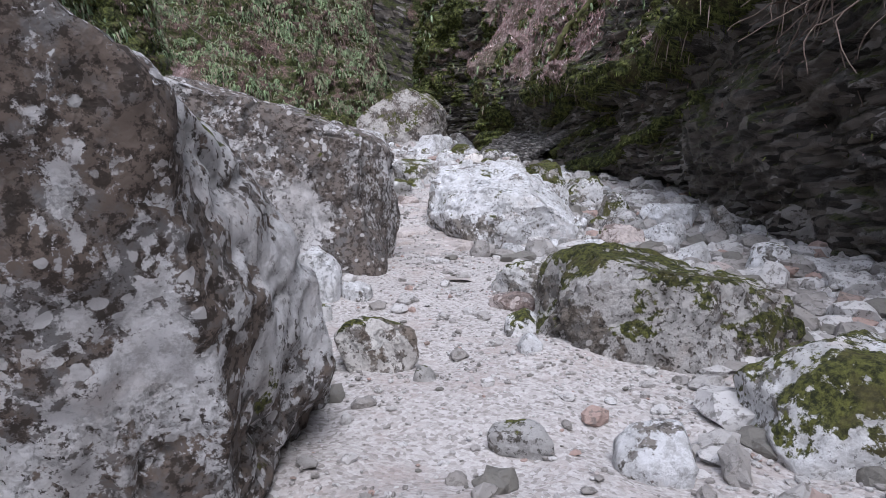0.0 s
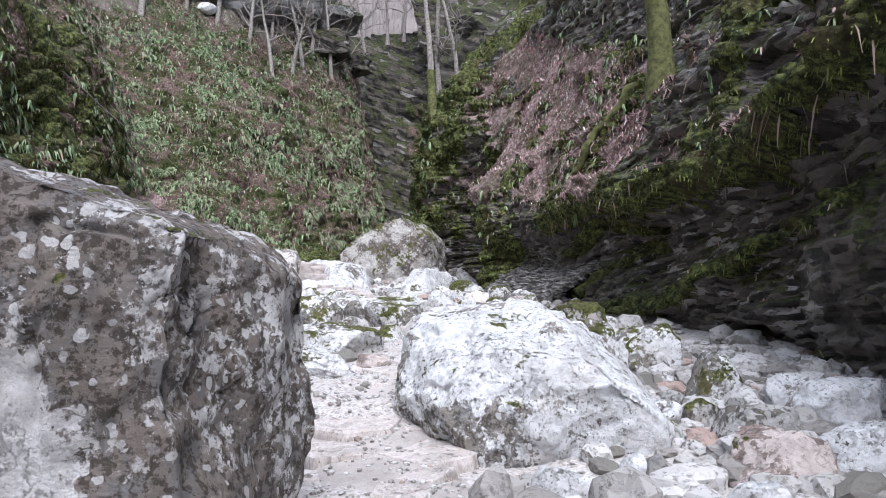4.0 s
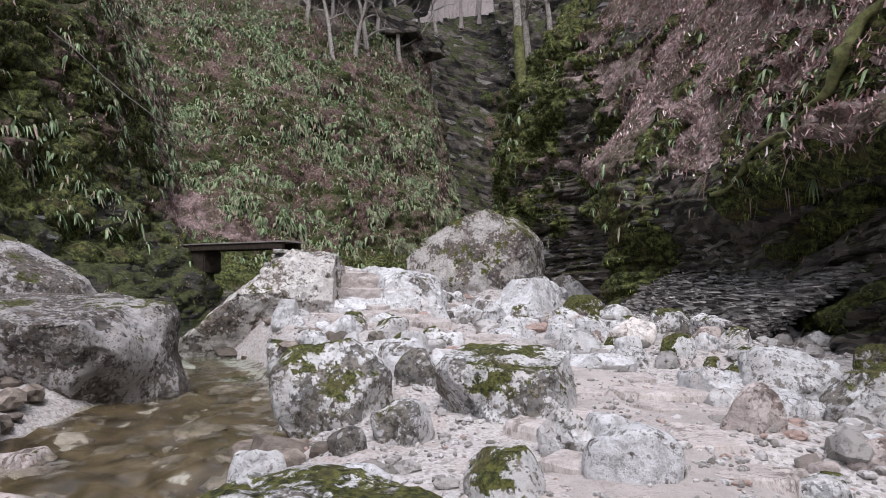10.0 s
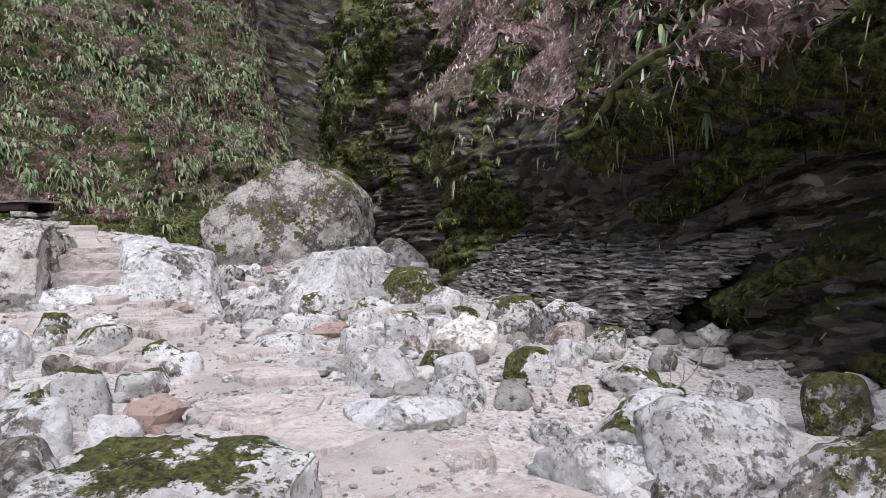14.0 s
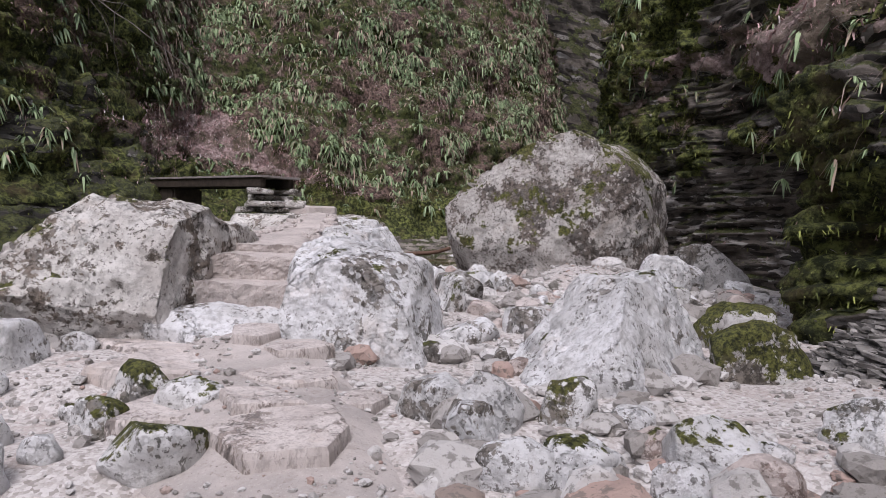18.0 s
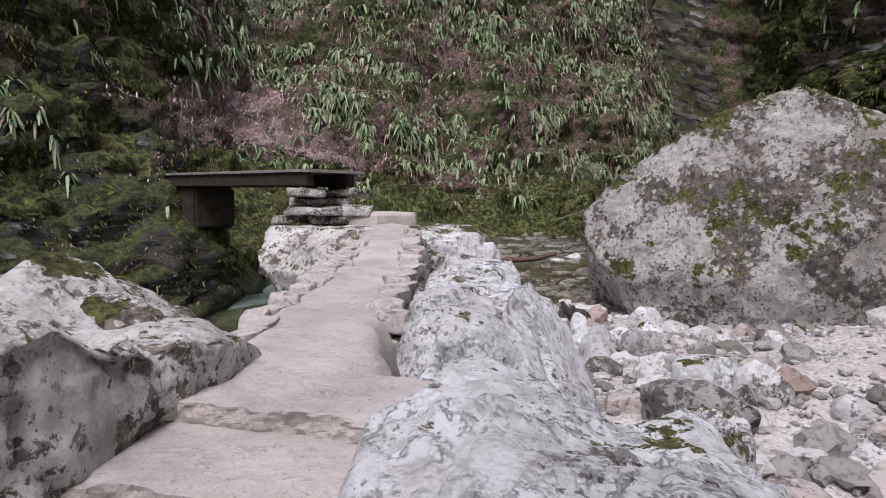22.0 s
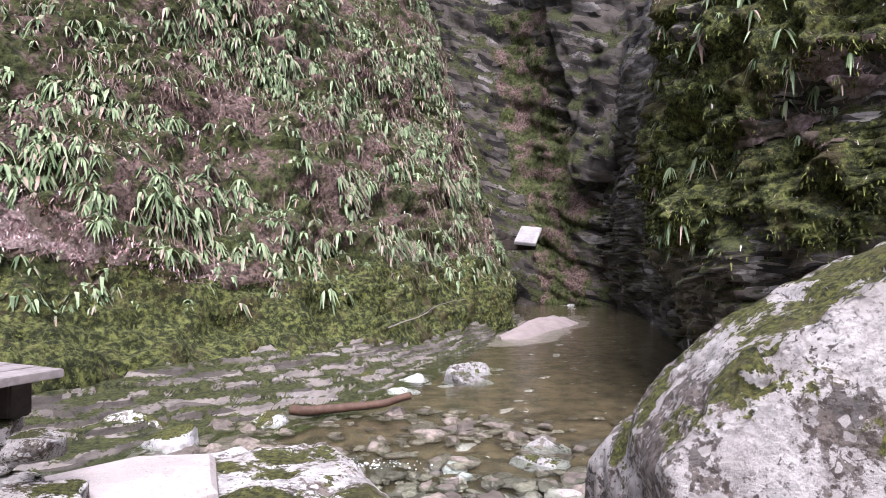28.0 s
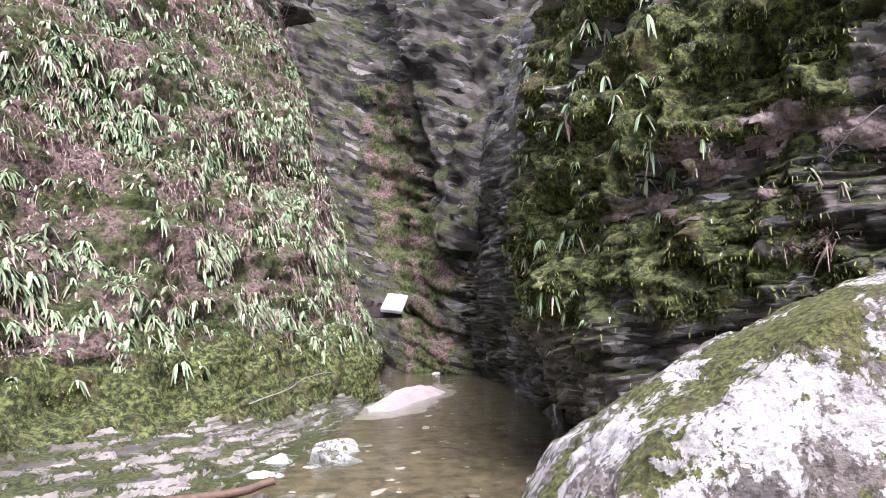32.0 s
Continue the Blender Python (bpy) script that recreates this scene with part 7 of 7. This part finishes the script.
for k in range(7):
    a = rngd.uniform(0, 6.28)
    w = wander(rngd, (0.08 * math.cos(a), 0.08 * math.sin(a), 0), (0.5 * math.cos(a), 0.5 * math.sin(a), 0.8), rngd.uniform(0.35, 0.62), 8, 0.25)
    part("splinter", mesh_np("splinter", *tube(w, np.linspace(0.1, 0.025, 9), 7), SODDEN), stump)
part("trunk", mesh_np("trunk", *tube(wander(rngd, (0.1, -0.35, -0.05), (-0.1, 0.9, 0.35), 0.8, 8, 0.06), np.linspace(0.13, 0.17, 9), 10), SODDEN), stump)

UPPER = lambda p, n: smooth(15, 19, p[..., 2]) * smooth(36, 28, p[..., 2]) * smooth(25, 35, p[..., 1])
patch("brush_floor", LEFT, lambda p: smooth(20.5, 23, p[..., 2] + 3.0 * fbm(p * 0.25, 3, 88)) * smooth(20, 30, p[..., 1]), 0.05, BRUSH_SOIL, "grey leaf floor under the bare trees", "leaf litter")
litter("leaf_upper", LEFT, rngv, 16000, lambda p, n: UPPER(p, n), "fallen leaves under the bare trees", (0.12, 0.3))
uq, un = LEFT.scatter(rngv, 5200, UPPER)
ul = rngv.uniform(0.5, 2.2, len(uq))
strips("brushwood", uq, unit(rngv.normal(0, 0.55, uq.shape) + [0, 0, 0.9]), ul, rngv.uniform(0.012, 0.04, len(uq)), rngv.uniform(0, 0.4, len(uq)), TWIG, "bare grey brushwood on the upper slope", 2, "brushwood")
# crag and white rocks high on the left slope
for k, (x, y, z, s) in enumerate([(-15.7, 62, 21.6, 4.0), (-14.6, 66, 21.4, 3.6), (-24.6, 55.2, 24.2, 6.5), (-21.4, 57.8, 24.0, 6.0), (-18.6, 61.2, 24.4, 5.6), (-16.6, 66.5, 26.2, 5.4)]):
    v, f = rock_shape(np.random.default_rng(300 + k), (s * 1.4, s, s * 0.7), 6, 14, 0.1, 0.6, (), 0.7)
    ob = new("crag", mesh_np("crag", v, f, CLIFF_FAR if k < 2 else CRAG_PALE))
    ob.location = (x, y, z)
    tagged(ob, "grey rock outcrop high on the wooded slope", "rock")
v, f = rock_shape(np.random.default_rng(320), (1.5, 1.1, 0.9), 4, 6)
ob = tagged(new("rock", mesh_np("rock", v, f, ROCK_WHITE)), "single white rock lying high on the slope", "rock")
ob.location = (-22.1, 53.2, 21.7)

# far woods: bare stems on the hillside
rngh = np.random.default_rng(44)
hq, hn = HILL.scatter(rngh, 2600, lambda p, n: smooth(17, 22, p[..., 2]))
hl = rngh.uniform(4, 9, len(hq))
strips("far_woods", hq, unit(np.array([0, 0, 1.0]) + rngh.normal(0, 0.09, hq.shape)), hl, rngh.uniform(0.04, 0.13, len(hq)), 0 * hl, TWIG, "bare grey woodland on the far hillside", 2, "woods")
fan = np.repeat(np.arange(len(hq)), 7)
fb = hq[fan] + np.array([0, 0, 1.0]) * (hl[fan] * rngh.uniform(0.4, 0.95, len(fan)))[:, None]
strips("far_branches", fb, unit(rngh.normal(0, 0.6, fb.shape) + [0, 0, 1.0]), rngh.uniform(1, 3.2, len(fan)), rngh.uniform(0.02, 0.06, len(fan)), 0 * hl[fan], TWIG, "bare branches of the far woods", 2, "woods")
